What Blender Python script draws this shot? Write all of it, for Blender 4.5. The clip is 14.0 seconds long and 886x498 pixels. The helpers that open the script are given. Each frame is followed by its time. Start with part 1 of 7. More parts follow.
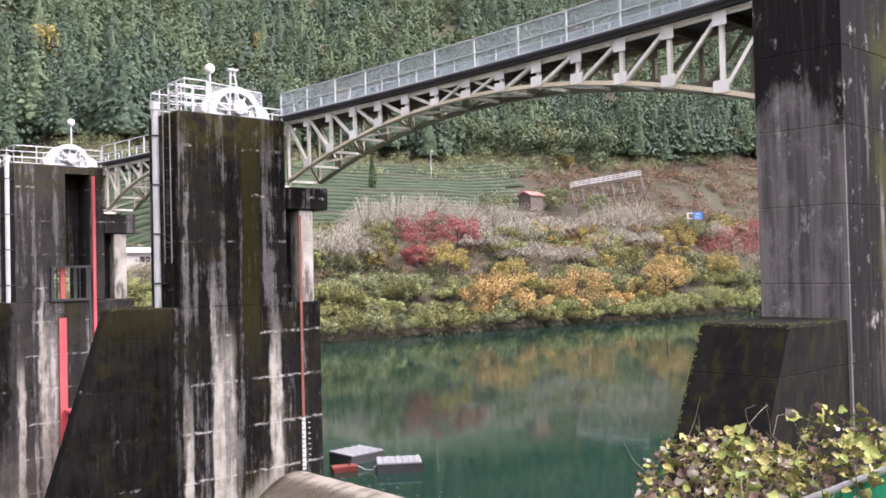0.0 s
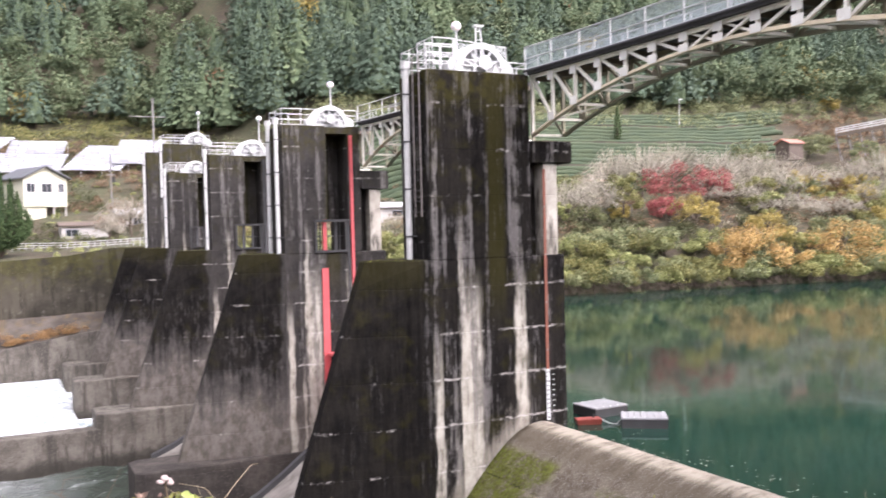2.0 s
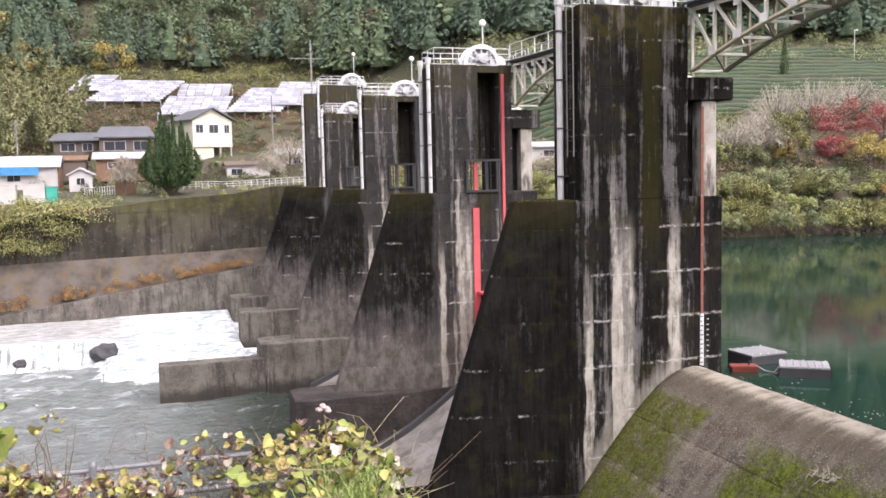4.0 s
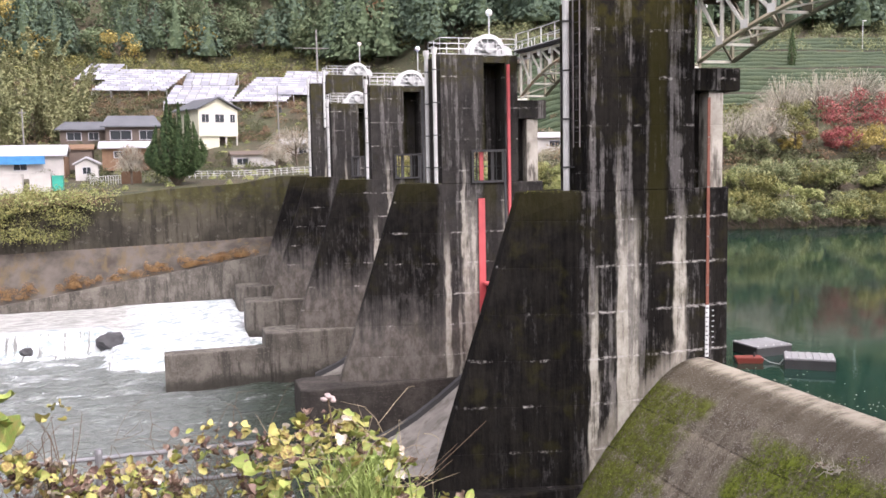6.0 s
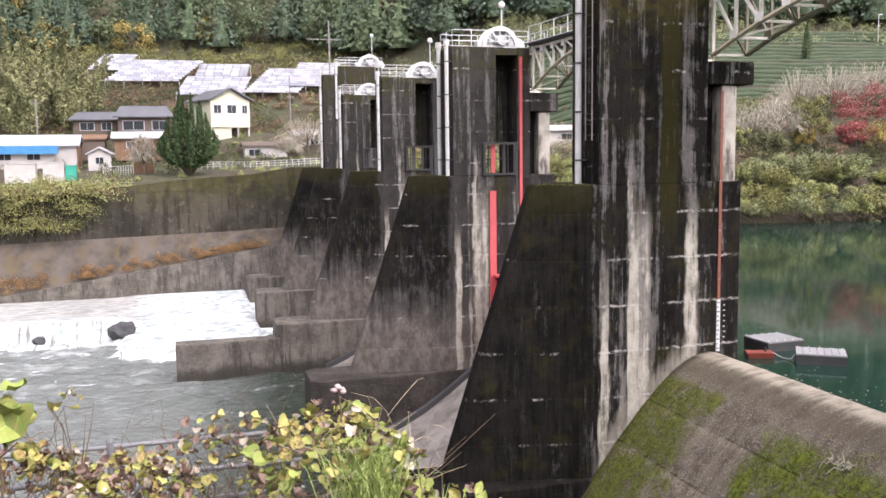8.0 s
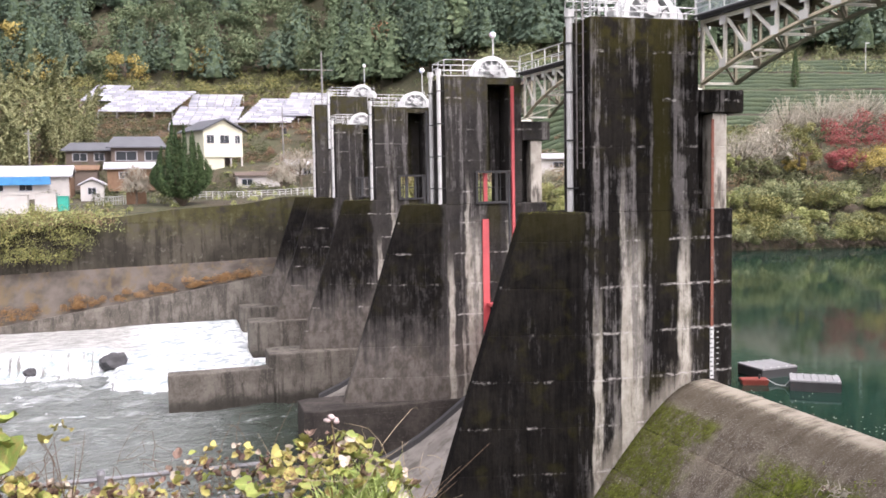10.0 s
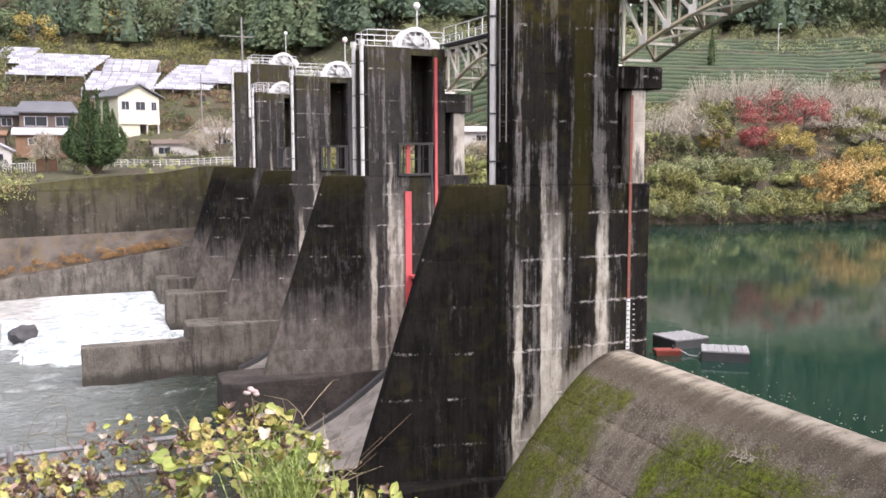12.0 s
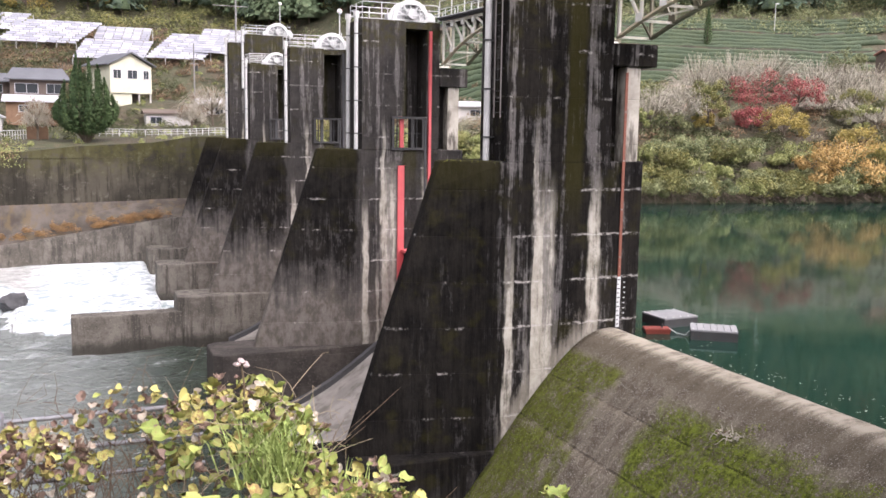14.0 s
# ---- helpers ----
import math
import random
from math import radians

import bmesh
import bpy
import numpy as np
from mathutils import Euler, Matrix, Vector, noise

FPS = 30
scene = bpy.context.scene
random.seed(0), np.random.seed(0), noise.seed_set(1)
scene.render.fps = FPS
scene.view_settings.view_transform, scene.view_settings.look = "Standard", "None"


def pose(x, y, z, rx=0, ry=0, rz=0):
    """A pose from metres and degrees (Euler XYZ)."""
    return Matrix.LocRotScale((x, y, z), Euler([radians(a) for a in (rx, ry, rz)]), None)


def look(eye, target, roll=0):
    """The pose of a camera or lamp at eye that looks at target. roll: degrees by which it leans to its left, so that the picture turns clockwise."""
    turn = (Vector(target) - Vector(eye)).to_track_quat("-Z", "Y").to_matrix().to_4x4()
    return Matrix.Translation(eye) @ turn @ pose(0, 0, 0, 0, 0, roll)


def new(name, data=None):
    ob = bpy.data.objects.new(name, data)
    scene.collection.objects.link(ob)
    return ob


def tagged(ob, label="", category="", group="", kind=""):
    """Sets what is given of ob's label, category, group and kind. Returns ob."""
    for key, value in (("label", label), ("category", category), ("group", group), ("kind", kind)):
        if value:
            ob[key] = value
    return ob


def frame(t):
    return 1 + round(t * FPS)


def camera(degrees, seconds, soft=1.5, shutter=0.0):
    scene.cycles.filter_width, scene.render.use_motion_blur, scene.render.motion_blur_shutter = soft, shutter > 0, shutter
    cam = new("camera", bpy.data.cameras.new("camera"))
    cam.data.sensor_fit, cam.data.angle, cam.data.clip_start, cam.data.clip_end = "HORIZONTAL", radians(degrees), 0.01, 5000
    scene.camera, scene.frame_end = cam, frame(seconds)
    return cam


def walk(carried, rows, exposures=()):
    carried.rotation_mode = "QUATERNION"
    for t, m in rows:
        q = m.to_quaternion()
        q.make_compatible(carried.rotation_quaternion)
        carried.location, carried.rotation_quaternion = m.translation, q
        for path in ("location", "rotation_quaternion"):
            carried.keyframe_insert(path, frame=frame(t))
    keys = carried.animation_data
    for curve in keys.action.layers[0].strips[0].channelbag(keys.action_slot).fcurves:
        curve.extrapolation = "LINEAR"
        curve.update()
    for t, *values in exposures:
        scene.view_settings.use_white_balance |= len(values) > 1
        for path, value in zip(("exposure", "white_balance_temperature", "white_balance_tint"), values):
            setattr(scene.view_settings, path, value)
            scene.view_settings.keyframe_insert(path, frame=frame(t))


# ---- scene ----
cam = camera(52.0, 14.0, soft=1.6, shutter=0.4)
PATH = [
    (0, pose(0, 0, 8.57, 91.19, 1.36, -42.34)),
    (0.5, pose(0, 0, 8.57, 90.75, 1.35, -40.69)),
    (1, pose(0, 0, 8.57, 90.07, 1.24, -37.03)),
    (1.5, pose(0, 0, 8.57, 89.36, 1.27, -32.17)),
    (2, pose(0, 0, 8.57, 88.62, 1.41, -27.04)),
    (2.5, pose(0, 0, 8.57, 87.63, 1.49, -22.94)),
    (3, pose(0, 0, 8.57, 86.39, 1.54, -19.66)),
    (3.5, pose(0, 0, 8.57, 85.54, 1.31, -18.02)),
    (4, pose(0, 0, 8.57, 85.06, 1.28, -17.56)),
    (6.5, pose(0, 0, 8.57, 84.21, 1.01, -17.00)),
    (7, pose(0, 0, 8.57, 83.95, 0.95, -16.70)),
    (9.5, pose(0, 0, 8.57, 84.05, 0.64, -16.42)),
    (10, pose(0, 0, 8.57, 85.78, 1.02, -16.95)),
    (10.5, pose(0, 0, 8.57, 86.42, -0.02, -20.96)),
    (11, pose(0, 0, 8.57, 85.71, 0.03, -22.52)),
    (11.5, pose(0, 0, 8.57, 85.06, 0.04, -22.43)),
    (12, pose(0, 0, 8.57, 83.97, 0.17, -21.79)),
    (12.5, pose(0, 0, 8.57, 83.24, -0.25, -21.61)),
    (13, pose(0, 0, 8.57, 82.73, -0.62, -21.66)),
    (13.5, pose(0, 0, 8.57, 82.49, -0.81, -21.97)),
    (14, pose(0, 0, 8.57, 82.40, -0.85, -22.19)),
]
walk(cam, PATH, ((0.0, 1.5, 6150, 26), (0.5, 1.64, 6150, 26), (1.0, 1.93, 6150, 26), (1.5, 1.92, 6200, 25), (2.0, 1.64, 6250, 24), (2.5, 1.49, 6300, 24), (3.0, 1.4, 6300, 24), (4.0, 1.29, 6350, 23), (14.0, 1.3, 6350, 22)))

# ---- light: overcast autumn day ----
world = bpy.data.worlds.new("overcast_sky")
scene.world = world
world.use_nodes = True
wn = world.node_tree
sky = wn.nodes.new("ShaderNodeTexSky")
sky.sky_type = "NISHITA"
sky.sun_disc = False
sky.sun_elevation = radians(48)
sky.sun_rotation = radians(150)
sky.air_density, sky.dust_density, sky.ozone_density = 1.0, 6.0, 1.0
pale = wn.nodes.new("ShaderNodeHueSaturation")
pale.inputs["Saturation"].default_value = 0.25
wn.links.new(sky.outputs[0], pale.inputs["Color"])
wn.links.new(pale.outputs[0], wn.nodes["Background"].inputs[0])
wn.nodes["Background"].inputs[1].default_value = 0.15
sun = new("sun", bpy.data.lights.new("sun", "SUN"))
sun.data.energy, sun.data.angle, sun.data.color = 0.7, radians(50), (1.0, 0.96, 0.9)
sun.matrix_world = look((0, 0, 0), (math.sin(radians(60)) * 0.55, math.cos(radians(60)) * 0.55 * 1.6, -1.0))

rnd = random.Random(5)


# ---- materials ----
class Nodes:
    """Short hand for a node material."""

    def __init__(self, name, rough=0.8, metal=0.0):
        self.mat = bpy.data.materials.new(name)
        self.mat.use_nodes = True
        self.t = self.mat.node_tree
        self.bsdf = self.t.nodes["Principled BSDF"]
        self.bsdf.inputs["Roughness"].default_value = rough
        self.bsdf.inputs["Metallic"].default_value = metal
        self.pos = self.node("ShaderNodeTexCoord").outputs["Object"]

    def node(self, kind):
        return self.t.nodes.new(kind)

    def link(self, a, b):
        self.t.links.new(a, b)

    def put(self, socket, value):
        if hasattr(value, "is_output"):
            self.link(value, socket)
        elif isinstance(value, (tuple, list)) and len(value) == 3 and socket.type == "RGBA":
            socket.default_value = (*value, 1)
        else:
            socket.default_value = value

    def stretch(self, sx, sy, sz):
        n = self.node("ShaderNodeVectorMath")
        n.operation = "MULTIPLY"
        self.link(self.pos, n.inputs[0])
        n.inputs[1].default_value = (sx, sy, sz)
        return n.outputs[0]

    def noise(self, scale, detail=4, vec=None, rough=0.6):
        n = self.node("ShaderNodeTexNoise")
        n.inputs["Scale"].default_value = scale
        n.inputs["Detail"].default_value = detail
        n.inputs["Roughness"].default_value = rough
        self.link(vec or self.pos, n.inputs["Vector"])
        return n.outputs["Fac"]

    def ramp(self, value, lo, hi, a=0.0, b=1.0):
        n = self.node("ShaderNodeMapRange")
        n.interpolation_type = "SMOOTHSTEP"
        self.put(n.inputs[0], value)
        for i, v in zip((1, 2, 3, 4), (lo, hi, a, b)):
            n.inputs[i].default_value = v
        return n.outputs[0]

    def math(self, op, a, b=0.0):
        n = self.node("ShaderNodeMath")
        n.operation = op
        self.put(n.inputs[0], a)
        self.put(n.inputs[1], b)
        return n.outputs[0]

    def mix(self, fac, a, b):
        n = self.node("ShaderNodeMix")
        n.data_type = "RGBA"
        self.put(n.inputs[0], fac)
        self.put(n.inputs[6], a)
        self.put(n.inputs[7], b)
        return n.outputs[2]

    def axis(self, i):
        n = self.node("ShaderNodeSeparateXYZ")
        self.link(self.pos, n.inputs[0])
        return n.outputs[i]

    def color(self, c):
        self.put(self.bsdf.inputs["Base Color"], c)
        return self

    def bump(self, height, strength=0.4, distance=0.05):
        n = self.node("ShaderNodeBump")
        n.inputs["Strength"].default_value = strength
        n.inputs["Distance"].default_value = distance
        self.put(n.inputs["Height"], height)
        self.link(n.outputs[0], self.bsdf.inputs["Normal"])
        return self

    def random(self):
        return self.node("ShaderNodeObjectInfo").outputs["Random"]

    def island(self):
        return self.node("ShaderNodeNewGeometry").outputs["Random Per Island"]


def paint(name, c, rough=0.5, metal=0.0, wear=(0.25, 0.12, 0.06), amount=0.5, scale=6.0):
    """Painted or plain surface with blotches and specks of wear."""
    m = Nodes(name, rough, metal)
    big, fine = m.noise(scale * 0.25, 3), m.noise(scale * 5, 5)
    base = m.mix(m.ramp(big, 0.3, 0.7), c, tuple(v * 0.78 for v in c))
    spots = m.math("MULTIPLY", m.ramp(fine, 0.56, 0.72), m.ramp(m.noise(scale, 4), 0.45, 0.65))
    m.color(m.mix(m.math("MULTIPLY", spots, amount), base, wear)).bump(fine, 0.15, 0.01)
    return m.mat


def leafy(name, c1, c2, c3, rough=0.65, patch=0.16, grain=2.2):
    """Foliage: tone shifts from tree to tree and, a little, from clump to clump."""
    m = Nodes(name, rough)
    r = m.island()
    shift = m.node("ShaderNodeVectorMath")
    shift.operation = "ADD"
    m.link(m.pos, shift.inputs[0])
    m.link(m.math("MULTIPLY", m.random(), 90.0), shift.inputs[1])
    n = m.noise(patch, 2, shift.outputs[0])
    tone = m.math("ADD", m.math("MULTIPLY", n, 0.75), m.math("MULTIPLY", r, 0.25))
    mid = m.mix(m.ramp(tone, 0.3, 0.66), c1, c2)
    m.color(m.mix(m.ramp(m.math("FRACT", m.math("MULTIPLY", r, 17.3)), 0.8, 1.0), mid, c3))
    m.bsdf.inputs["Specular IOR Level"].default_value = 0.15
    m.bump(m.noise(grain, 4, None, 0.7), 0.9, 0.6 / grain)
    return m.mat


def concrete_pier(name, moss=0.5, foot=-1.5, clean=0.0, wash=False):
    """Old river concrete: black lichen, pale lime runs, moss and white lime along the lift joints."""
    m = Nodes(name, 0.9)
    x, z = m.axis(0), m.axis(2)
    grain = m.noise(9, 6)
    wob = m.math("MULTIPLY", m.math("SUBTRACT", m.noise(0.5, 3), 0.5), 0.5)
    xs = m.math("ADD", x, wob)
    run = m.noise(1.0, 6, m.stretch(2.3, 2.3, 0.1), 0.68)
    fine = m.noise(1.0, 6, m.stretch(7.0, 7.0, 0.4), 0.72)
    patch = m.noise(0.55, 7, None, 0.72)
    blot = m.noise(1.7, 6, m.stretch(1.2, 1.2, 0.7), 0.72)
    base = m.mix(m.ramp(patch, 0.34, 0.66), (0.085, 0.08, 0.076), (0.19, 0.18, 0.168))
    base = m.mix(m.math("MULTIPLY", m.ramp(fine, 0.4, 0.62), 0.75), base, (0.11, 0.103, 0.098))
    base = m.mix(m.math("MULTIPLY", m.ramp(grain, 0.54, 0.68), 0.5), base, (0.26, 0.25, 0.235))
    tan = m.mix(m.ramp(blot, 0.36, 0.64), (0.095, 0.085, 0.073), (0.175, 0.158, 0.138))
    low = m.ramp(m.math("ADD", z, m.math("MULTIPLY", m.math("SUBTRACT", m.math("ADD", patch, run), 1.0), 7.0)), foot + 2.6, foot - 1.6)
    base = m.mix(low, base, tan)
    # black lichen, thickest on the downstream nose
    mask = m.math("ADD", m.math("ADD", m.math("MULTIPLY", run, 0.46), m.math("MULTIPLY", patch, 0.34)), m.math("ADD", m.math("MULTIPLY", fine, 0.14), m.math("MULTIPLY", blot, 0.12)))
    black = m.ramp(mask, 0.45, 0.525)
    black = m.math("MULTIPLY", black, 1.0 - clean)
    smear = m.math("MULTIPLY", m.ramp(m.math("ADD", m.math("MULTIPLY", blot, 0.6), m.math("MULTIPLY", fine, 0.4)), 0.5, 0.62), m.ramp(z, 5.0, 1.5))
    smear = m.math("MULTIPLY", smear, m.ramp(x, 11.5, 14.2))
    nose = m.math("MULTIPLY", m.ramp(m.math("ADD", x, m.math("MULTIPLY", wob, 2.0)), 15.9, 15.3), m.math("SUBTRACT", 1.0, m.math("MULTIPLY", smear, 0.6)))
    black = m.math("MAXIMUM", black, m.math("MULTIPLY", nose, 0.985))
    for c, w, top in ((19.0, 0.3, 16.0), (20.45, 0.36, 7.4), (21.7, 0.8, 9.0), (16.5, 0.16, 4.5), (18.5, 0.14, 12.0)):
        band = m.ramp(m.math("ABSOLUTE", m.math("SUBTRACT", xs, c)), w * 0.6, w * 1.25, 1.0, 0.0)
        band = m.math("MULTIPLY", band, m.ramp(z, top - 0.4, top, 1.0, 0.0))
        band = m.math("MULTIPLY", band, m.ramp(m.math("ADD", m.math("MULTIPLY", fine, 0.4), m.math("MULTIPLY", blot, 0.6)), 0.36, 0.5))
        black = m.math("MAXIMUM", black, m.math("MULTIPLY", band, 0.95 - 0.4 * clean))
    black = m.math("MULTIPLY", black, m.math("SUBTRACT", 1.0, m.math("MULTIPLY", low, 0.86)))
    grime = m.mix(m.ramp(m.math("ADD", m.math("MULTIPLY", patch, 0.6), m.math("MULTIPLY", fine, 0.4)), 0.4, 0.62), (0.0045, 0.004, 0.004), (0.017, 0.015, 0.013))
    col = m.mix(black, base, grime)
    # pale lime runs below the fourth lift
    lime = None
    for c, w, top in ((16.0, 0.2, 4.9), (17.5, 0.5, 7.2), (19.85, 0.27, 7.4), (16.75, 0.1, 1.0), (17.1, 0.12, 9.5)):
        band = m.ramp(m.math("ABSOLUTE", m.math("SUBTRACT", m.math("ADD", xs, m.math("MULTIPLY", m.math("SUBTRACT", fine, 0.5), 0.35)), c)), w * 0.6, w * 1.25, 1.0, 0.0)
        band = m.math("MULTIPLY", band, m.ramp(z, top - 3.0, top, 1.0, 0.0))
        lime = band if lime is None else m.math("MAXIMUM", lime, band)
    ragged = m.ramp(m.math("ADD", m.math("MULTIPLY", run, 0.55), m.math("ADD", m.math("MULTIPLY", fine, 0.25), m.math("MULTIPLY", blot, 0.25))), 0.42, 0.56)
    lime = m.math("MULTIPLY", lime, m.ramp(ragged, 0.0, 1.0, 0.25, 1.0))
    pale = m.mix(m.ramp(blot, 0.35, 0.65), (0.33, 0.31, 0.255), (0.47, 0.445, 0.385))
    col = m.mix(m.math("MULTIPLY", lime, 0.9 - 0.35 * clean), col, pale)
    if wash:
        # splash zone along the weir
        over = m.math("SUBTRACT", z, m.math("ADD", m.math("MULTIPLY", m.math("SUBTRACT", x, 19.4), 1.12), -0.1))
        splash = m.ramp(m.math("ADD", over, m.math("MULTIPLY", m.math("SUBTRACT", m.math("ADD", run, blot), 1.0), 3.0)), 1.5, 0.3)
        splash = m.math("MULTIPLY", splash, m.math("MULTIPLY", m.ramp(xs, 15.5, 16.0), m.ramp(xs, 20.3, 19.9)))
        col = m.mix(m.math("MULTIPLY", splash, 0.8), col, m.mix(m.ramp(blot, 0.4, 0.6), (0.2, 0.182, 0.15), (0.34, 0.315, 0.265)))
    # moss on the upper parts and in vertical bands
    band = m.ramp(m.math("ABSOLUTE", m.math("SUBTRACT", xs, 18.8)), 0.25, 0.55, 1.0, 0.0)
    band = m.math("MULTIPLY", band, m.ramp(z, 4.0, 7.0))
    soft = m.ramp(m.noise(0.9, 5), 0.52, 0.68)
    mossy = m.math("MAXIMUM", m.math("MULTIPLY", band, 0.7), m.math("MULTIPLY", soft, moss))
    crown = m.math("MULTIPLY", m.ramp(m.math("ADD", z, m.math("MULTIPLY", patch, 3.0)), 13.9, 15.8), m.ramp(m.noise(1.4, 4), 0.35, 0.6))
    cap = m.math("MULTIPLY", m.ramp(m.math("ADD", z, m.math("MULTIPLY", blot, 2.4)), 6.7, 8.2), m.ramp(x, 15.7, 15.3))
    mossy = m.math("MAXIMUM", mossy, m.math("MAXIMUM", crown, m.math("MULTIPLY", cap, 0.5)))
    col = m.mix(m.math("MULTIPLY", mossy, 0.62), col, (0.042, 0.038, 0.009))
    # white lime at the lift joints
    lift = m.math("ABSOLUTE", m.math("SUBTRACT", m.math("FRACT", m.math("ADD", m.math("DIVIDE", m.math("ADD", z, m.math("MULTIPLY", m.math("SUBTRACT", m.noise(2.5, 5), 0.5), 0.22)), 1.83), 0.136)), 0.5))
    seam = m.math("MULTIPLY", m.ramp(lift, 0.004, 0.045, 1.0, 0.0), m.ramp(m.math("ADD", m.noise(0.55, 6, m.stretch(1, 1, 0.35), 0.75), m.math("MULTIPLY", m.math("MULTIPLY", m.ramp(x, 15.6, 16.4), m.ramp(z, 7.0, 5.0)), 0.1)), 0.53, 0.63))
    seam = m.math("MULTIPLY", seam, m.ramp(m.noise(4.5, 5, m.stretch(1, 1, 2.0), 0.7), 0.42, 0.56))
    col = m.mix(m.math("MULTIPLY", seam, 0.8), col, (0.44, 0.42, 0.39))
    m.bsdf.inputs["Specular IOR Level"].default_value = 0.06
    m.color(col).bump(m.math("ADD", m.math("ADD", grain, m.math("MULTIPLY", m.noise(2.0, 4), 2.0)), fine), 0.5, 0.03)
    return m.mat


def concrete_plain(name, a, b, stain, amount=0.5, scale=0.6):
    m = Nodes(name, 0.9)
    grain = m.noise(12, 6)
    col = m.mix(m.ramp(m.noise(scale, 5), 0.32, 0.68), a, b)
    col = m.mix(m.math("MULTIPLY", m.ramp(m.noise(scale * 1.7, 6, m.stretch(1.5, 1.5, 0.4)), 0.48, 0.66), amount), col, stain)
    col = m.mix(m.math("MULTIPLY", m.ramp(grain, 0.55, 0.75), 0.4), col, tuple(v * 0.5 for v in a))
    m.bsdf.inputs["Specular IOR Level"].default_value = 0.15
    m.color(col).bump(grain, 0.4, 0.02)
    return m.mat


CONCRETE = concrete_pier("stained_pier_concrete", 0.4, -7.5, 0.0, True)
CONCRETE_FAR = concrete_pier("stained_far_concrete", 0.25, -1.3, 0.2)


def wet_concrete(name, a, b):
    """Footings in the river: blotches, vertical drips, lift lines and a dark wet foot."""
    m = Nodes(name, 0.85)
    z = m.axis(2)
    grain = m.noise(9, 6)
    drip = m.noise(1.0, 6, m.stretch(1.6, 1.6, 0.2), 0.7)
    blot = m.noise(0.5, 6, None, 0.7)
    col = m.mix(m.ramp(blot, 0.36, 0.64), a, b)
    col = m.mix(m.math("MULTIPLY", m.ramp(drip, 0.48, 0.62), 0.75), col, (0.04, 0.036, 0.031))
    col = m.mix(m.math("MULTIPLY", m.ramp(grain, 0.55, 0.7), 0.55), col, tuple(v * 1.5 for v in b))
    col = m.mix(m.math("MULTIPLY", m.ramp(grain, 0.42, 0.3), 0.6), col, (0.03, 0.028, 0.025))
    wet = m.ramp(m.math("ADD", z, m.math("MULTIPLY", m.math("SUBTRACT", blot, 0.5), 1.2)), -7.0, -7.9)
    col = m.mix(m.math("MULTIPLY", wet, 0.8), col, (0.028, 0.026, 0.021))
    m.bsdf.inputs["Specular IOR Level"].default_value = 0.2
    m.color(col).bump(m.math("ADD", grain, m.math("MULTIPLY", blot, 2.0)), 0.5, 0.04)
    return m.mat


BASE = wet_concrete("wet_grey_concrete", (0.085, 0.077, 0.064), (0.165, 0.15, 0.126))
BASEDARK = wet_concrete("dark_wet_concrete", (0.032, 0.028, 0.025), (0.075, 0.066, 0.057))
PALE = concrete_plain("worn_pale_concrete", (0.2, 0.185, 0.165), (0.3, 0.28, 0.25), (0.08, 0.07, 0.055), 0.5, 0.5)
COLUMN = concrete_plain("lime_streaked_concrete", (0.3, 0.28, 0.235), (0.48, 0.45, 0.39), (0.05, 0.043, 0.036), 0.85, 0.9)


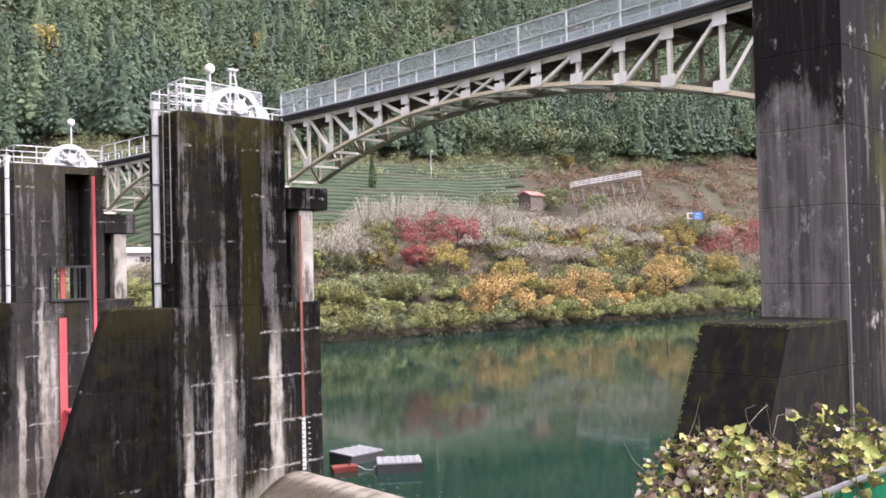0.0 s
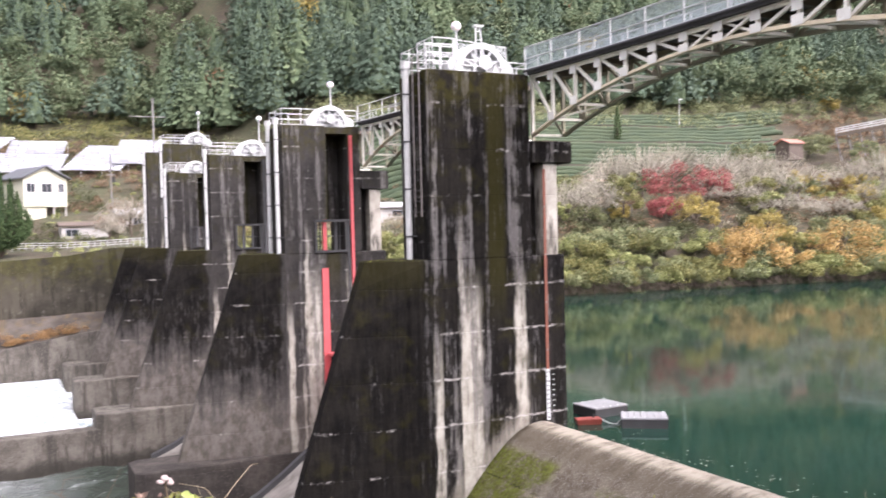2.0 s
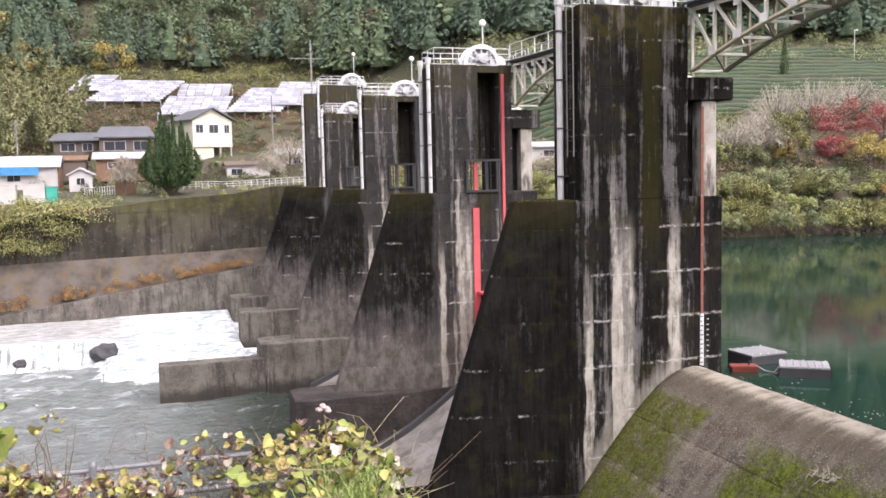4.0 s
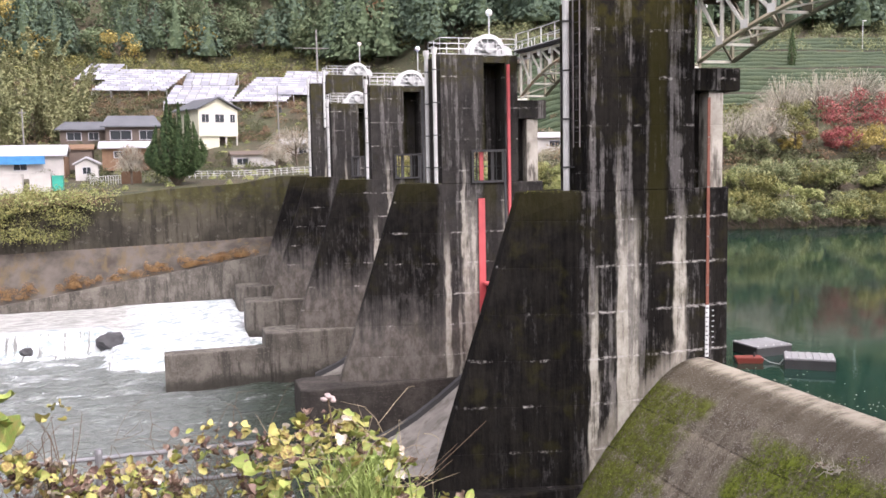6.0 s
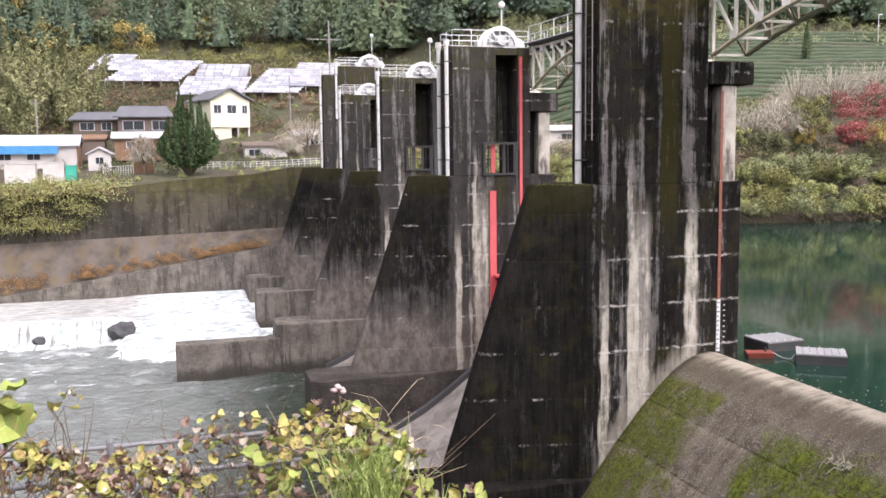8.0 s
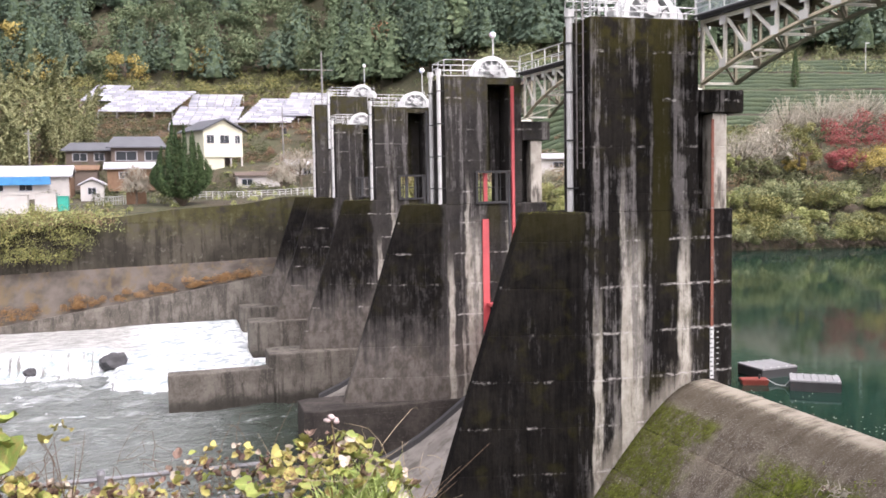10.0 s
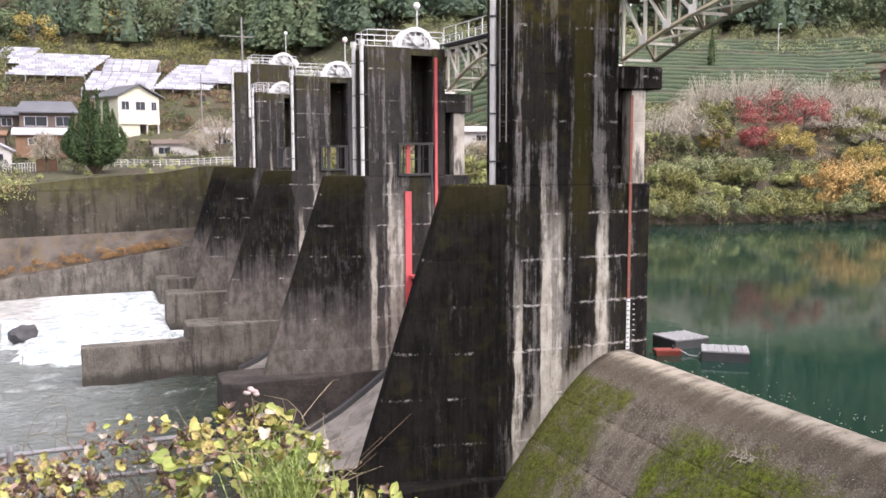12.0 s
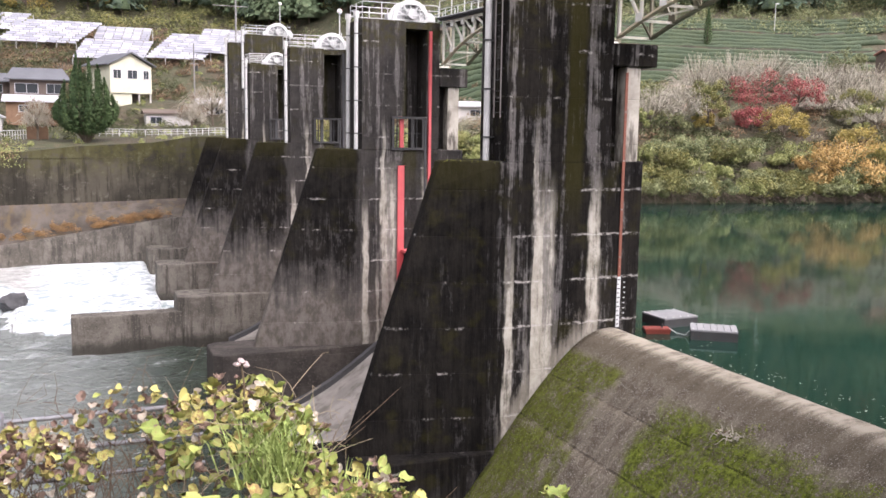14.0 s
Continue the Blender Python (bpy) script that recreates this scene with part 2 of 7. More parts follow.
def weir_material():
    m = Nodes("mossy_weir_concrete", 0.92)
    x, y, z = m.axis(0), m.axis(1), m.axis(2)
    grain, speck = m.noise(14, 6), m.noise(17, 5, None, 0.8)
    flow = m.noise(1.0, 6, m.stretch(0.3, 2.2, 0.3), 0.7)
    blot = m.noise(1.2, 6, None, 0.7)
    base = m.mix(m.ramp(flow, 0.3, 0.7), (0.1, 0.083, 0.06), (0.2, 0.172, 0.132))
    base = m.mix(m.math("MULTIPLY", m.ramp(blot, 0.5, 0.62), 0.7), base, (0.075, 0.062, 0.045))
    base = m.mix(m.math("MULTIPLY", m.ramp(speck, 0.55, 0.62), 0.85), base, (0.4, 0.38, 0.34))
    base = m.mix(m.math("MULTIPLY", m.ramp(speck, 0.44, 0.36), 0.75), base, (0.03, 0.026, 0.021))
    crest = m.math("MULTIPLY", m.ramp(m.math("ADD", z, m.math("MULTIPLY", flow, 0.9)), 0.32, 0.72), m.ramp(x, 19.9, 20.4))
    base = m.mix(m.math("MULTIPLY", crest, m.ramp(m.math("ADD", m.math("MULTIPLY", blot, 0.5), m.math("MULTIPLY", flow, 0.5)), 0.4, 0.56, 0.2, 0.9)), base, (0.42, 0.375, 0.3))
    band = m.math("MULTIPLY", m.ramp(m.math("ADD", z, m.math("MULTIPLY", m.math("SUBTRACT", flow, 0.5), 1.2)), -0.45, 0.0), m.ramp(m.math("ADD", z, m.math("MULTIPLY", m.math("SUBTRACT", flow, 0.5), 0.5)), 0.3, 0.1))
    base = m.mix(m.math("MULTIPLY", band, 0.55), base, (0.085, 0.073, 0.05))
    wob = m.math("MULTIPLY", m.math("SUBTRACT", m.noise(0.55, 6, None, 0.65), 0.5), 6.0)
    ys = m.math("ADD", y, wob)
    near = m.ramp(ys, 25.6, 24.0)
    far = m.ramp(ys, 27.6, 28.8)
    low = m.math("MAXIMUM", m.math("MULTIPLY", near, m.ramp(z, -0.4, -1.0)), m.math("MULTIPLY", far, m.ramp(z, -0.25, -0.6)))
    cover = m.math("MULTIPLY", low, m.ramp(m.math("ADD", m.math("MULTIPLY", blot, 0.55), m.math("MULTIPLY", m.noise(9.0, 5, None, 0.7), 0.45)), 0.4, 0.54))
    green = m.mix(m.ramp(m.noise(5, 6, None, 0.7), 0.38, 0.62), (0.06, 0.075, 0.013), (0.17, 0.21, 0.03))
    green = m.mix(m.math("MULTIPLY", far, 0.5), green, (0.095, 0.092, 0.03))
    green = m.mix(m.math("MULTIPLY", m.ramp(speck, 0.56, 0.66), 0.55), green, (0.26, 0.26, 0.12))
    shade = m.mix(cover, base, green)
    for level in (-1.385, -2.91):
        joint = m.ramp(m.math("ABSOLUTE", m.math("SUBTRACT", m.math("ADD", z, m.math("MULTIPLY", m.math("SUBTRACT", grain, 0.5), 0.04)), level)), 0.012, 0.03, 1.0, 0.0)
        shade = m.mix(m.math("MULTIPLY", joint, m.ramp(blot, 0.4, 0.6, 0.1, 0.7)), shade, (0.012, 0.01, 0.008))
    m.bsdf.inputs["Specular IOR Level"].default_value = 0.08
    m.color(shade)
    m.bump(m.math("ADD", m.math("MULTIPLY", speck, 1.4), m.math("MULTIPLY", m.math("MULTIPLY", cover, grain), 3.0)), 0.8, 0.05)
    return m.mat


def concrete_near_pier():
    """Grey board-marked concrete with dark drips, black above and over its front face."""
    m = Nodes("near_pier_concrete", 0.92)
    x, z = m.axis(0), m.axis(2)
    grain = m.noise(11, 6)
    run = m.noise(1.0, 5, m.stretch(3.0, 3.0, 0.12), 0.65)
    col = m.mix(m.ramp(run, 0.35, 0.62), (0.185, 0.172, 0.162), (0.075, 0.069, 0.065))
    col = m.mix(m.math("MULTIPLY", m.ramp(m.noise(1.1, 6, m.stretch(1.3, 1.3, 0.7), 0.7), 0.5, 0.66), 0.7), col, (0.2, 0.185, 0.172))
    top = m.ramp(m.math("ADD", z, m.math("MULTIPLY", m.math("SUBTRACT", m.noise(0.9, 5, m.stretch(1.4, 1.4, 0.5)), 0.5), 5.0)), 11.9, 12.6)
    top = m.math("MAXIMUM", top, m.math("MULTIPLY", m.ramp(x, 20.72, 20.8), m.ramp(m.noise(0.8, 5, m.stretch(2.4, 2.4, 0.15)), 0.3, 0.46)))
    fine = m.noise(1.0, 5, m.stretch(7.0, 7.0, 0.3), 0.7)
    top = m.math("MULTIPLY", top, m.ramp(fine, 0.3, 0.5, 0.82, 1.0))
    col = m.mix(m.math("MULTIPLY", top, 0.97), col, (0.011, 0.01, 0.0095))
    lime = m.ramp(m.noise(2.2, 6, m.stretch(1, 1, 0.6), 0.75), 0.58, 0.68)
    col = m.mix(m.math("MULTIPLY", lime, 0.65), col, (0.34, 0.32, 0.3))
    moss = m.math("MULTIPLY", m.ramp(x, 21.6, 23.0), m.ramp(m.noise(0.7, 5), 0.4, 0.6))
    col = m.mix(m.math("MULTIPLY", moss, 0.7), col, (0.05, 0.055, 0.012))
    m.bsdf.inputs["Specular IOR Level"].default_value = 0.12
    m.color(col).bump(m.math("ADD", grain, m.math("MULTIPLY", run, 1.5)), 0.5, 0.03)
    return m.mat


NEARPIER = concrete_near_pier()
WEIR = weir_material()
WHITE = paint("white_hoist_paint", (0.6, 0.61, 0.6), 0.45, 0.0, (0.2, 0.15, 0.1), 0.5, 3.0)
RAILWHITE = paint("galvanised_rail_paint", (0.6, 0.61, 0.6), 0.45, 0.2, (0.22, 0.16, 0.1), 0.5, 5.0)
CREAM = paint("rusty_cream_steel", (0.92, 0.89, 0.78), 0.5, 0.0, (0.26, 0.15, 0.07), 0.8, 3.0)
CHORD = paint("rust_streaked_cream_steel", (0.74, 0.65, 0.47), 0.6, 0.0, (0.26, 0.12, 0.05), 0.85, 3.5)
PLATE = paint("pale_gusset_paint", (0.94, 0.92, 0.84), 0.5, 0.0, (0.34, 0.18, 0.08), 0.8, 3.5)
CREAMDARK = paint("dark_olive_steel", (0.26, 0.235, 0.16), 0.6, 0.0, (0.1, 0.055, 0.03), 0.9, 1.6)
RUSTDARK = paint("dark_rusted_steel", (0.12, 0.095, 0.07), 0.7, 0.0, (0.2, 0.1, 0.05), 0.8, 3.0)
SLAB = paint("black_stained_deck_edge", (0.06, 0.06, 0.062), 0.8, 0.0, (0.16, 0.15, 0.14), 0.5, 3.0)
RED = paint("red_gate_paint", (0.6, 0.105, 0.11), 0.55, 0.0, (0.34, 0.16, 0.13), 0.85, 4.0)
PIPE = paint("weathered_white_pipe", (0.58, 0.58, 0.56), 0.5, 0.0, (0.2, 0.19, 0.17), 0.6, 4.0)
DARKMETAL = paint("dark_metal", (0.05, 0.05, 0.05), 0.6, 0.3)


def glowless_globe():
    m = Nodes("opal_globe", 0.25)
    m.color(m.mix(m.ramp(m.noise(4), 0.3, 0.7), (0.86, 0.86, 0.84), (0.78, 0.78, 0.76)))
    m.bsdf.inputs["Subsurface Weight"].default_value = 0.3
    return m.mat


GLOBE = glowless_globe()


def chain_link(name, tone, cover):
    """Woven wire: most of each cell is open."""
    m = Nodes(name, 0.5, 0.3)
    m.color(m.mix(m.noise(3), tone, tuple(v * 0.8 for v in tone)))
    v = m.node("ShaderNodeVectorRotate")
    v.rotation_type = "X_AXIS"
    v.inputs["Angle"].default_value = radians(45)
    m.link(m.pos, v.inputs["Vector"])
    s = m.node("ShaderNodeSeparateXYZ")
    m.link(v.outputs[0], s.inputs[0])
    wires = None
    for i in (1, 2):
        f = m.math("FRACT", m.math("MULTIPLY", s.outputs[i], 16.0))
        w = m.math("LESS_THAN", f, cover)
        wires = w if wires is None else m.math("MAXIMUM", wires, w)
    m.link(wires, m.bsdf.inputs["Alpha"])
    return m.mat


LINK = chain_link("blue_grey_wire_mesh", (0.56, 0.64, 0.66), 0.19)


def water_material(name, deep, rough, waves, strength):
    m = Nodes(name, rough)
    m.color(m.mix(m.ramp(m.noise(0.06, 3), 0.3, 0.7), deep, tuple(v * 1.25 for v in deep)))
    m.bsdf.inputs["IOR"].default_value = 1.33
    m.bump(m.math("ADD", m.noise(waves, 4), m.math("MULTIPLY", m.noise(waves * 5, 3), 0.3)), strength, 0.2)
    return m.mat


RESERVOIR = water_material("still_green_water", (0.008, 0.028, 0.02), 0.05, 0.35, 0.03)


def river_material():
    m = Nodes("rippled_river_water", 0.06)
    x, y = m.axis(0), m.axis(1)
    n = m.noise(0.55, 6, m.stretch(0.45, 1.0, 1), 0.72)
    foam = m.math("MULTIPLY", m.ramp(n, 0.5, 0.68), m.ramp(m.math("SUBTRACT", y, m.math("MULTIPLY", x, 0.9)), 50, 88))
    fleck = m.math("MULTIPLY", m.ramp(m.noise(2.6, 4, m.stretch(0.5, 1.3, 1)), 0.6, 0.68), m.ramp(n, 0.42, 0.6))
    # Reflections painted in: dark green near the dam, pale sky grey further out.
    painted_reflection = m.mix(m.ramp(m.math("SUBTRACT", x, m.math("MULTIPLY", m.axis(1), 0.12)), 0.0, -9.0), (0.07, 0.092, 0.07), (0.3, 0.33, 0.31))
    m.color(m.mix(m.math("MAXIMUM", foam, m.math("MULTIPLY", fleck, 0.7)), painted_reflection, (0.66, 0.7, 0.69)))
    m.bsdf.inputs["IOR"].default_value = 1.33
    m.bump(m.math("ADD", m.noise(0.9, 6, m.stretch(0.45, 1.3, 1), 0.65), m.math("MULTIPLY", m.noise(3.6, 5, m.stretch(0.6, 1.2, 1)), 0.8)), 1.0, 1.6)
    return m.mat


RIVER = river_material()


def foam_material():
    m = Nodes("white_foam", 0.6)
    z, y = m.axis(2), m.axis(1)
    n = m.noise(1.2, 6, m.stretch(0.6, 1.2, 1), 0.7)
    strand = m.noise(1.0, 6, m.stretch(2.6, 0.3, 0.3), 0.7)
    col = m.mix(m.ramp(n, 0.38, 0.6), (0.27, 0.33, 0.33), (0.76, 0.79, 0.79))
    face = m.math("MULTIPLY", m.ramp(y, 89.6, 89.0), m.ramp(m.axis(0), -4.0, -5.0))
    col = m.mix(m.math("MULTIPLY", face, m.ramp(strand, 0.5, 0.6)), col, (0.16, 0.165, 0.15))
    calm = m.math("MULTIPLY", m.ramp(m.math("ADD", y, m.math("MULTIPLY", n, 6.0)), 93.0, 95.0), m.ramp(m.math("ADD", m.axis(0), m.math("MULTIPLY", strand, 5.0)), 1.5, -2.5))
    col = m.mix(m.math("MULTIPLY", calm, 0.9), col, m.mix(m.ramp(n, 0.4, 0.6), (0.25, 0.25, 0.225), (0.42, 0.42, 0.39)))
    m.color(col)
    m.bump(m.math("ADD", n, strand), 0.6, 0.3)
    return m.mat


FOAM = foam_material()


def ground_material():
    m = Nodes("hillside_soil_and_grass", 0.95)
    n = m.noise(0.09, 6)
    f = m.noise(1.3, 6)
    col = m.mix(m.ramp(n, 0.38, 0.62), (0.055, 0.043, 0.028), (0.055, 0.06, 0.028))
    col = m.mix(m.math("MULTIPLY", m.ramp(f, 0.45, 0.65), 0.7), col, (0.1, 0.078, 0.045))
    m.color(col).bump(f, 0.6, 0.3)
    return m.mat


GROUND = ground_material()
CEDAR = leafy("cedar_foliage", (0.085, 0.122, 0.068), (0.118, 0.16, 0.086), (0.15, 0.185, 0.1))
CEDARDEEP = leafy("deep_cedar_foliage", (0.06, 0.092, 0.062), (0.085, 0.12, 0.08), (0.108, 0.145, 0.092))
CEDARFRESH = leafy("fresh_cedar_foliage", (0.09, 0.13, 0.068), (0.128, 0.168, 0.086), (0.155, 0.19, 0.1))
RUSTLEAF = leafy("rust_red_foliage", (0.16, 0.075, 0.045), (0.27, 0.13, 0.07), (0.2, 0.14, 0.07))
FORESTGREEN = leafy("forest_broadleaf_foliage", (0.085, 0.12, 0.066), (0.135, 0.17, 0.088), (0.18, 0.195, 0.105))
BROADGREEN = leafy("mixed_green_foliage", (0.13, 0.16, 0.08), (0.23, 0.25, 0.12), (0.3, 0.29, 0.15))
ORANGE = leafy("orange_autumn_foliage", (0.38, 0.25, 0.1), (0.56, 0.37, 0.14), (0.36, 0.29, 0.14), patch=0.6)
YELLOW = leafy("yellow_autumn_foliage", (0.24, 0.2, 0.065), (0.46, 0.36, 0.11), (0.28, 0.24, 0.09), patch=0.6)
REDLEAF = leafy("red_maple_foliage", (0.27, 0.065, 0.07), (0.42, 0.14, 0.13), (0.26, 0.15, 0.1), patch=0.5)
GREYTWIG = leafy("grey_twig_foliage", (0.38, 0.355, 0.265), (0.28, 0.265, 0.16), (0.5, 0.48, 0.4))
BUSH = leafy("bank_bush_foliage", (0.15, 0.185, 0.07), (0.31, 0.33, 0.125), (0.44, 0.43, 0.2), patch=0.35)
BAMBOO = leafy("bamboo_foliage", (0.13, 0.14, 0.055), (0.26, 0.25, 0.09), (0.1, 0.11, 0.045))
BARK = paint("grey_brown_bark", (0.12, 0.095, 0.07), 0.9)


# ---- building helpers ----
def finish(name, bm, mat, smooth=False):
    me = bpy.data.meshes.new(name)
    bm.normal_update()
    bm.to_mesh(me)
    bm.free()
    for m in mat if isinstance(mat, (tuple, list)) else (mat,):
        me.materials.append(m)
    if smooth:
        for p in me.polygons:
            p.use_smooth = True
    return new(name, me)


def part(name, bm, mat, parent, label="", smooth=False):
    ob = finish(name, bm, mat, smooth)
    ob.parent = parent
    if label:
        ob["label"] = label
    return ob


def thing(name, label, category, at=(0, 0, 0), group="", kind=""):
    ob = new(name)
    ob.empty_display_size = 0.2
    ob.location = at
    return tagged(ob, label, category, group, kind)


def box(bm, x0, x1, y0, y1, z0, z1, bevel=0.0):
    r = bmesh.ops.create_cube(bm, size=1, matrix=Matrix.Translation(((x0 + x1) / 2, (y0 + y1) / 2, (z0 + z1) / 2)) @ Matrix.Diagonal((x1 - x0, y1 - y0, z1 - z0, 1)))
    if bevel:
        es = list({e for v in r["verts"] for e in v.link_edges})
        bmesh.ops.bevel(bm, geom=es, offset=bevel, segments=2, affect="EDGES")
    return bm


def new_box(*a, **k):
    return box(bmesh.new(), *a, **k)


def beam(bm, a, b, w, h, up=(0, 0, 1)):
    """A bar of rectangular section from a to b."""
    a, b = Vector(a), Vector(b)
    d = (b - a).normalized()
    s = d.cross(Vector(up))
    s = s.normalized() if s.length > 1e-4 else Vector((1, 0, 0))
    u = s.cross(d)
    vs = [bm.verts.new(p + s * i * w / 2 + u * j * h / 2) for p in (a, b) for i, j in ((-1, -1), (1, -1), (1, 1), (-1, 1))]
    for f in ((3, 2, 1, 0), (4, 5, 6, 7), (0, 1, 5, 4), (1, 2, 6, 5), (2, 3, 7, 6), (3, 0, 4, 7)):
        bm.faces.new([vs[i] for i in f])
    return bm


def tube(bm, pts, r, n=8, caps=True):
    """A round bar through the points; r may be one radius or one each."""
    pts = [Vector(p) for p in pts]
    rs = r if isinstance(r, (list, tuple)) else [r] * len(pts)
    rings = []
    side = None
    for i, p in enumerate(pts):
        d = (pts[min(i + 1, len(pts) - 1)] - pts[max(i - 1, 0)]).normalized()
        s = d.cross(Vector((0, 0, 1)) if abs(d.z) < 0.9 else Vector((1, 0, 0))) if side is None else side - d * side.dot(d)
        side = s.normalized()
        u = d.cross(side)
        rings.append([bm.verts.new(p + (side * math.cos(k * 2 * math.pi / n) + u * math.sin(k * 2 * math.pi / n)) * rs[i]) for k in range(n)])
    for a, b in zip(rings, rings[1:]):
        for k in range(n):
            bm.faces.new((a[k], a[(k + 1) % n], b[(k + 1) % n], b[k]))
    if caps:
        bm.faces.new(rings[0][::-1])
        bm.faces.new(rings[-1])
    return bm


def loft(bm, rings):
    """Closed rings of equal length, stacked into a solid."""
    vs = [[bm.verts.new(p) for p in r] for r in rings]
    n = len(vs[0])
    for a, b in zip(vs, vs[1:]):
        for k in range(n):
            bm.faces.new((a[k], a[(k + 1) % n], b[(k + 1) % n], b[k]))
    bm.faces.new(vs[0][::-1])
    bm.faces.new(vs[-1])
    return bm


def raw(name, verts, faces, mat, smooth=False):
    me = bpy.data.meshes.new(name)
    me.from_pydata(verts, [], faces)
    me.update()
    for m in mat if isinstance(mat, (tuple, list)) else (mat,):
        me.materials.append(m)
    if smooth:
        for p in me.polygons:
            p.use_smooth = True
    return new(name, me)


LIFT = 1.83


def lift_levels(z0, z1):
    """Heights of the lift joints between two levels."""
    k = math.ceil((z0 + 0.25 - 0.67) / LIFT)
    out = []
    while 0.67 + k * LIFT < z1 - 0.25:
        out.append(0.67 + k * LIFT)
        k += 1
    return out


def shrink(ring, d):
    cx = sum(p[0] for p in ring) / len(ring)
    cy = sum(p[1] for p in ring) / len(ring)
    return [(p[0] - math.copysign(d, p[0] - cx), p[1] - math.copysign(d, p[1] - cy), p[2]) for p in ring]


def cast_solid(bm, plan, z0, z1):
    """Concrete cast in lifts: plan(z) gives the outline; every joint is a shallow groove."""
    levels = [z0]
    rings = []
    for z in lift_levels(z0, z1):
        levels.append(z)
    levels.append(z1)
    for i, (a, b) in enumerate(zip(levels, levels[1:])):
        if i:
            rings.append([(*p, a + 0.018) for p in plan(a + 0.018)])
        else:
            rings.append([(*p, a) for p in plan(a)])
        if i < len(levels) - 2:
            rings.append([(*p, b - 0.018) for p in plan(b - 0.018)])
            rings.append(shrink([(*p, b) for p in plan(b)], 0.014))
        else:
            rings.append([(*p, b - 0.06) for p in plan(b - 0.06)])
            rings.append(shrink([(*p, b) for p in plan(b)], 0.06))
    return loft(bm, rings)


# ---- water and land ----
def sheet(name, x0, x1, y0, y1, z, mat, label, category):
    return tagged(raw(name, [(x0, y0, z), (x1, y0, z), (x1, y1, z), (x0, y1, z)], [(0, 1, 2, 3)], mat), label, category, kind="structure")


sheet("water", 21.3, 700, -60, 130, 0.0, RESERVOIR, "still dark green reservoir water behind the weir", "water")
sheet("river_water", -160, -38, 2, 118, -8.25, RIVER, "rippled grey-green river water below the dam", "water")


def choppy_water():
    """The river below the dam as a finely waved surface."""
    rng = np.random.default_rng(77)
    xs, ys = np.linspace(-38, 21.2, 260), np.linspace(2, 118, 560)
    gx, gy = np.meshgrid(xs, ys, indexing="ij")
    gz = np.full(gx.shape, -8.25)
    for _ in range(26):
        a = rng.normal(1.57, 0.6)
        length = rng.uniform(0.7, 3.4)
        k = 2 * np.pi / length
        gz += 0.011 * length * np.sin(k * (gx * math.cos(a) + gy * math.sin(a)) + rng.uniform(0, 6.28) + 1.2 * np.sin(gx * rng.uniform(0.1, 0.4)))
    gz[0, :] = -8.25
    v = np.stack([gx, gy, gz], 2).reshape(-1, 3)
    i, j = np.meshgrid(np.arange(259), np.arange(559), indexing="ij")
    a = (i * 560 + j).ravel()
    me = bpy.data.meshes.new("rippled_river")
    me.from_pydata(v.tolist(), [], np.stack([a, a + 560, a + 561, a + 1], 1).tolist())
    me.materials.append(RIVER)
    me.polygons.foreach_set("use_smooth", [True] * len(me.polygons))
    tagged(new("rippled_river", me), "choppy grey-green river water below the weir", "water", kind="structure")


choppy_water()


def shore(x):
    """The far edge of the water, seen along +y."""
    if x < 16:
        return 108.5
    if x < 64:
        return 108.5 - (x - 16) * 0.385
    return max(90 - (x - 64) * 0.15, 20)


def profile(s, table):
    for (a, za), (b, zb) in zip(table, table[1:]):
        if s <= b:
            return za + (zb - za) * max(0, (s - a) / (b - a))
    a, za = table[-1]
    return za + (s - a) * 0.5


RIGHT = ((-8, -4), (0, -0.6), (2, 1.2), (10, 6), (18, 11), (26, 11.5), (30, 14.5), (64, 30), (74, 33), (90, 38), (300, 175))
LEFT = ((-1, 4.6), (1, 5.0), (8, 6.6), (22, 7.4), (34, 8.4), (40, 11.5), (52, 12.8), (60, 17), (90, 25), (115, 33), (128, 37), (300, 140))


def land(x, y):
    """Height of the far bank and the hills."""
    s = y - shore(x)
    k = min(1, max(0, (x - 36) / 30))
    k = k * k * (3 - 2 * k)
    side = min(1, max(0, (x - 130) / 120))
    z = profile(s, LEFT) * (1 - k) + (profile(s, RIGHT) + side * 10 * min(1, max(0, s / 40))) * k
    if x < 14 and s > 0:
        z += min(0, (x - 14) * 0.05) * max(0, 1 - s / 25)
    return z + (noise.noise(Vector((x * 0.02, y * 0.02, 0))) * 5 + noise.noise(Vector((x * 0.006, y * 0.006, 3))) * 22) * min(1, max(0, (s - 70) / 120)) + noise.noise(Vector((x * 0.15, y * 0.15, 7))) * 0.25


def make_ground():
    xs = [-420, -300, -220, -160, -120] + [-100 + i * 4 for i in range(76)] + [208, 230, 260, 300, 360, 440, 560, 800]
    ss = [-0.6, 0, 1, 2, 4, 7, 10, 14, 18, 22, 26, 30, 34, 40, 46, 52, 58, 64, 70, 76, 84, 92, 100, 110, 120, 132, 146, 162, 180, 200, 225, 255, 290, 330, 380, 450, 550]
    verts, faces = [], []
    for x in xs:
        for s in ss:
            y = shore(x) + s
            verts.append((x, y, land(x, y)))
    n = len(ss)
    for i in range(len(xs) - 1):
        for j in range(n - 1):
            a = i * n + j
            faces.append((a, a + n, a + n + 1, a + 1))
    return tagged(raw("ground", verts, faces, GROUND, True), "grassy far bank rising into a wooded hillside", "ground", kind="structure")


make_ground()


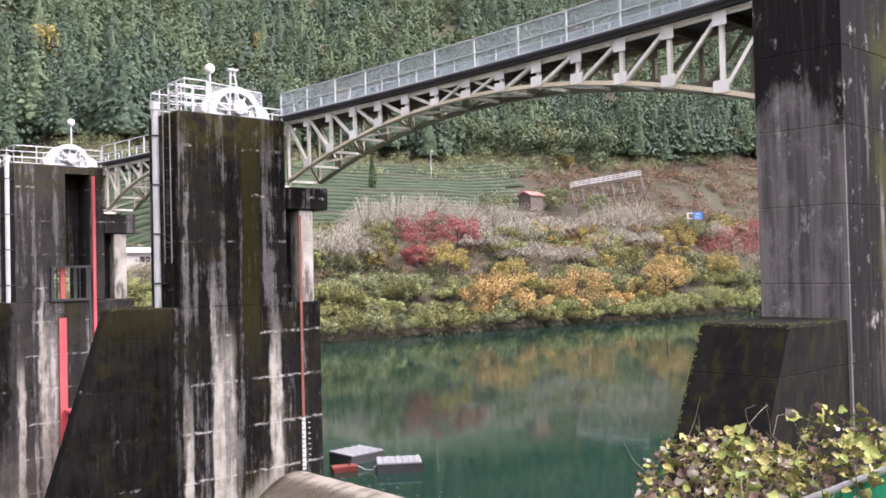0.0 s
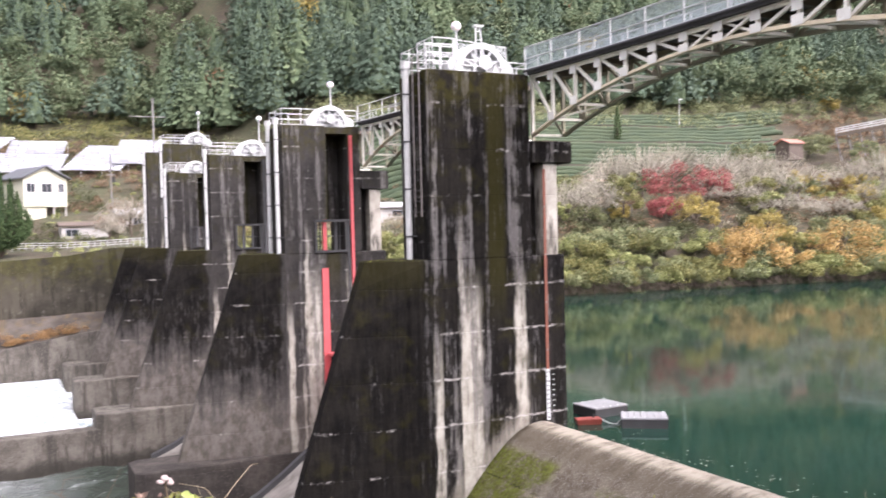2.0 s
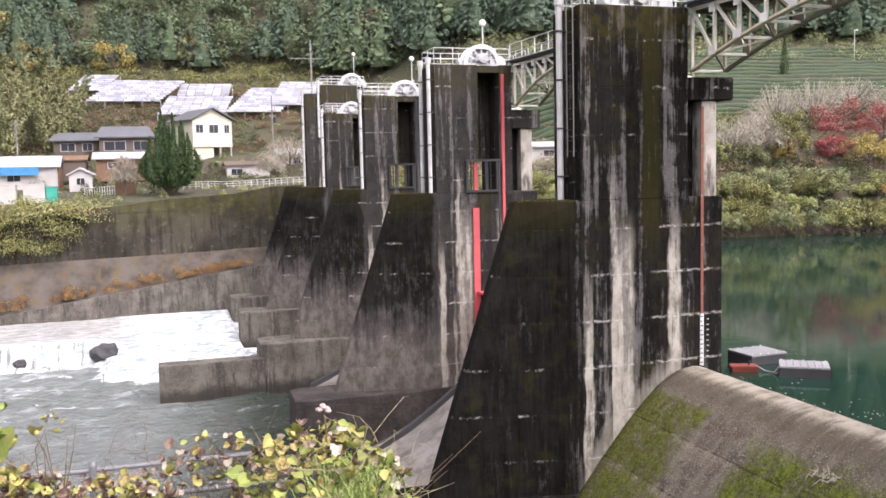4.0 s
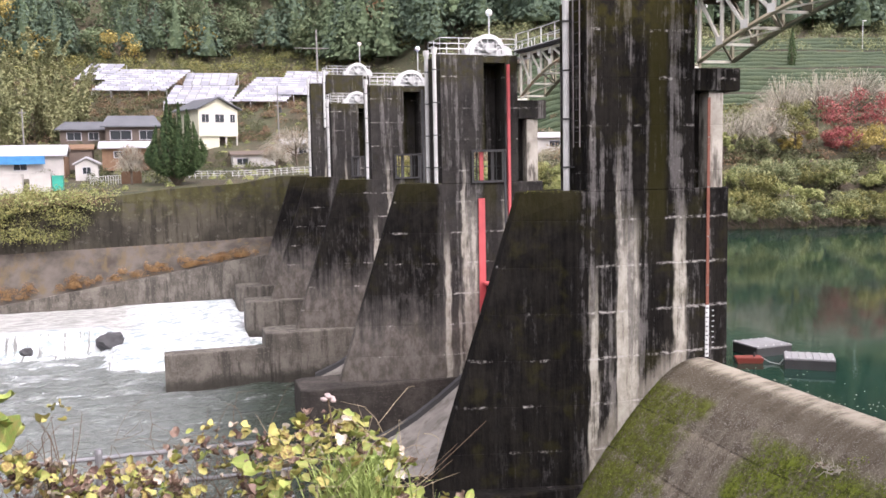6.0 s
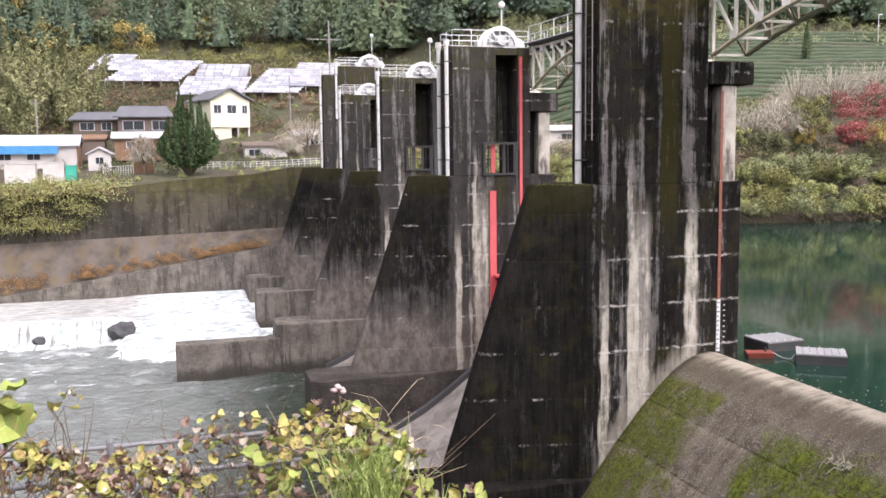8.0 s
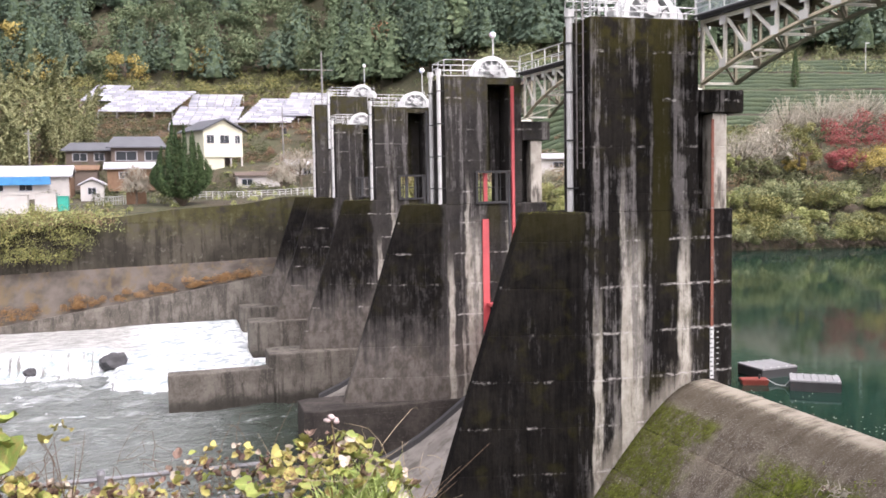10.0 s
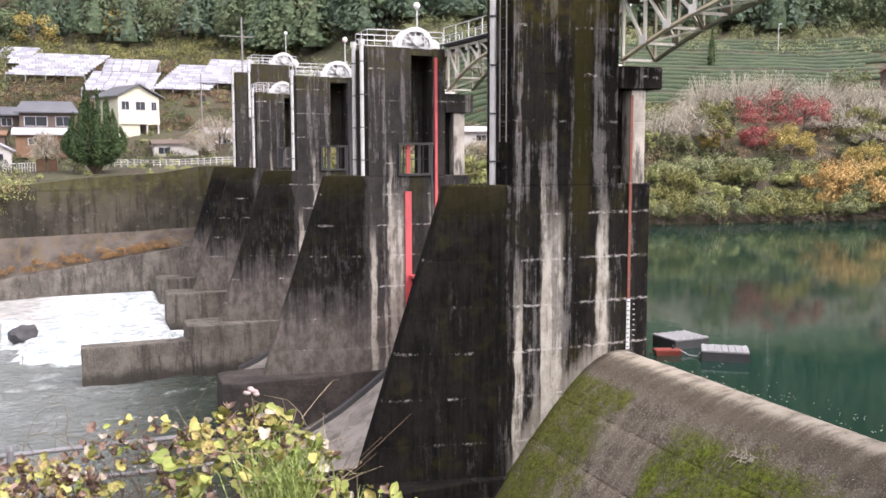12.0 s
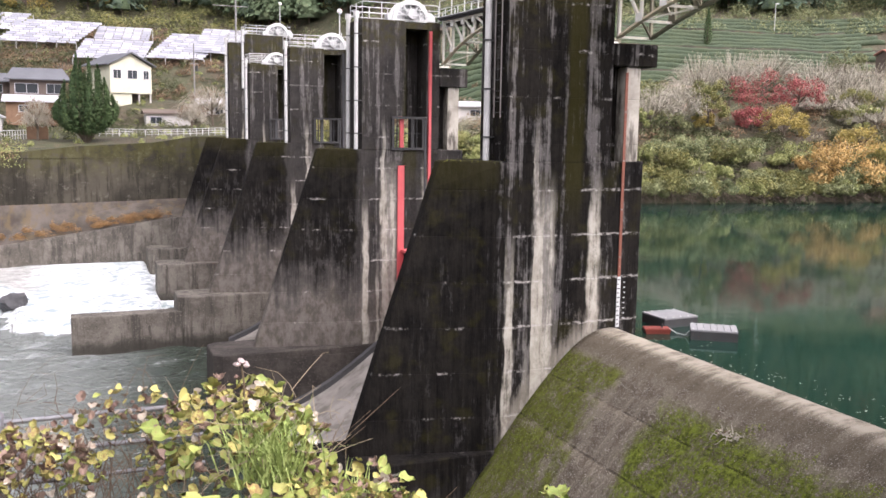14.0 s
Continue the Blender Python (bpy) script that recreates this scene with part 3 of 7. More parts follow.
def make_near_bank():
    """The slope on which the camera stands."""
    verts, faces = [], []
    xs = [-160, -60, -30, -15, -8, -4, 0, 4, 8, 12, 16, 19, 22, 30, 60, 150, 400]
    for x in xs:
        up = min(1, max(0, (x - 8) / 10))
        for y, z in ((-60, 9), (-6, 7.2), (0, 6.6), (2.5, 5.7), (5, 4.2 + up * 0.6), (8, 2.4 + up * 1.8), (9.0, 1.0 + up * 2), (14, -6 + up * 2), (20, -9.5)):
            verts.append((x, y if y < 9 or x < 18 else 9 + (y - 9) * 0.15, z + noise.noise(Vector((x * 0.3, y * 0.3, 1))) * 0.25))
    for i in range(len(xs) - 1):
        for j in range(8):
            a = i * 9 + j
            faces.append((a, a + 9, a + 10, a + 1))
    return tagged(raw("bank", verts, faces, GROUND, True), "earthy near bank under vines and grass", "ground", kind="structure")


make_near_bank()


def make_far_walls():
    """Retaining walls of the far river side, below the terrace."""
    def wall(name, pts, y0, y1, z0, mat, label):
        bm = bmesh.new()
        for (xa, za), (xb, zb) in zip(pts, pts[1:]):
            vs = [bm.verts.new(p) for p in ((xa, y0, z0), (xb, y0, z0), (xb, y1, z0), (xa, y1, z0), (xa, y0 + 0.4, za), (xb, y0 + 0.4, zb), (xb, y1, zb), (xa, y1, za))]
            for f in ((0, 1, 5, 4), (4, 5, 6, 7), (1, 2, 6, 5), (3, 0, 4, 7), (2, 3, 7, 6)):
                bm.faces.new([vs[i] for i in f])
        return tagged(finish(name, bm, mat), label, "wall", kind="structure")
    wall("retaining_wall", [(-60, 4.5), (-22, 4.8), (-5, 5.3), (0.4, 5.95), (8.6, 6.4), (13.2, 7.15), (30, 7.5)], 107.6, 109.0, -2.5, MOSSWALL, "dark mossy concrete retaining wall of the far bank")
    wall("river_wall", [(-90, -8.0), (-45, -7.4), (-17.2, -5.8), (8.3, -1.95), (22, -0.4)], 103.2, 104.2, -9.5, BASE, "grey concrete river wall with a sloping top")
    verts = [(-60, 104.2, -7.9), (-17.2, 104.2, -5.85), (8.3, 104.2, -2.0), (22, 104.2, -0.5), (-60, 107.8, -1.0), (-17.2, 107.8, -0.5), (8.3, 107.8, 0.1), (22, 107.8, 0.4)]
    tagged(raw("berm", verts, [(0, 1, 5, 4), (1, 2, 6, 5), (2, 3, 7, 6)], BERM), "brown weedy concrete berm between two walls", "berm", kind="structure")




def moss_wall():
    m = Nodes("mossy_wall_concrete", 0.92)
    z = m.axis(2)
    big, blot, drip = m.noise(0.16, 6, None, 0.65), m.noise(0.9, 6, None, 0.72), m.noise(1.0, 6, m.stretch(1.3, 1.3, 0.12), 0.7)
    col = m.mix(m.ramp(big, 0.36, 0.62), (0.032, 0.029, 0.023), (0.075, 0.068, 0.052))
    col = m.mix(m.math("MULTIPLY", m.ramp(drip, 0.48, 0.6), 0.7), col, (0.022, 0.02, 0.016))
    col = m.mix(m.math("MULTIPLY", m.ramp(blot, 0.55, 0.66), 0.6), col, (0.13, 0.12, 0.1))
    moss = m.math("MULTIPLY", m.ramp(m.math("ADD", z, m.math("MULTIPLY", m.math("ADD", big, blot), 4.0)), 6.0, 10.0), m.ramp(blot, 0.35, 0.55))
    col = m.mix(m.math("MULTIPLY", moss, 0.55), col, (0.07, 0.068, 0.018))
    m.bsdf.inputs["Specular IOR Level"].default_value = 0.1
    m.color(col).bump(blot, 0.5, 0.1)
    return m.mat


MOSSWALL = moss_wall()
BERM = concrete_plain("weedy_berm", (0.055, 0.047, 0.039), (0.115, 0.101, 0.086), (0.12, 0.09, 0.045), 0.6, 0.35)
make_far_walls()


# ---- the dam ----
def tail(z, top, slope=0.33, toe=13.0):
    """Downstream end of a pier at a height."""
    return toe - (top - z) * slope


def pier_plan(y, w, top, slope=0.33, toe=13.5, back=22.4):
    def plan(z):
        xe = tail(z, top, slope, toe)
        t = w / 2 - 0.28
        return [(xe, y + t), (15.75, y), (back - 0.35, y), (back, y + 0.5), (back, y + w - 0.5), (back - 0.35, y + w), (15.75, y + w), (xe, y + w - t)]
    return plan


def rect_plan(x0, x1, y0, y1):
    return lambda z: [(x0, y0), (x1, y0), (x1, y1), (x0, y1)]


def pier_base(parent, y, w, mat):
    def plan(z):
        return [(7.1, y + 0.25), (7.6, y - 0.12), (23.2, y - 0.12), (23.2, y + w + 0.12), (7.6, y + w + 0.12), (7.1, y + w - 0.25)]
    part("base_block", cast_solid(bmesh.new(), plan, -10.2, -4.4), mat, parent, "grey concrete footing, worn by water")


def solid_pier(y):
    p = thing("dam_pier", "tall black-stained concrete pier with pale lime streaks", "pier", (0, 0, 0), "piers of the dam")
    part("pier_body", cast_solid(bmesh.new(), pier_plan(y, 3.2, 7.3), -4.4, 7.3), CONCRETE, p)
    bm = cast_solid(bmesh.new(), rect_plan(15.75, 20.45, y, y + 2.5), 7.3, 14.8)
    part("tower", bm, CONCRETE, p)
    part("tower_back", cast_solid(bmesh.new(), rect_plan(20.45, 21.9, y + 0.75, y + 2.4), 7.3, 11.2), CONCRETE, p, "shadowed recess wall behind the gauge column")
    part("bridge_column", cast_solid(bmesh.new(), rect_plan(21.15, 21.8, y + 0.05, y + 0.75), 7.3, 11.15), COLUMN, p, "pale streaked concrete column")
    part("bearing_block", new_box(20.46, 22.5, y - 0.12, y + 1.3, 11.15, 12.05, bevel=0.04), CONCRETE, p, "black concrete bearing block")
    pier_base(p, y, 3.2, CONCRETE)
    return p


def gate_pier(y, top, back_top=None, mat=None):
    mat = mat or CONCRETE_FAR
    p = thing("dam_pier", "dark weathered concrete gate pier with a slot and a barred opening", "pier", (0, 0, 0), "piers of the dam")
    part("pier_body", cast_solid(bmesh.new(), pier_plan(y, 3.2, 7.25), -4.4, 7.25), mat, p)
    for name, x0, x1, ya, z0 in (("tower", 15.8, 17.72, 0, 7.25), ("slot_jamb", 17.72, 18.46, 0.003, 9.2), ("slot_wall", 18.46, 19.84, 1.8, 9.2), ("tower_leg", 19.55, 20.6, 0.0, 7.25)):
        if name == "tower_leg":
            part("leg_foot", cast_solid(bmesh.new(), rect_plan(19.55, 20.6, y + 0.003, y + 2.497), 7.25, 9.2), mat, p)
            x0, z0 = 19.84, 9.2
        part(name, cast_solid(bmesh.new(), rect_plan(x0, x1, y + ya, y + 2.5 - ya * 0.01), z0, top), mat, p)
    part("slot_head", new_box(18.47, 19.83, y + 0.02, y + 1.8, top - 0.45, top - 0.1), mat, p)
    part("tower_back", cast_solid(bmesh.new(), rect_plan(20.6, 21.9, y + 0.75, y + 2.4), 7.25, 11.2), mat, p)
    part("bridge_column", cast_solid(bmesh.new(), rect_plan(21.2, 21.9, y + 0.05, y + 0.75), 7.25, 11.0), COLUMN, p, "pale streaked concrete column")
    part("bearing_block", new_box(20.62, 22.4, y - 0.12, y + 1.3, 11.0, 12.1, bevel=0.04), mat, p)
    for x in (17.85, 18.05, 19.05, 19.3):
        part("opening_bar", beam(bmesh.new(), (x, y + 0.3, 7.25), (x, y + 0.3, 9.2), 0.07 if x != 19.05 else 0.2, 0.07), DARKMETAL, p)
    part("opening_rail", beam(bmesh.new(), (17.72, y + 0.3, 8.2), (19.55, y + 0.3, 8.2), 0.06, 0.06), DARKMETAL, p)
    for za in (7.3, 9.12):
        part("opening_frame", beam(bmesh.new(), (17.6, y - 0.06, za), (19.65, y - 0.06, za), 0.12, 0.14), DARKMETAL, p, "black steel frame of the opening")
    for xa in (17.68, 19.58):
        part("opening_frame", beam(bmesh.new(), (xa, y - 0.06, 7.37), (xa, y - 0.06, 9.05), 0.1, 0.12, (1, 0, 0)), DARKMETAL, p)
    pier_base(p, y, 3.2, BASEDARK if y < 60 else BASE)
    return p


PIER_Y = (32.0, 51.2, 69.8, 86.8, 98.0)
solid_pier(PIER_Y[0])
gate_pier(PIER_Y[1], 14.75)
gate_pier(PIER_Y[2], 14.5)
gate_pier(PIER_Y[3], 14.25)


def end_pier(y):
    p = thing("dam_pier", "dark end pier of the dam with a taller tower", "pier", (0, 0, 0), "piers of the dam")
    part("pier_body", cast_solid(bmesh.new(), pier_plan(y, 3.2, 7.2), -4.4, 7.2), CONCRETE_FAR, p)
    part("tower", cast_solid(bmesh.new(), rect_plan(17.4, 22.2, y, y + 2.5), 7.2, 18.0), CONCRETE_FAR, p)
    part("side_tower", cast_solid(bmesh.new(), rect_plan(15.7, 17.4, y + 0.02, y + 2.4), 7.2, 17.1), CONCRETE_FAR, p)
    pier_base(p, y, 3.2, BASE)


end_pier(PIER_Y[4])


def near_pier():
    p = thing("dam_pier", "near black concrete bridge pier on a mossy stepped footing", "pier", (0, 0, 0), "piers of the dam")
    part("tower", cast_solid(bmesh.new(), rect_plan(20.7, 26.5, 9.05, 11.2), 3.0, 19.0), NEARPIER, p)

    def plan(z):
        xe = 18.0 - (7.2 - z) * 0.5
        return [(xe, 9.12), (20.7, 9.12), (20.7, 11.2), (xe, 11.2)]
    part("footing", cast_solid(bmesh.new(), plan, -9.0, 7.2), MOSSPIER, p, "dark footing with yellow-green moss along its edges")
    part("lower_wall", cast_solid(bmesh.new(), rect_plan(20.7, 26.5, 9.06, 11.19), -9.0, 3.0), NEARPIER, p)


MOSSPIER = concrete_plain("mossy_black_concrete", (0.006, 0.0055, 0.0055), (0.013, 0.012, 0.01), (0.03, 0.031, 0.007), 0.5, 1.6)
near_pier()


def make_weir():
    """Rounded overflow crest between the near pier and the first tall pier."""
    prof = [(22.2, -3.0), (21.9, -0.5), (21.6, -0.05), (21.3, 0.2), (21.0, 0.32), (20.7, 0.35), (20.3, 0.31), (19.9, 0.19), (19.5, 0.0), (19.0, -0.36), (18.4, -0.9), (18.03, -1.29), (17.98, -1.4), (17.94, -1.38), (17.7, -1.65), (17.0, -2.45), (16.72, -2.8), (16.66, -2.92), (16.62, -2.9), (16.2, -3.45), (15.2, -4.8), (14.2, -6.1), (13.0, -7.4), (11.6, -8.4), (9.0, -9.2), (9.0, -11.0), (22.2, -11.0)]
    ys = [11.2 + i * (32.02 - 11.2) / 40 for i in range(41)]
    bm = bmesh.new()
    rings = [[bm.verts.new((x, y, z + (noise.noise(Vector((x * 1.5, y * 1.5, 2))) * 0.03 if z > -9 else 0))) for x, z in prof] for y in ys]
    n = len(prof)
    for a, b in zip(rings, rings[1:]):
        for k in range(n):
            bm.faces.new((a[k], b[k], b[(k + 1) % n], a[(k + 1) % n]))
    bm.faces.new(rings[0])
    bm.faces.new(rings[-1][::-1])
    return tagged(finish("weir", bm, WEIR, True), "rounded concrete weir with green moss and pale crest", "weir", kind="structure")


make_weir()


def make_bays():
    """Gated bays: sloping chutes and red gates between the piers."""
    for i, (ya, yb) in enumerate(zip(PIER_Y, PIER_Y[1:])):
        y0, y1 = ya + 3.2, yb
        prof = [(21.5, -11), (21.5, -3.6), (19.5, -3.2), (18.0, -3.6), (16.6, -4.7), (15.2, -5.75), (13.8, -6.7), (12.4, -7.45), (10.8, -8.1), (8.5, -8.6), (8.5, -11)]
        bm = bmesh.new()
        loft(bm, [[(x, y, z) for x, z in prof] for y in (y0 - 0.02, y1 + 0.02)])
        tagged(finish("spillway", bm, PALE), "pale concrete spillway chute sloping to the river", "spillway", kind="structure")
        # Dark strip in place of the shadow gap between chute and pier.
        strip = [(x, z + 0.28) for x, z in prof[3:9]]
        bm = bmesh.new()
        loft(bm, [[(x, y1 - 0.42, z - 0.3), (x, y1 - 0.115, z - 0.3), (x, y1 - 0.115, z + 0.12), (x, y1 - 0.42, z + 0.06)] for x, z in strip])
        tagged(finish("gap_shade_strip", bm, SLAB), "dark strip standing in for the shadow gap where the chute meets the pier", "curb", kind="structure")
        g = thing("sluice_gate", "red steel sluice gate between two piers", "gate", (0, 0, 0), "gates of the dam")
        part("skin_plate", new_box(18.6, 18.72, y0, y1, -3.4, 1.3), RED, g)
        for z in (-2.6, -1.2, 0.1, 1.15):
            part("girder", new_box(18.2, 18.6, y0 + 0.02, y1 - 0.02, z, z + 0.14), RED, g)
        tone = RED if i == 0 else SLAB
        part("guide_rail", new_box(18.0, 18.4, y1 - 0.1, y1 - 0.005, -4.0, 6.3), tone, g, "faded red guide rail on the pier face" if i == 0 else "")
        part("guide_rail", new_box(19.9, 20.06, y1 - 0.16, y1 - 0.005, 1.5, 14.2), tone, g, "tall red guide rail of the slot" if i == 0 else "")
        part("guide_rail", new_box(18.18, 18.42, y1 + 0.12, y1 + 0.25, 7.25, 9.2), tone, g)
        part("guide_rail", new_box(19.68, 19.78, y1 - 0.1, y1 - 0.005, 1.5, 9.0), SLAB, g)


make_bays()
tagged(finish("training_wall", cast_solid(bmesh.new(), rect_plan(-0.4, 7.4, 69.7, 71.2), -9.5, -5.45), BASE), "low grey concrete training wall in the river", "wall", kind="structure")


# ---- bridges ----
def arch_bridge(y0, y1, panels, label, rail_mesh=True, climb=0.0, face=0.0):
    """Deck arch of two trusses at x = 20.8 and 22.35 between two piers."""
    b = thing("arch_bridge", label, "bridge", (0, 0, 0), "bridges of the dam")
    span = y1 - y0
    mid = (y0 + y1) / 2
    zb = lambda y: 14.12 - 1.85 * ((y - mid) / (span / 2)) ** 2 + climb * 0.3 * (y1 - y)
    zt = lambda y: 14.68 + 0.12 * ((y - mid) / (span / 2)) ** 2 + climb * (y1 - y)
    ys = [y0 + 0.1 + (span - 0.2) * i / panels for i in range(panels + 1)]
    start = max(y0, face)
    run = [max(start, ys[0])] + [y for y in ys if y > start + 0.05 and y > ys[0]]
    for x, tone in ((20.8, CREAM), (22.35, CREAMDARK)):
        tee = [(-0.11, 0), (0.11, 0), (0.11, 0.04), (0.04, 0.04), (0.04, 0.13), (-0.04, 0.13), (-0.04, 0.04), (-0.11, 0.04)]
        part("bottom_chord", loft(bmesh.new(), [[(x + u, y, zb(y) - 0.02 + v) for u, v in tee] for y in run]), CHORD if x < 21 else tone, b, "rust-streaked cream arch chord")
        part("top_chord", loft(bmesh.new(), [[(x + u, y, zt(y) + 0.02 - v) for u, v in tee[::-1]] for y in run]), tone, b)
        for i, y in enumerate(ys):
            if y < start - 0.1:
                continue
            part("vertical", beam(bmesh.new(), (x, y, zb(y)), (x, y, zt(y)), 0.115, 0.11, (1, 0, 0)), tone, b)
            if 0 < i < panels:
                h = zt(y) - zb(y)
                g = min(0.36, h * 0.45)
                part("gusset_plate", new_box(x - 0.125, x - 0.105, y - 0.2, y + 0.2, zt(y) - g, zt(y) - 0.01), PLATE if x < 21 else tone, b)
                part("gusset_plate", new_box(x - 0.125, x - 0.105, y - 0.22, y + 0.22, zb(y) + 0.01, zb(y) + g * 0.9), PLATE if x < 21 else tone, b)
        for a, c in zip(ys, ys[1:]):
            lo, hi = (a, c) if (a + c) / 2 < mid else (c, a)
            if abs((a + c) / 2 - mid) < span / panels * 0.6:
                part("diagonal", beam(bmesh.new(), (x, a, zt(a)), (x, c, zb(c)), 0.09, 0.08), tone, b)
                part("diagonal", beam(bmesh.new(), (x + 0.1, a, zb(a)), (x + 0.1, c, zt(c)), 0.09, 0.08), tone, b)
            else:
                part("diagonal", beam(bmesh.new(), (x, lo, zt(lo)), (x, hi, zb(hi)), 0.1, 0.1), tone, b)
    for i, y in enumerate(ys):
        part("cross_beam", beam(bmesh.new(), (20.8, y, zb(y) + 0.03), (22.35, y, zb(y) + 0.03), 0.08, 0.1), CREAM, b)
        part("floor_beam", beam(bmesh.new(), (20.75, y, zt(y) - 0.1), (22.4, y, zt(y) - 0.1), 0.1, 0.2), RUSTDARK, b)
        if i < panels:
            c = ys[i + 1]
            s = (20.8, 22.35) if i % 2 else (22.35, 20.8)
            part("wind_brace", beam(bmesh.new(), (s[0], y, zb(y) + 0.05), (s[1], c, zb(c) + 0.05), 0.07, 0.06), CREAMDARK if i % 2 else CREAM, b)
    bm = loft(bmesh.new(), [[(u, y, zt(y) + v) for u, v in ((20.5, 0.03), (22.65, 0.03), (22.65, 0.17), (20.5, 0.17))] for y in run])
    part("deck_slab", bm, SLAB, b, "black-stained concrete deck")
    bm = bmesh.new()
    tube(bm, [(20.42, y, zt(y) + 0.16) for y in run], 0.06, 8)
    part("service_pipe", bm, SLAB, b, "black service pipe along the deck edge")
    n = max(3, round((y1 - start) / 1.9))
    for x in (20.55, 22.6):
        ps = [start + (y1 - start) * i / n for i in range(n + 1)]
        for y in ps:
            part("rail_post", beam(bmesh.new(), (x, y, zt(y) + 0.1), (x, y, zt(y) + 1.2), 0.05, 0.05, (1, 0, 0)), RAILWHITE, b)
        for y, c in zip(ps, ps[1:]):
            m = (y + c) / 2
            part("rail_post", beam(bmesh.new(), (x, m, zt(m) + 0.1), (x, m, zt(m) + 0.7), 0.035, 0.035, (1, 0, 0)), RAILWHITE, b)
        for h, r in ((1.18, 0.025), (0.7, 0.022), (0.26, 0.022)):
            part("handrail", tube(bmesh.new(), [(x, y, zt(y) + h) for y in ps], r, 6), RAILWHITE, b)
        if rail_mesh:
            for y, c in zip(ps, ps[1:]):
                bm = bmesh.new()
                beam(bm, (x + 0.03, y, zt(y) + 0.68), (x + 0.03, c, zt(c) + 0.68), 0.006, 1.0)
                part("mesh_panel", bm, LINK, b, "blue-grey wire mesh infill")
    return b


arch_bridge(10.45, 32.35, 14, "rusty cream steel arch footbridge with mesh railings", True, 0.007, 11.2)
arch_bridge(34.5, 51.2, 11, "pale steel arch footbridge between two piers", False)
arch_bridge(53.7, 69.8, 11, "pale steel arch footbridge between two piers", False)
arch_bridge(72.3, 86.8, 10, "pale steel arch footbridge between two piers", False)


# ---- hill forest ----
def clump_cloud(centres, sizes, axes_up, rng, jitter=0.42):
    """Numpy soup of small leaf-clump quads round centres: returns vertices and faces."""
    n = len(centres)
    if axes_up is None:
        d1 = rng.normal(size=(n, 3))
    else:
        nrm = axes_up + rng.normal(size=(n, 3)) * jitter
        nrm /= np.linalg.norm(nrm, axis=1, keepdims=True)
        d1 = np.cross(nrm, rng.normal(size=(n, 3)))
    d1 /= np.linalg.norm(d1, axis=1, keepdims=True)
    d2 = np.cross(d1, rng.normal(size=(n, 3))) if axes_up is None else np.cross(nrm, d1)
    d2 /= np.linalg.norm(d2, axis=1, keepdims=True)
    s = sizes[:, None]
    bend = np.cross(d1, d2) * s * 0.2
    v = np.stack([centres - d1 * s, centres - d2 * s * 0.7 + bend, centres + d1 * s, centres + d2 * s * 0.7 + bend], 1).reshape(-1, 3)
    f = np.arange(n * 4).reshape(n, 4)
    return v, f


def conifer_soup(spots, rng):
    """Tiered cedar crowns: a slim dark core and drooping boughs on it; spots: x, y, z, height, radius."""
    cs, ss, ns, vs, fs, base = [], [], [], [], [], 0
    k = np.arange(8)
    for x, y, z, h, r in spots:
        n = 620 if math.hypot(x, y) < 270 else 400
        blunt = rng.uniform(0.55, 0.85)
        tiers, phase, low = rng.uniform(6, 9), rng.random(), rng.uniform(0.0, 0.1)
        width = lambda t: r * (np.clip(1 - t, 0, 1) ** blunt)
        t = 1 - rng.random(n) ** 0.72 * 0.995
        a = rng.random(n) * 2 * np.pi
        step = (t * tiers + phase + 0.25 * np.sin(a * 2 + x)) % 1.0
        bump = (1.08 - 0.22 * step) * (1 + 0.15 * np.sin(a * 3 + x) + 0.14 * np.sin(a * 7 + t * 20 + y))
        q = width(t) * bump * (0.82 + 0.22 * rng.random(n)) + 0.1
        cs.append(np.stack([x + q * np.cos(a), y + q * np.sin(a), z + h * (low + (1 - low) * t)], 1))
        ns.append(np.stack([np.cos(a) * 0.8, np.sin(a) * 0.8, 0.3 + 0.5 * (1 - step)], 1))
        ss.append((0.062 + 0.055 * rng.random(n)) * r * (1.15 - 0.55 * t) * (1 if n > 400 else 1.25))
        for q in (0.0, 0.25, 0.5, 0.75, 0.97):
            w = width(np.full(8, q)) * (0.3 + 0.2 * rng.random(8)) * (1 - 0.5 * q) + 0.02
            vs.append(np.stack([x + w * np.cos(k * np.pi / 4), y + w * np.sin(k * np.pi / 4), np.full(8, z + h * (low + (0.84 - low) * q))], 1))
        for lv in range(4):
            b = base + lv * 8
            fs.append(np.stack([b + k, b + (k + 1) % 8, b + 8 + (k + 1) % 8, b + 8 + k], 1))
        base += 40
    v, f = clump_cloud(np.concatenate(cs), np.concatenate(ss), np.concatenate(ns), rng, 0.3)
    core = np.concatenate(vs)
    return v, f, core, np.concatenate(fs)


def mesh_soup(name, v, f, mat):
    me = bpy.data.meshes.new(name)
    me.vertices.add(len(v))
    me.vertices.foreach_set("co", np.asarray(v, np.float32).ravel())
    me.loops.add(f.size)
    me.loops.foreach_set("vertex_index", f.ravel().astype(np.int32))
    me.polygons.add(len(f))
    me.polygons.foreach_set("loop_start", (np.arange(len(f)) * 4).astype(np.int32))
    me.materials.append(mat)
    me.update(calc_edges=True)
    me.validate()
    return new(name, me)


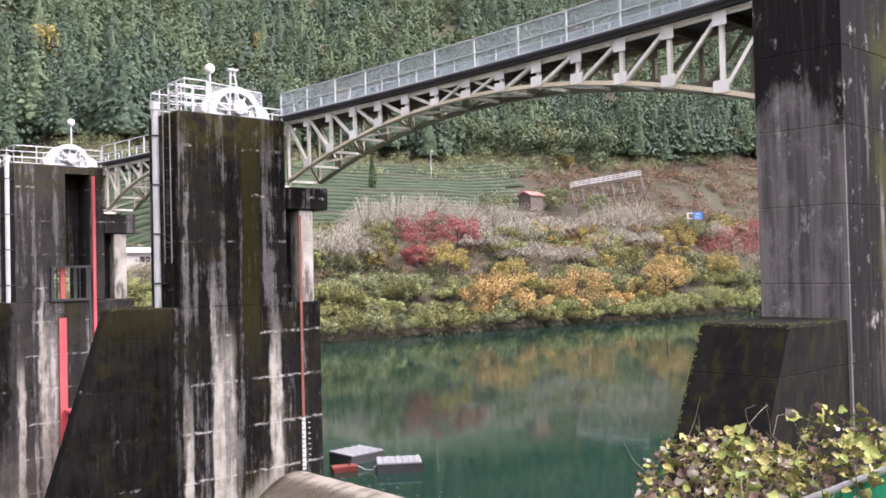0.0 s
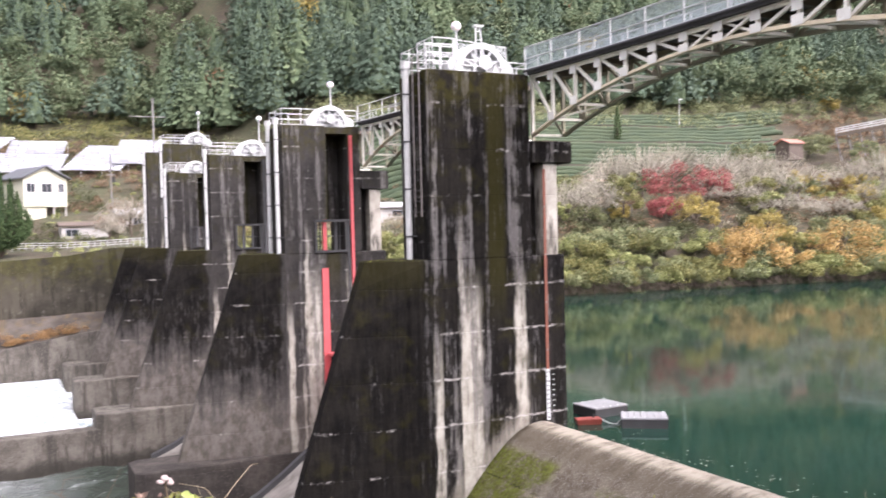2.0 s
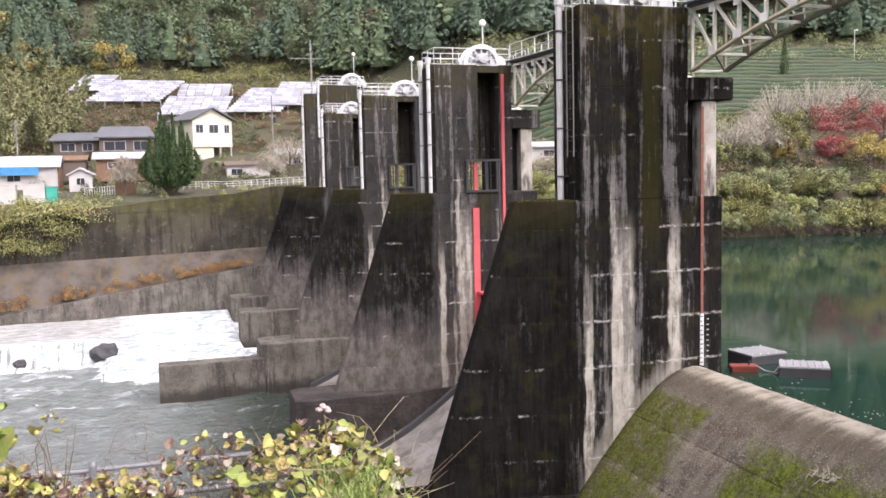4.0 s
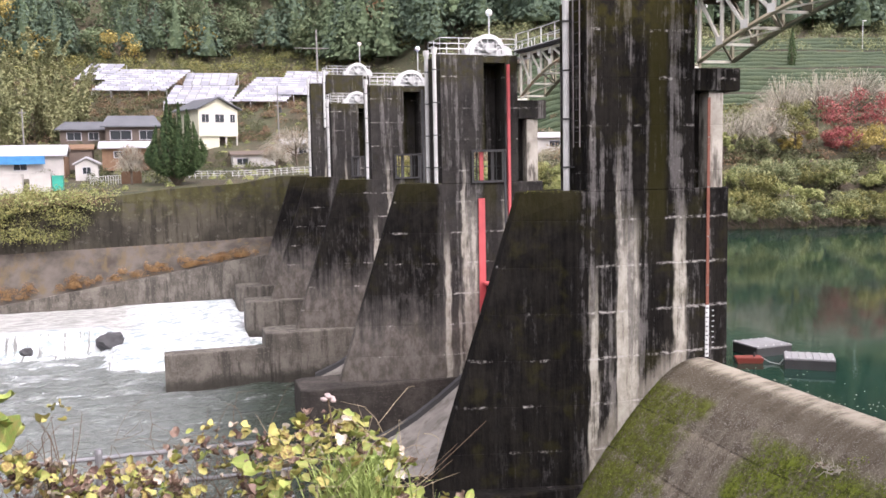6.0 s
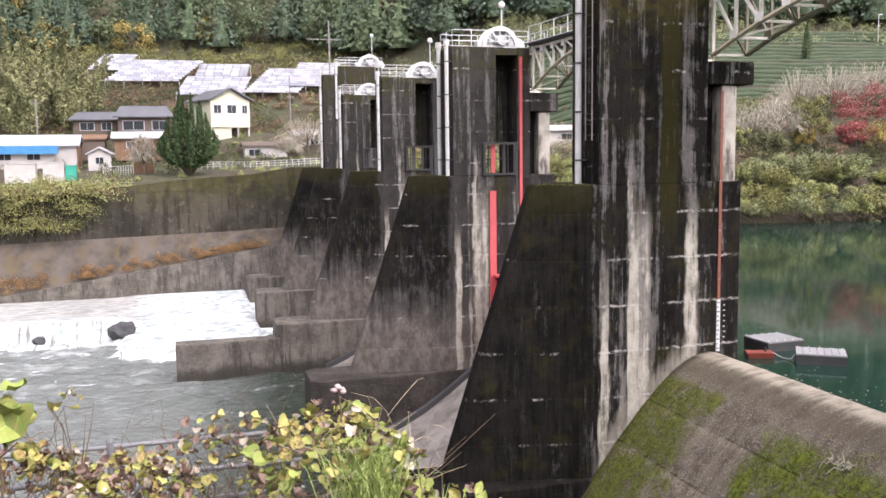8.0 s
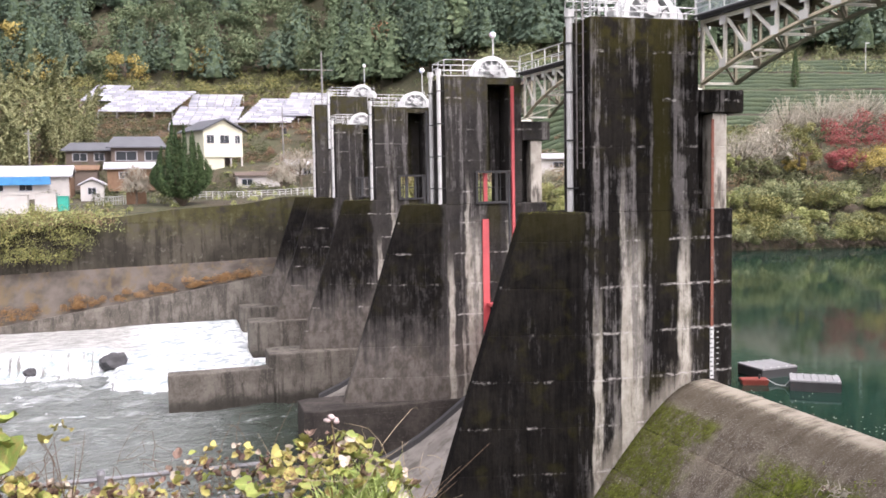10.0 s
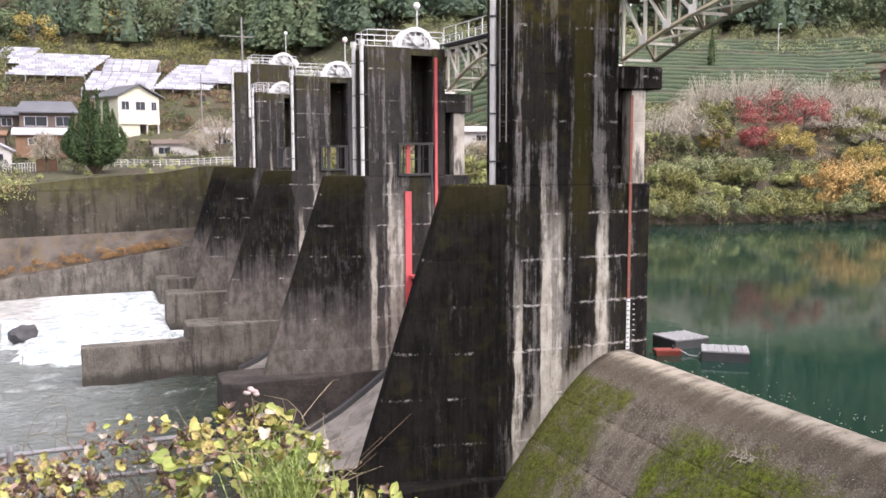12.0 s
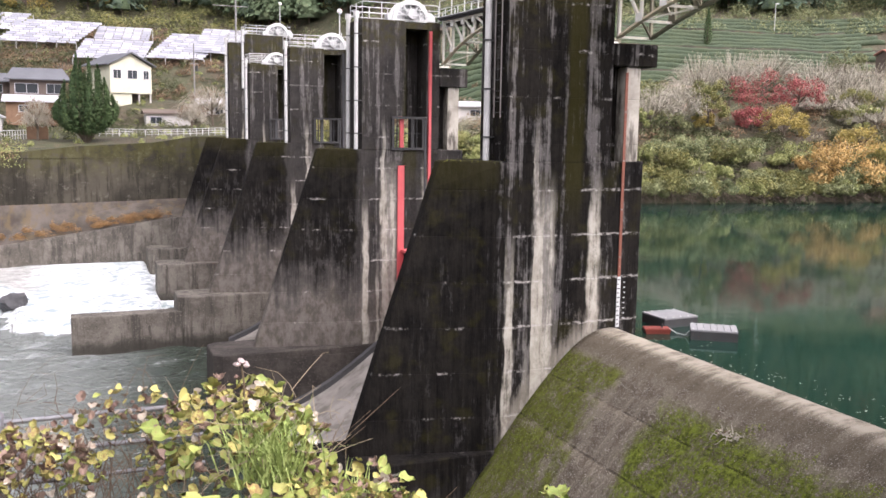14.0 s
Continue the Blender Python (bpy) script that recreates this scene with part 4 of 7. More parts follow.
def forest():
    rng = np.random.default_rng(3)
    tones = ("deep", "cedar", "fresh")
    lists = {k: [] for k in tones + ("broad", "yellow", "rust")}
    trunks = bmesh.new()
    cells = set()
    for _ in range(42000):
        yaw = radians(rng.uniform(-16, 66))
        dist = 160 + 320 * rng.random() ** 1.3
        x, y = dist * math.sin(yaw), dist * math.cos(yaw)
        s = y - shore(x)
        first = 116 - 44 * min(1, max(0, (x - 20) / 45)) - 14 * min(1, max(0, (x - 120) / 40)) + 9 * noise.noise(Vector((x * 0.05, 2, 0)))
        if s < first:
            continue
        z = land(x, y)
        if (z - 8.6) / dist > 0.36:
            continue
        gap = 6.8 if dist < 270 else 8.4
        c = (int(x // gap), int(y // gap), gap)
        if c in cells:
            continue
        cells.add(c)
        kind = noise.noise(Vector((x * 0.018, y * 0.018, 9))) + rng.uniform(-0.28, 0.28)
        r = rng.random()
        if r < 0.014:
            lists["yellow"].append((x, y, z, rng.uniform(8, 12), rng.uniform(3.0, 5.0)))
        elif r < 0.022:
            lists["rust"].append((x, y, z, rng.uniform(8, 12), rng.uniform(2.6, 4.2)))
        elif kind > 0.2:
            lists["broad"].append((x, y, z - 0.5, rng.uniform(8, 13), rng.uniform(3.6, 5.4)))
        else:
            tall = rng.uniform(10, 15) if rng.random() < 0.75 else rng.uniform(15, 19)
            up = 1.4 if s < first + 9 else 0.0
            tone = tones[int(np.clip(1.5 + 2.2 * kind + rng.normal() * 0.7 - (0.8 if s < first + 45 else 0.0), 0, 2))]
            lists[tone].append((x, y, z - 0.5 + up, tall, rng.uniform(4.0, 6.0) * (0.6 + 0.4 * tall / 12)))
            if up:
                tube(trunks, [(x, y, z - 0.5), (x, y, z + 6.5)], [0.24, 0.16], 5)
    for tone, mat in zip(tones, (CEDARDEEP, CEDAR, CEDARFRESH)):
        v, f, cv, cf = conifer_soup(lists[tone], rng)
        tagged(mesh_soup("cedar_boughs", cv, cf, CEDAR), "dark inner boughs of the cedar forest", "forest", kind="stuff")
        tagged(mesh_soup("cedar_forest", v, f, mat), {"deep": "dense blue-green cedar forest on the hillside", "cedar": "dense dark green cedar forest on the hillside", "fresh": "lighter green cedars on the hillside"}[tone], "forest", kind="stuff")
    tagged(finish("forest_trunks", trunks, BARK), "bare grey-brown trunks along the forest edge", "trunks", kind="stuff")
    for name, mat, label in (("broad", FORESTGREEN, "lighter green broadleaf trees among the cedars"), ("yellow", YELLOW, "scattered yellow autumn trees in the forest"), ("rust", RUSTLEAF, "scattered rust-red autumn trees in the forest")):
        vs, fs, base = [], [], 0
        for x, y, z, h, r in lists[name]:
            v, f = crown_soup(x, y, z, h, r, 640, rng, 0.33, 9, 1.0, 0.3, 0.36, 0.62)
            vs.append(v)
            fs.append(f + base)
            base += len(v)
        tagged(mesh_soup({"broad": "broadleaf_forest", "yellow": "autumn_forest", "rust": "rust_forest"}[name], np.concatenate(vs), np.concatenate(fs), mat), label, "forest", kind="stuff")


# ---- trees and plants of the far bank ----
def crown_soup(x, y, z, h, r, n, rng, size, lobes=8, thin=1.0, low=0.3, lobe=0.34, reach=0.62):
    """Clumps on the skins of several overlapping lobes, with gaps between them."""
    cs, ns = [], []
    for _ in range(lobes):
        a = rng.random() * 2 * np.pi
        q = np.sqrt(rng.random()) * reach * r
        zc = z + h * (low + (0.92 - low) * rng.random() * (1 - 0.35 * q / r))
        lr = r * (lobe + 0.6 * lobe * rng.random())
        d = rng.normal(size=(n // lobes, 3))
        d /= np.linalg.norm(d, axis=1, keepdims=True)
        c = np.array([x + q * np.cos(a), y + q * np.sin(a), min(zc, z + h - lr * 0.6)]) + d * lr * np.array([1, 1, 0.75]) * (0.65 + 0.45 * rng.random((len(d), 1)))
        cs.append(c)
        ns.append(d + np.array([0, 0, 0.35]))
    c, nr = np.concatenate(cs), np.concatenate(ns)
    return clump_cloud(c, size * (0.6 + 0.8 * rng.random(len(c))) * thin, nr, rng)


forest()


def limbs(bm, x, y, z, h, r, rng, count=6, base=0.14):
    tube(bm, [(x, y, z - 0.4), (x + rng.normal() * 0.1, y, z + h * 0.3), (x + rng.normal() * 0.25, y + rng.normal() * 0.2, z + h * 0.62)], [base * 1.3, base, base * 0.55], 6)
    for _ in range(count):
        a = rng.random() * 2 * np.pi
        q = r * (0.4 + 0.5 * rng.random())
        z0 = z + h * (0.2 + 0.3 * rng.random())
        z1 = z + h * (0.5 + 0.42 * rng.random())
        tube(bm, [(x, y, z0), (x + 0.5 * q * math.cos(a), y + 0.5 * q * math.sin(a), (z0 * 0.45 + z1 * 0.55)), (x + q * math.cos(a), y + q * math.sin(a), z1)], [base * 0.6, base * 0.4, base * 0.12], 4)


def broad_tree(x, y, h, r, mat, label, rng, clumps=420, size=0.26, lobes=10):
    z = land(x, y)
    t = thing("tree", label, "tree", (x, y, z), "trees of the far bank")
    bm = bmesh.new()
    limbs(bm, 0, 0, 0, h, r, rng)
    part("trunk", bm, BARK, t)
    v, f = crown_soup(0, 0, 0, h, r, clumps, rng, size, lobes, 1.0, 0.22, 0.19, 0.86)
    c = mesh_soup("crown", v, f, mat)
    c.parent = t
    return t


def bare_tree(x, y, h, r, rng, mat):
    """Leafless cherry tree: arching pale branches and fine twigs."""
    z = land(x, y)
    t = thing("tree", "bare grey cherry tree with fine pale twigs", "tree", (x, y, z), "trees of the far bank")
    bm = bmesh.new()
    limbs(bm, 0, 0, 0, h * 0.9, r, rng, 7, 0.15)
    part("trunk", bm, BARK, t)
    bm = bmesh.new()
    for _ in range(240):
        a = rng.random() * 2 * np.pi
        q = 1.15 * r * np.sqrt(rng.random())
        z1 = h * (0.55 + 0.42 * rng.random()) * (1 - 0.25 * (q / r) ** 2)
        p0 = (0.55 * q * math.cos(a), 0.55 * q * math.sin(a), z1 * 0.72)
        p1 = (q * math.cos(a) * 0.85 + rng.normal() * 0.2, q * math.sin(a) * 0.85 + rng.normal() * 0.2, z1)
        p2 = (q * math.cos(a) * 1.1 + rng.normal() * 0.3, q * math.sin(a) * 1.1 + rng.normal() * 0.3, z1 - 0.35 - 0.8 * rng.random())
        tube(bm, [p0, p1, p2], [0.04, 0.03, 0.014], 3, False)
    part("bough", bm, TWIG, t)
    v, f = crown_soup(0, 0, 0, h, r, 620, rng, 0.085, 14, 1.0, 0.4, 0.3, 0.85)
    c = mesh_soup("crown", v, f, mat)
    c.parent = t


UNDER = leafy("dark_undergrowth", (0.05, 0.06, 0.028), (0.1, 0.11, 0.05), (0.13, 0.12, 0.06))
ORANGEWEED = leafy("orange_dry_weed", (0.22, 0.12, 0.05), (0.3, 0.18, 0.08), (0.16, 0.12, 0.06))
BROWNSCRUB = leafy("brown_scrub", (0.15, 0.095, 0.065), (0.22, 0.15, 0.09), (0.27, 0.21, 0.12))
TWIG = paint("pale_grey_twig", (0.38, 0.35, 0.28), 0.9)
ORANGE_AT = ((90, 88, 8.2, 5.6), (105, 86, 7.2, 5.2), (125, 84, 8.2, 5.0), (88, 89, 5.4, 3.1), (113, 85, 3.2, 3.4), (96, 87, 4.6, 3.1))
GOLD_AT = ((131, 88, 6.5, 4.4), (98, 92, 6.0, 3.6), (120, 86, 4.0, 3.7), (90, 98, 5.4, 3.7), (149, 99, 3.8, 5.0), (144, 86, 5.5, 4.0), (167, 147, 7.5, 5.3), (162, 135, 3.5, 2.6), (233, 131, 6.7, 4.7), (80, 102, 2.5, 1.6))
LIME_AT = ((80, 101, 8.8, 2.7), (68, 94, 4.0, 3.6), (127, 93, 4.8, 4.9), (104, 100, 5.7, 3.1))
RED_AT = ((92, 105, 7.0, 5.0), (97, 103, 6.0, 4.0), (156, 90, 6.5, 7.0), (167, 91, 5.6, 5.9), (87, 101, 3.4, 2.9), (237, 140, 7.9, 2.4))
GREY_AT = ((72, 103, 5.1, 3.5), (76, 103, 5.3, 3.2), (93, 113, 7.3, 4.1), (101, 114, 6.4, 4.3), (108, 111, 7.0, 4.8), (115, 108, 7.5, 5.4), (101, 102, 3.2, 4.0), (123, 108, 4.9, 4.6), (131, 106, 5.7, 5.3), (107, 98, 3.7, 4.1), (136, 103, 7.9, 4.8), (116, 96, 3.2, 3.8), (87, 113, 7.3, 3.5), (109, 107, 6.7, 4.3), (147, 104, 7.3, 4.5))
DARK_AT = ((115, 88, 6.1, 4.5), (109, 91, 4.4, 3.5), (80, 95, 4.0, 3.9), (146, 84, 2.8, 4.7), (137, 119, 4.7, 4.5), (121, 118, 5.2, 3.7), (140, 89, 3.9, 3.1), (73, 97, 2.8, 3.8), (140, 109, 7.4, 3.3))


def bank_trees():
    rng = np.random.default_rng(11)
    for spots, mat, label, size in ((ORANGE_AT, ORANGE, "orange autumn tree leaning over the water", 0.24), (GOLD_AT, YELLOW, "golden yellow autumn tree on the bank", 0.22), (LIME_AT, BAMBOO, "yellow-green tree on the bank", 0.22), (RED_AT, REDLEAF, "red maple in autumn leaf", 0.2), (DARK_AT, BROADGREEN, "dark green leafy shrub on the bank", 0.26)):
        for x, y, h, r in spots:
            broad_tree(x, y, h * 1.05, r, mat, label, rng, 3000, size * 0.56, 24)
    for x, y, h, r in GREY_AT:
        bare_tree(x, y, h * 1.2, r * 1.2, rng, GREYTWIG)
    mixed = ((BAMBOO, "olive-yellow young tree on the bank"), (YELLOW, "pale yellow autumn tree on the bank"), (BROADGREEN, "dull green shrub on the bank"), (BUSH, "fresh yellow-green shrub on the bank"), (BROWNSCRUB, "rust-brown autumn shrub on the bank"))
    for _ in range(105):
        x, s = rng.uniform(58, 172), rng.uniform(8, 27)
        mat, label = mixed[rng.integers(5)]
        if any(abs(x - shift * 1.0 - rx) < rr + 2.5 and shore(x) + s < ry + 1 for rx, ry, _, rr in RED_AT for shift in (0, -5)):
            continue
        if rng.random() < 0.22:
            bare_tree(x, shore(x) + s, rng.uniform(3.5, 6.0), rng.uniform(2.6, 4.2), rng, GREYTWIG)
        else:
            broad_tree(x, shore(x) + s, rng.uniform(3.0, 6.2), rng.uniform(1.8, 3.6), mat, label, rng, 1300, 0.13, 14)


bank_trees()


def scrub(name, label, mats, area, count, rng, lo, hi, per=55, size=0.22, height=land):
    """Low mounds of leaf clumps, spread over a stretch of bank."""
    cs, ss, ns = [], [], []
    per, size = int(per * 2.6), size * 0.55
    for _ in range(count):
        x, s = area(rng)
        y = shore(x) + s
        z = height(x, y)
        h, r = rng.uniform(lo, hi), rng.uniform(lo, hi) * 1.1
        d = rng.normal(size=(per, 3))
        d[:, 2] = np.abs(d[:, 2]) - 0.25
        d /= np.linalg.norm(d, axis=1, keepdims=True)
        cs.append(np.array([x, y, z + 0.15 * h]) + d * np.array([r, r, h]) * (0.7 + 0.4 * rng.random((per, 1))))
        ns.append(d + np.array([0, 0, 0.3]))
        ss.append(size * (0.6 + 0.8 * rng.random(per)))
    v, f = clump_cloud(np.concatenate(cs), np.concatenate(ss), np.concatenate(ns), rng, 0.28)
    tagged(mesh_soup(name, v, f, mats), label, "bushes", kind="stuff")


def bank_scrub():
    rng = np.random.default_rng(21)
    # Low dark leaves put the shade beneath the bushes into the colour.
    scrub("bank_undergrowth", "undergrowth at the water's edge, its dark green standing in for shade under the bushes", UNDER, lambda g: (g.uniform(22, 165), g.uniform(-0.2, 14)), 330, rng, 0.7, 1.7, 90, 0.24)
    tones = ((BUSH, "yellow-green bush hanging over the reservoir edge"), (BUSH, "yellow-green bush hanging over the reservoir edge"), (BROADGREEN, "dull green bush on the reservoir bank"), (BAMBOO, "olive-yellow bush on the reservoir bank"))
    for row, (s, count) in enumerate(((-0.4, 62), (2.6, 46), (6.4, 36))):
        for k in range(count):
            x = 24 + 142 * (k + rng.uniform(0.1, 0.9)) / count
            y = shore(x) + s + rng.uniform(-0.7, 0.9)
            mat, label = tones[rng.integers(4)]
            r = rng.uniform(1.5, 2.9)
            t = thing("bush", label, "bush", (x, y, max(0.0, land(x, y)) + (0.55 if row == 0 else 0.2)), "bushes of the reservoir bank")
            bm = bmesh.new()
            for _ in range(5):
                a = rng.random() * 6.28
                tube(bm, [(0, 0, -0.6), (0.3 * r * math.cos(a), 0.3 * r * math.sin(a), 0.5 * r), (0.6 * r * math.cos(a), 0.6 * r * math.sin(a), 0.8 * r)], [0.05, 0.035, 0.012], 4)
            part("stem", bm, BARK, t)
            v, f = crown_soup(0, 0, 0.25, r * rng.uniform(1.0, 1.35), r, 1900, rng, 0.105, 15, 1.0, 0.18, 0.24, 0.8)
            c = mesh_soup("crown", v, f, mat)
            c.parent = t
    bm = bmesh.new()
    for _ in range(900):
        x = rng.uniform(24, 166)
        y, z = shore(x) + rng.uniform(-1.6, 0.3), rng.uniform(0.5, 1.5)
        lean = rng.normal() * 0.7
        tube(bm, [(x, y + 0.8, z), (x + lean * 0.5, y, z * rng.uniform(0.5, 0.9)), (x + lean, y - 0.4, rng.uniform(0.02, 0.4))], [0.04, 0.03, 0.012], 3, False)
    tagged(finish("hanging_twigs", bm, BARK), "grey dead twigs hanging over the water's edge", "twigs", kind="stuff")
    scrub("slope_scrub", "mixed brown scrub on the slope", BROWNSCRUB, lambda g: (g.uniform(24, 175), g.uniform(7, 34)), 520, rng, 0.6, 1.7, 55, 0.2)
    scrub("slope_weeds", "grey-green weeds between the trees", GREYTWIG, lambda g: (g.uniform(30, 165), g.uniform(9, 32)), 260, rng, 0.6, 1.5, 50, 0.16)
    scrub("hill_scrub", "rust-brown scrub on the cut hillside", BROWNSCRUB, lambda g: (g.uniform(145, 230), g.uniform(28, 58)), 420, rng, 0.8, 2.0, 45, 0.3)
    scrub("forest_edge", "green undergrowth along the forest edge", BROADGREEN, lambda g: (g.uniform(30, 220), g.uniform(56, 80)), 380, rng, 1.2, 3.0, 60, 0.3)
    scrub("wall_creepers", "yellow-green creepers over the retaining wall", BUSH, lambda g: (g.uniform(-30, -6), g.uniform(-1.5, 5)), 110, rng, 0.9, 2.2, 70, 0.2)
    scrub("dry_creepers", "brown leafless creepers tangled over the retaining wall", BROWNSCRUB, lambda g: (g.uniform(-30, -6), g.uniform(-1.8, 5)), 90, rng, 0.7, 1.7, 70, 0.14)
    scrub("hanging_creepers", "yellow-green creepers hanging down the retaining wall", BAMBOO, lambda g: (g.uniform(-32, -9), g.uniform(-2.0, -0.8)), 120, rng, 0.7, 1.8, 70, 0.18, lambda x, y: 0.5 + 4.5 * (0.5 + 0.5 * math.sin(x * 12.9)))
    scrub("berm_weeds", "orange-brown dry weeds on the berm", ORANGEWEED, lambda g: (g.choice([-17.0, -15.5, -9.5, -8.6, -4.6, -1.0, 2.5, 6.0, 7.5]) + g.normal() * 1.0, -4.2 + 0.9 * g.random() ** 2), 110, rng, 0.25, 0.7, 60, 0.09, lambda x, y: (-5.6 + (x + 17) * 0.15) * (107.8 - y) / 3.6 + (-0.5 + (x + 17) * 0.024) * (y - 104.2) / 3.6)
    scrub("dry_weeds", "rust-coloured dry weeds on the far terrace", BROWNSCRUB, lambda g: (g.uniform(-40, 30), g.uniform(48, 100)), 480, rng, 0.6, 1.5, 50, 0.22)
    scrub("terrace_shrubs", "green shrubs among the houses", UNDER, lambda g: (g.uniform(-45, 45), g.uniform(50, 122)), 560, rng, 0.8, 2.0, 60, 0.24)
    scrub("garden_shrubs", "dark green garden shrubs round the houses", UNDER, lambda g: (g.uniform(-30, 26), g.uniform(12, 58)), 150, rng, 0.5, 1.5, 70, 0.18)
    scrub("rough_grass", "dull green rough grass on the terraces", BUSH, lambda g: (g.uniform(-45, 40), g.uniform(2, 110)), 500, rng, 0.25, 0.7, 40, 0.16)
    scrub("valley_edge", "yellow-green shrubs below the forest", BAMBOO, lambda g: (g.uniform(-45, 70), g.uniform(92, 124)), 260, rng, 1.0, 3.0, 60, 0.32)


bank_scrub()


def tea_field():
    rng = np.random.default_rng(31)
    for k in range(20):
        s = 29 + 1.75 * k
        x0, x1 = 44 + rng.uniform(0, 6), 118 + k * 1.6 + rng.uniform(-4, 4)
        n = int((x1 - x0) / 1.2)
        rings = []
        for i in range(n + 1):
            x = x0 + (x1 - x0) * i / n
            y = shore(x) + s + rng.normal() * 0.04
            z = land(x, y)
            h = 0.85 + rng.normal() * 0.05
            rings.append([(x, y - 0.62, z - 0.2), (x, y - 0.6, z + h * 0.6), (x, y - 0.32, z + h * 0.95), (x, y, z + h), (x, y + 0.32, z + h * 0.95), (x, y + 0.6, z + h * 0.6), (x, y + 0.62, z - 0.2)])
        t = finish("tea_hedge", loft(bmesh.new(), rings), TEAHEDGE, True)
        tagged(t, "clipped dark green tea hedge on a terrace", "hedge", "tea hedges")
    for s in (37.2, 47.6, 56.4):
        bm = bmesh.new()
        rings = []
        for i in range(40):
            x = 44 + i * 2.4
            y = shore(x) + s
            z = land(x, y)
            rings.append([(x, y - 0.15, z - 0.5), (x, y - 0.1, z + 0.65 + noise.noise(Vector((x, s, 0))) * 0.15), (x, y + 0.35, z + 0.65), (x, y + 0.35, z - 0.5)])
        tagged(finish("terrace_wall", loft(bm, rings), BERM), "low weedy stone terrace wall in the tea field", "wall", kind="structure")


def tea_material():
    m = Nodes("clipped_tea_hedge", 0.8)
    f = m.noise(3.5, 5)
    col = m.mix(m.ramp(m.noise(0.3, 4), 0.35, 0.65), (0.034, 0.056, 0.026), (0.06, 0.082, 0.036))
    m.color(m.mix(m.ramp(f, 0.4, 0.65), col, (0.03, 0.05, 0.02))).bump(f, 0.9, 0.15)
    return m.mat


TEAHEDGE = tea_material()
tea_field()


def pointed_tree(x, y, h, r, label, rng, n, size, mat):
    """Slim conical evergreen on a tapered trunk."""
    t = thing("tree", label, "tree", (x, y, land(x, y)))
    part("trunk", tube(bmesh.new(), [(0, 0, -0.4), (0.05, 0, h * 0.3), (0, 0, h * 0.6)], [0.3, 0.22, 0.08], 8), BARK, t)
    u = rng.random(n)
    shape = np.minimum(1, 0.35 + 2.4 * u) * (1 - u) ** 0.8 * (0.85 + 0.3 * np.sin(u * 37) ** 2)
    a = rng.random(n) * 2 * np.pi
    q = r * shape * (0.65 + 0.45 * rng.random(n))
    centres = np.stack([q * np.cos(a), q * np.sin(a), h * (0.06 + 0.92 * u)], 1)
    normals = np.stack([np.cos(a), np.sin(a), np.full(n, 0.4)], 1)
    v, f = clump_cloud(centres, size * (0.6 + 0.8 * rng.random(n)), normals, rng)
    c = mesh_soup("crown", v, f, mat)
    c.parent = t


CYPRESS = leafy("cypress_foliage", (0.025, 0.05, 0.02), (0.06, 0.095, 0.035), (0.09, 0.125, 0.05))


def spire_tree(x, y, h, r, label, rng):
    """Several leaning plumes of dark foliage on one forked trunk."""
    t = thing("tree", label, "tree", (x, y, land(x, y)))
    bm = bmesh.new()
    cs, ns, ss = [], [], []
    spires = [(-0.15, 0.1, 0.9), (0.5, 0.3, 0.88), (-0.3, 0.0, 1.0), (0.16, 0.1, 0.96), (-0.75, 0.2, 0.68), (0.72, 0.0, 0.72), (0.4, -0.5, 0.8), (-0.45, -0.5, 0.78), (1.0, 0.2, 0.52), (-1.0, 0.1, 0.46), (0.1, -0.8, 0.62), (0.75, -0.5, 0.46), (-0.75, -0.5, 0.44), (0.0, 0.6, 0.8)]
    for sx, sy, k in spires:
        tip = Vector((sx * r * 0.95, sy * r * 0.9, h * k))
        foot = Vector((sx * r * 0.55, sy * r * 0.55, h * (0.07 + 0.06 * abs(sx))))
        tube(bm, [(0, 0, -0.4), (foot.x * 0.5, foot.y * 0.5, h * 0.08), foot.lerp(tip, 0.5)], [0.2, 0.14, 0.05], 6)
        m = 1500
        u = rng.random(m)
        a = rng.random(m) * 2 * np.pi
        w = r * 0.26 * (np.minimum(1, 0.45 + 2.2 * u) * (1.02 - u) ** 0.75) * (0.75 + 0.4 * np.sin(u * 31 + a * 2 + sx * 9) ** 2) * (0.6 + 0.5 * rng.random(m))
        bow = np.sin(np.pi * u)[:, None] * np.array([sx, sy, 0]) * r * 0.3
        cs.append(np.array(foot) + (np.array(tip) - np.array(foot)) * u[:, None] + bow + np.stack([w * np.cos(a), w * np.sin(a), rng.normal(size=m) * 0.15], 1))
        ns.append(np.stack([np.cos(a), np.sin(a), np.full(m, 0.7)], 1))
        ss.append(0.07 + 0.1 * rng.random(m))
    part("trunk", bm, BARK, t)
    v, f = clump_cloud(np.concatenate(cs), np.concatenate(ss), np.concatenate(ns), rng)
    c = mesh_soup("crown", v, f, CYPRESS)
    c.parent = t


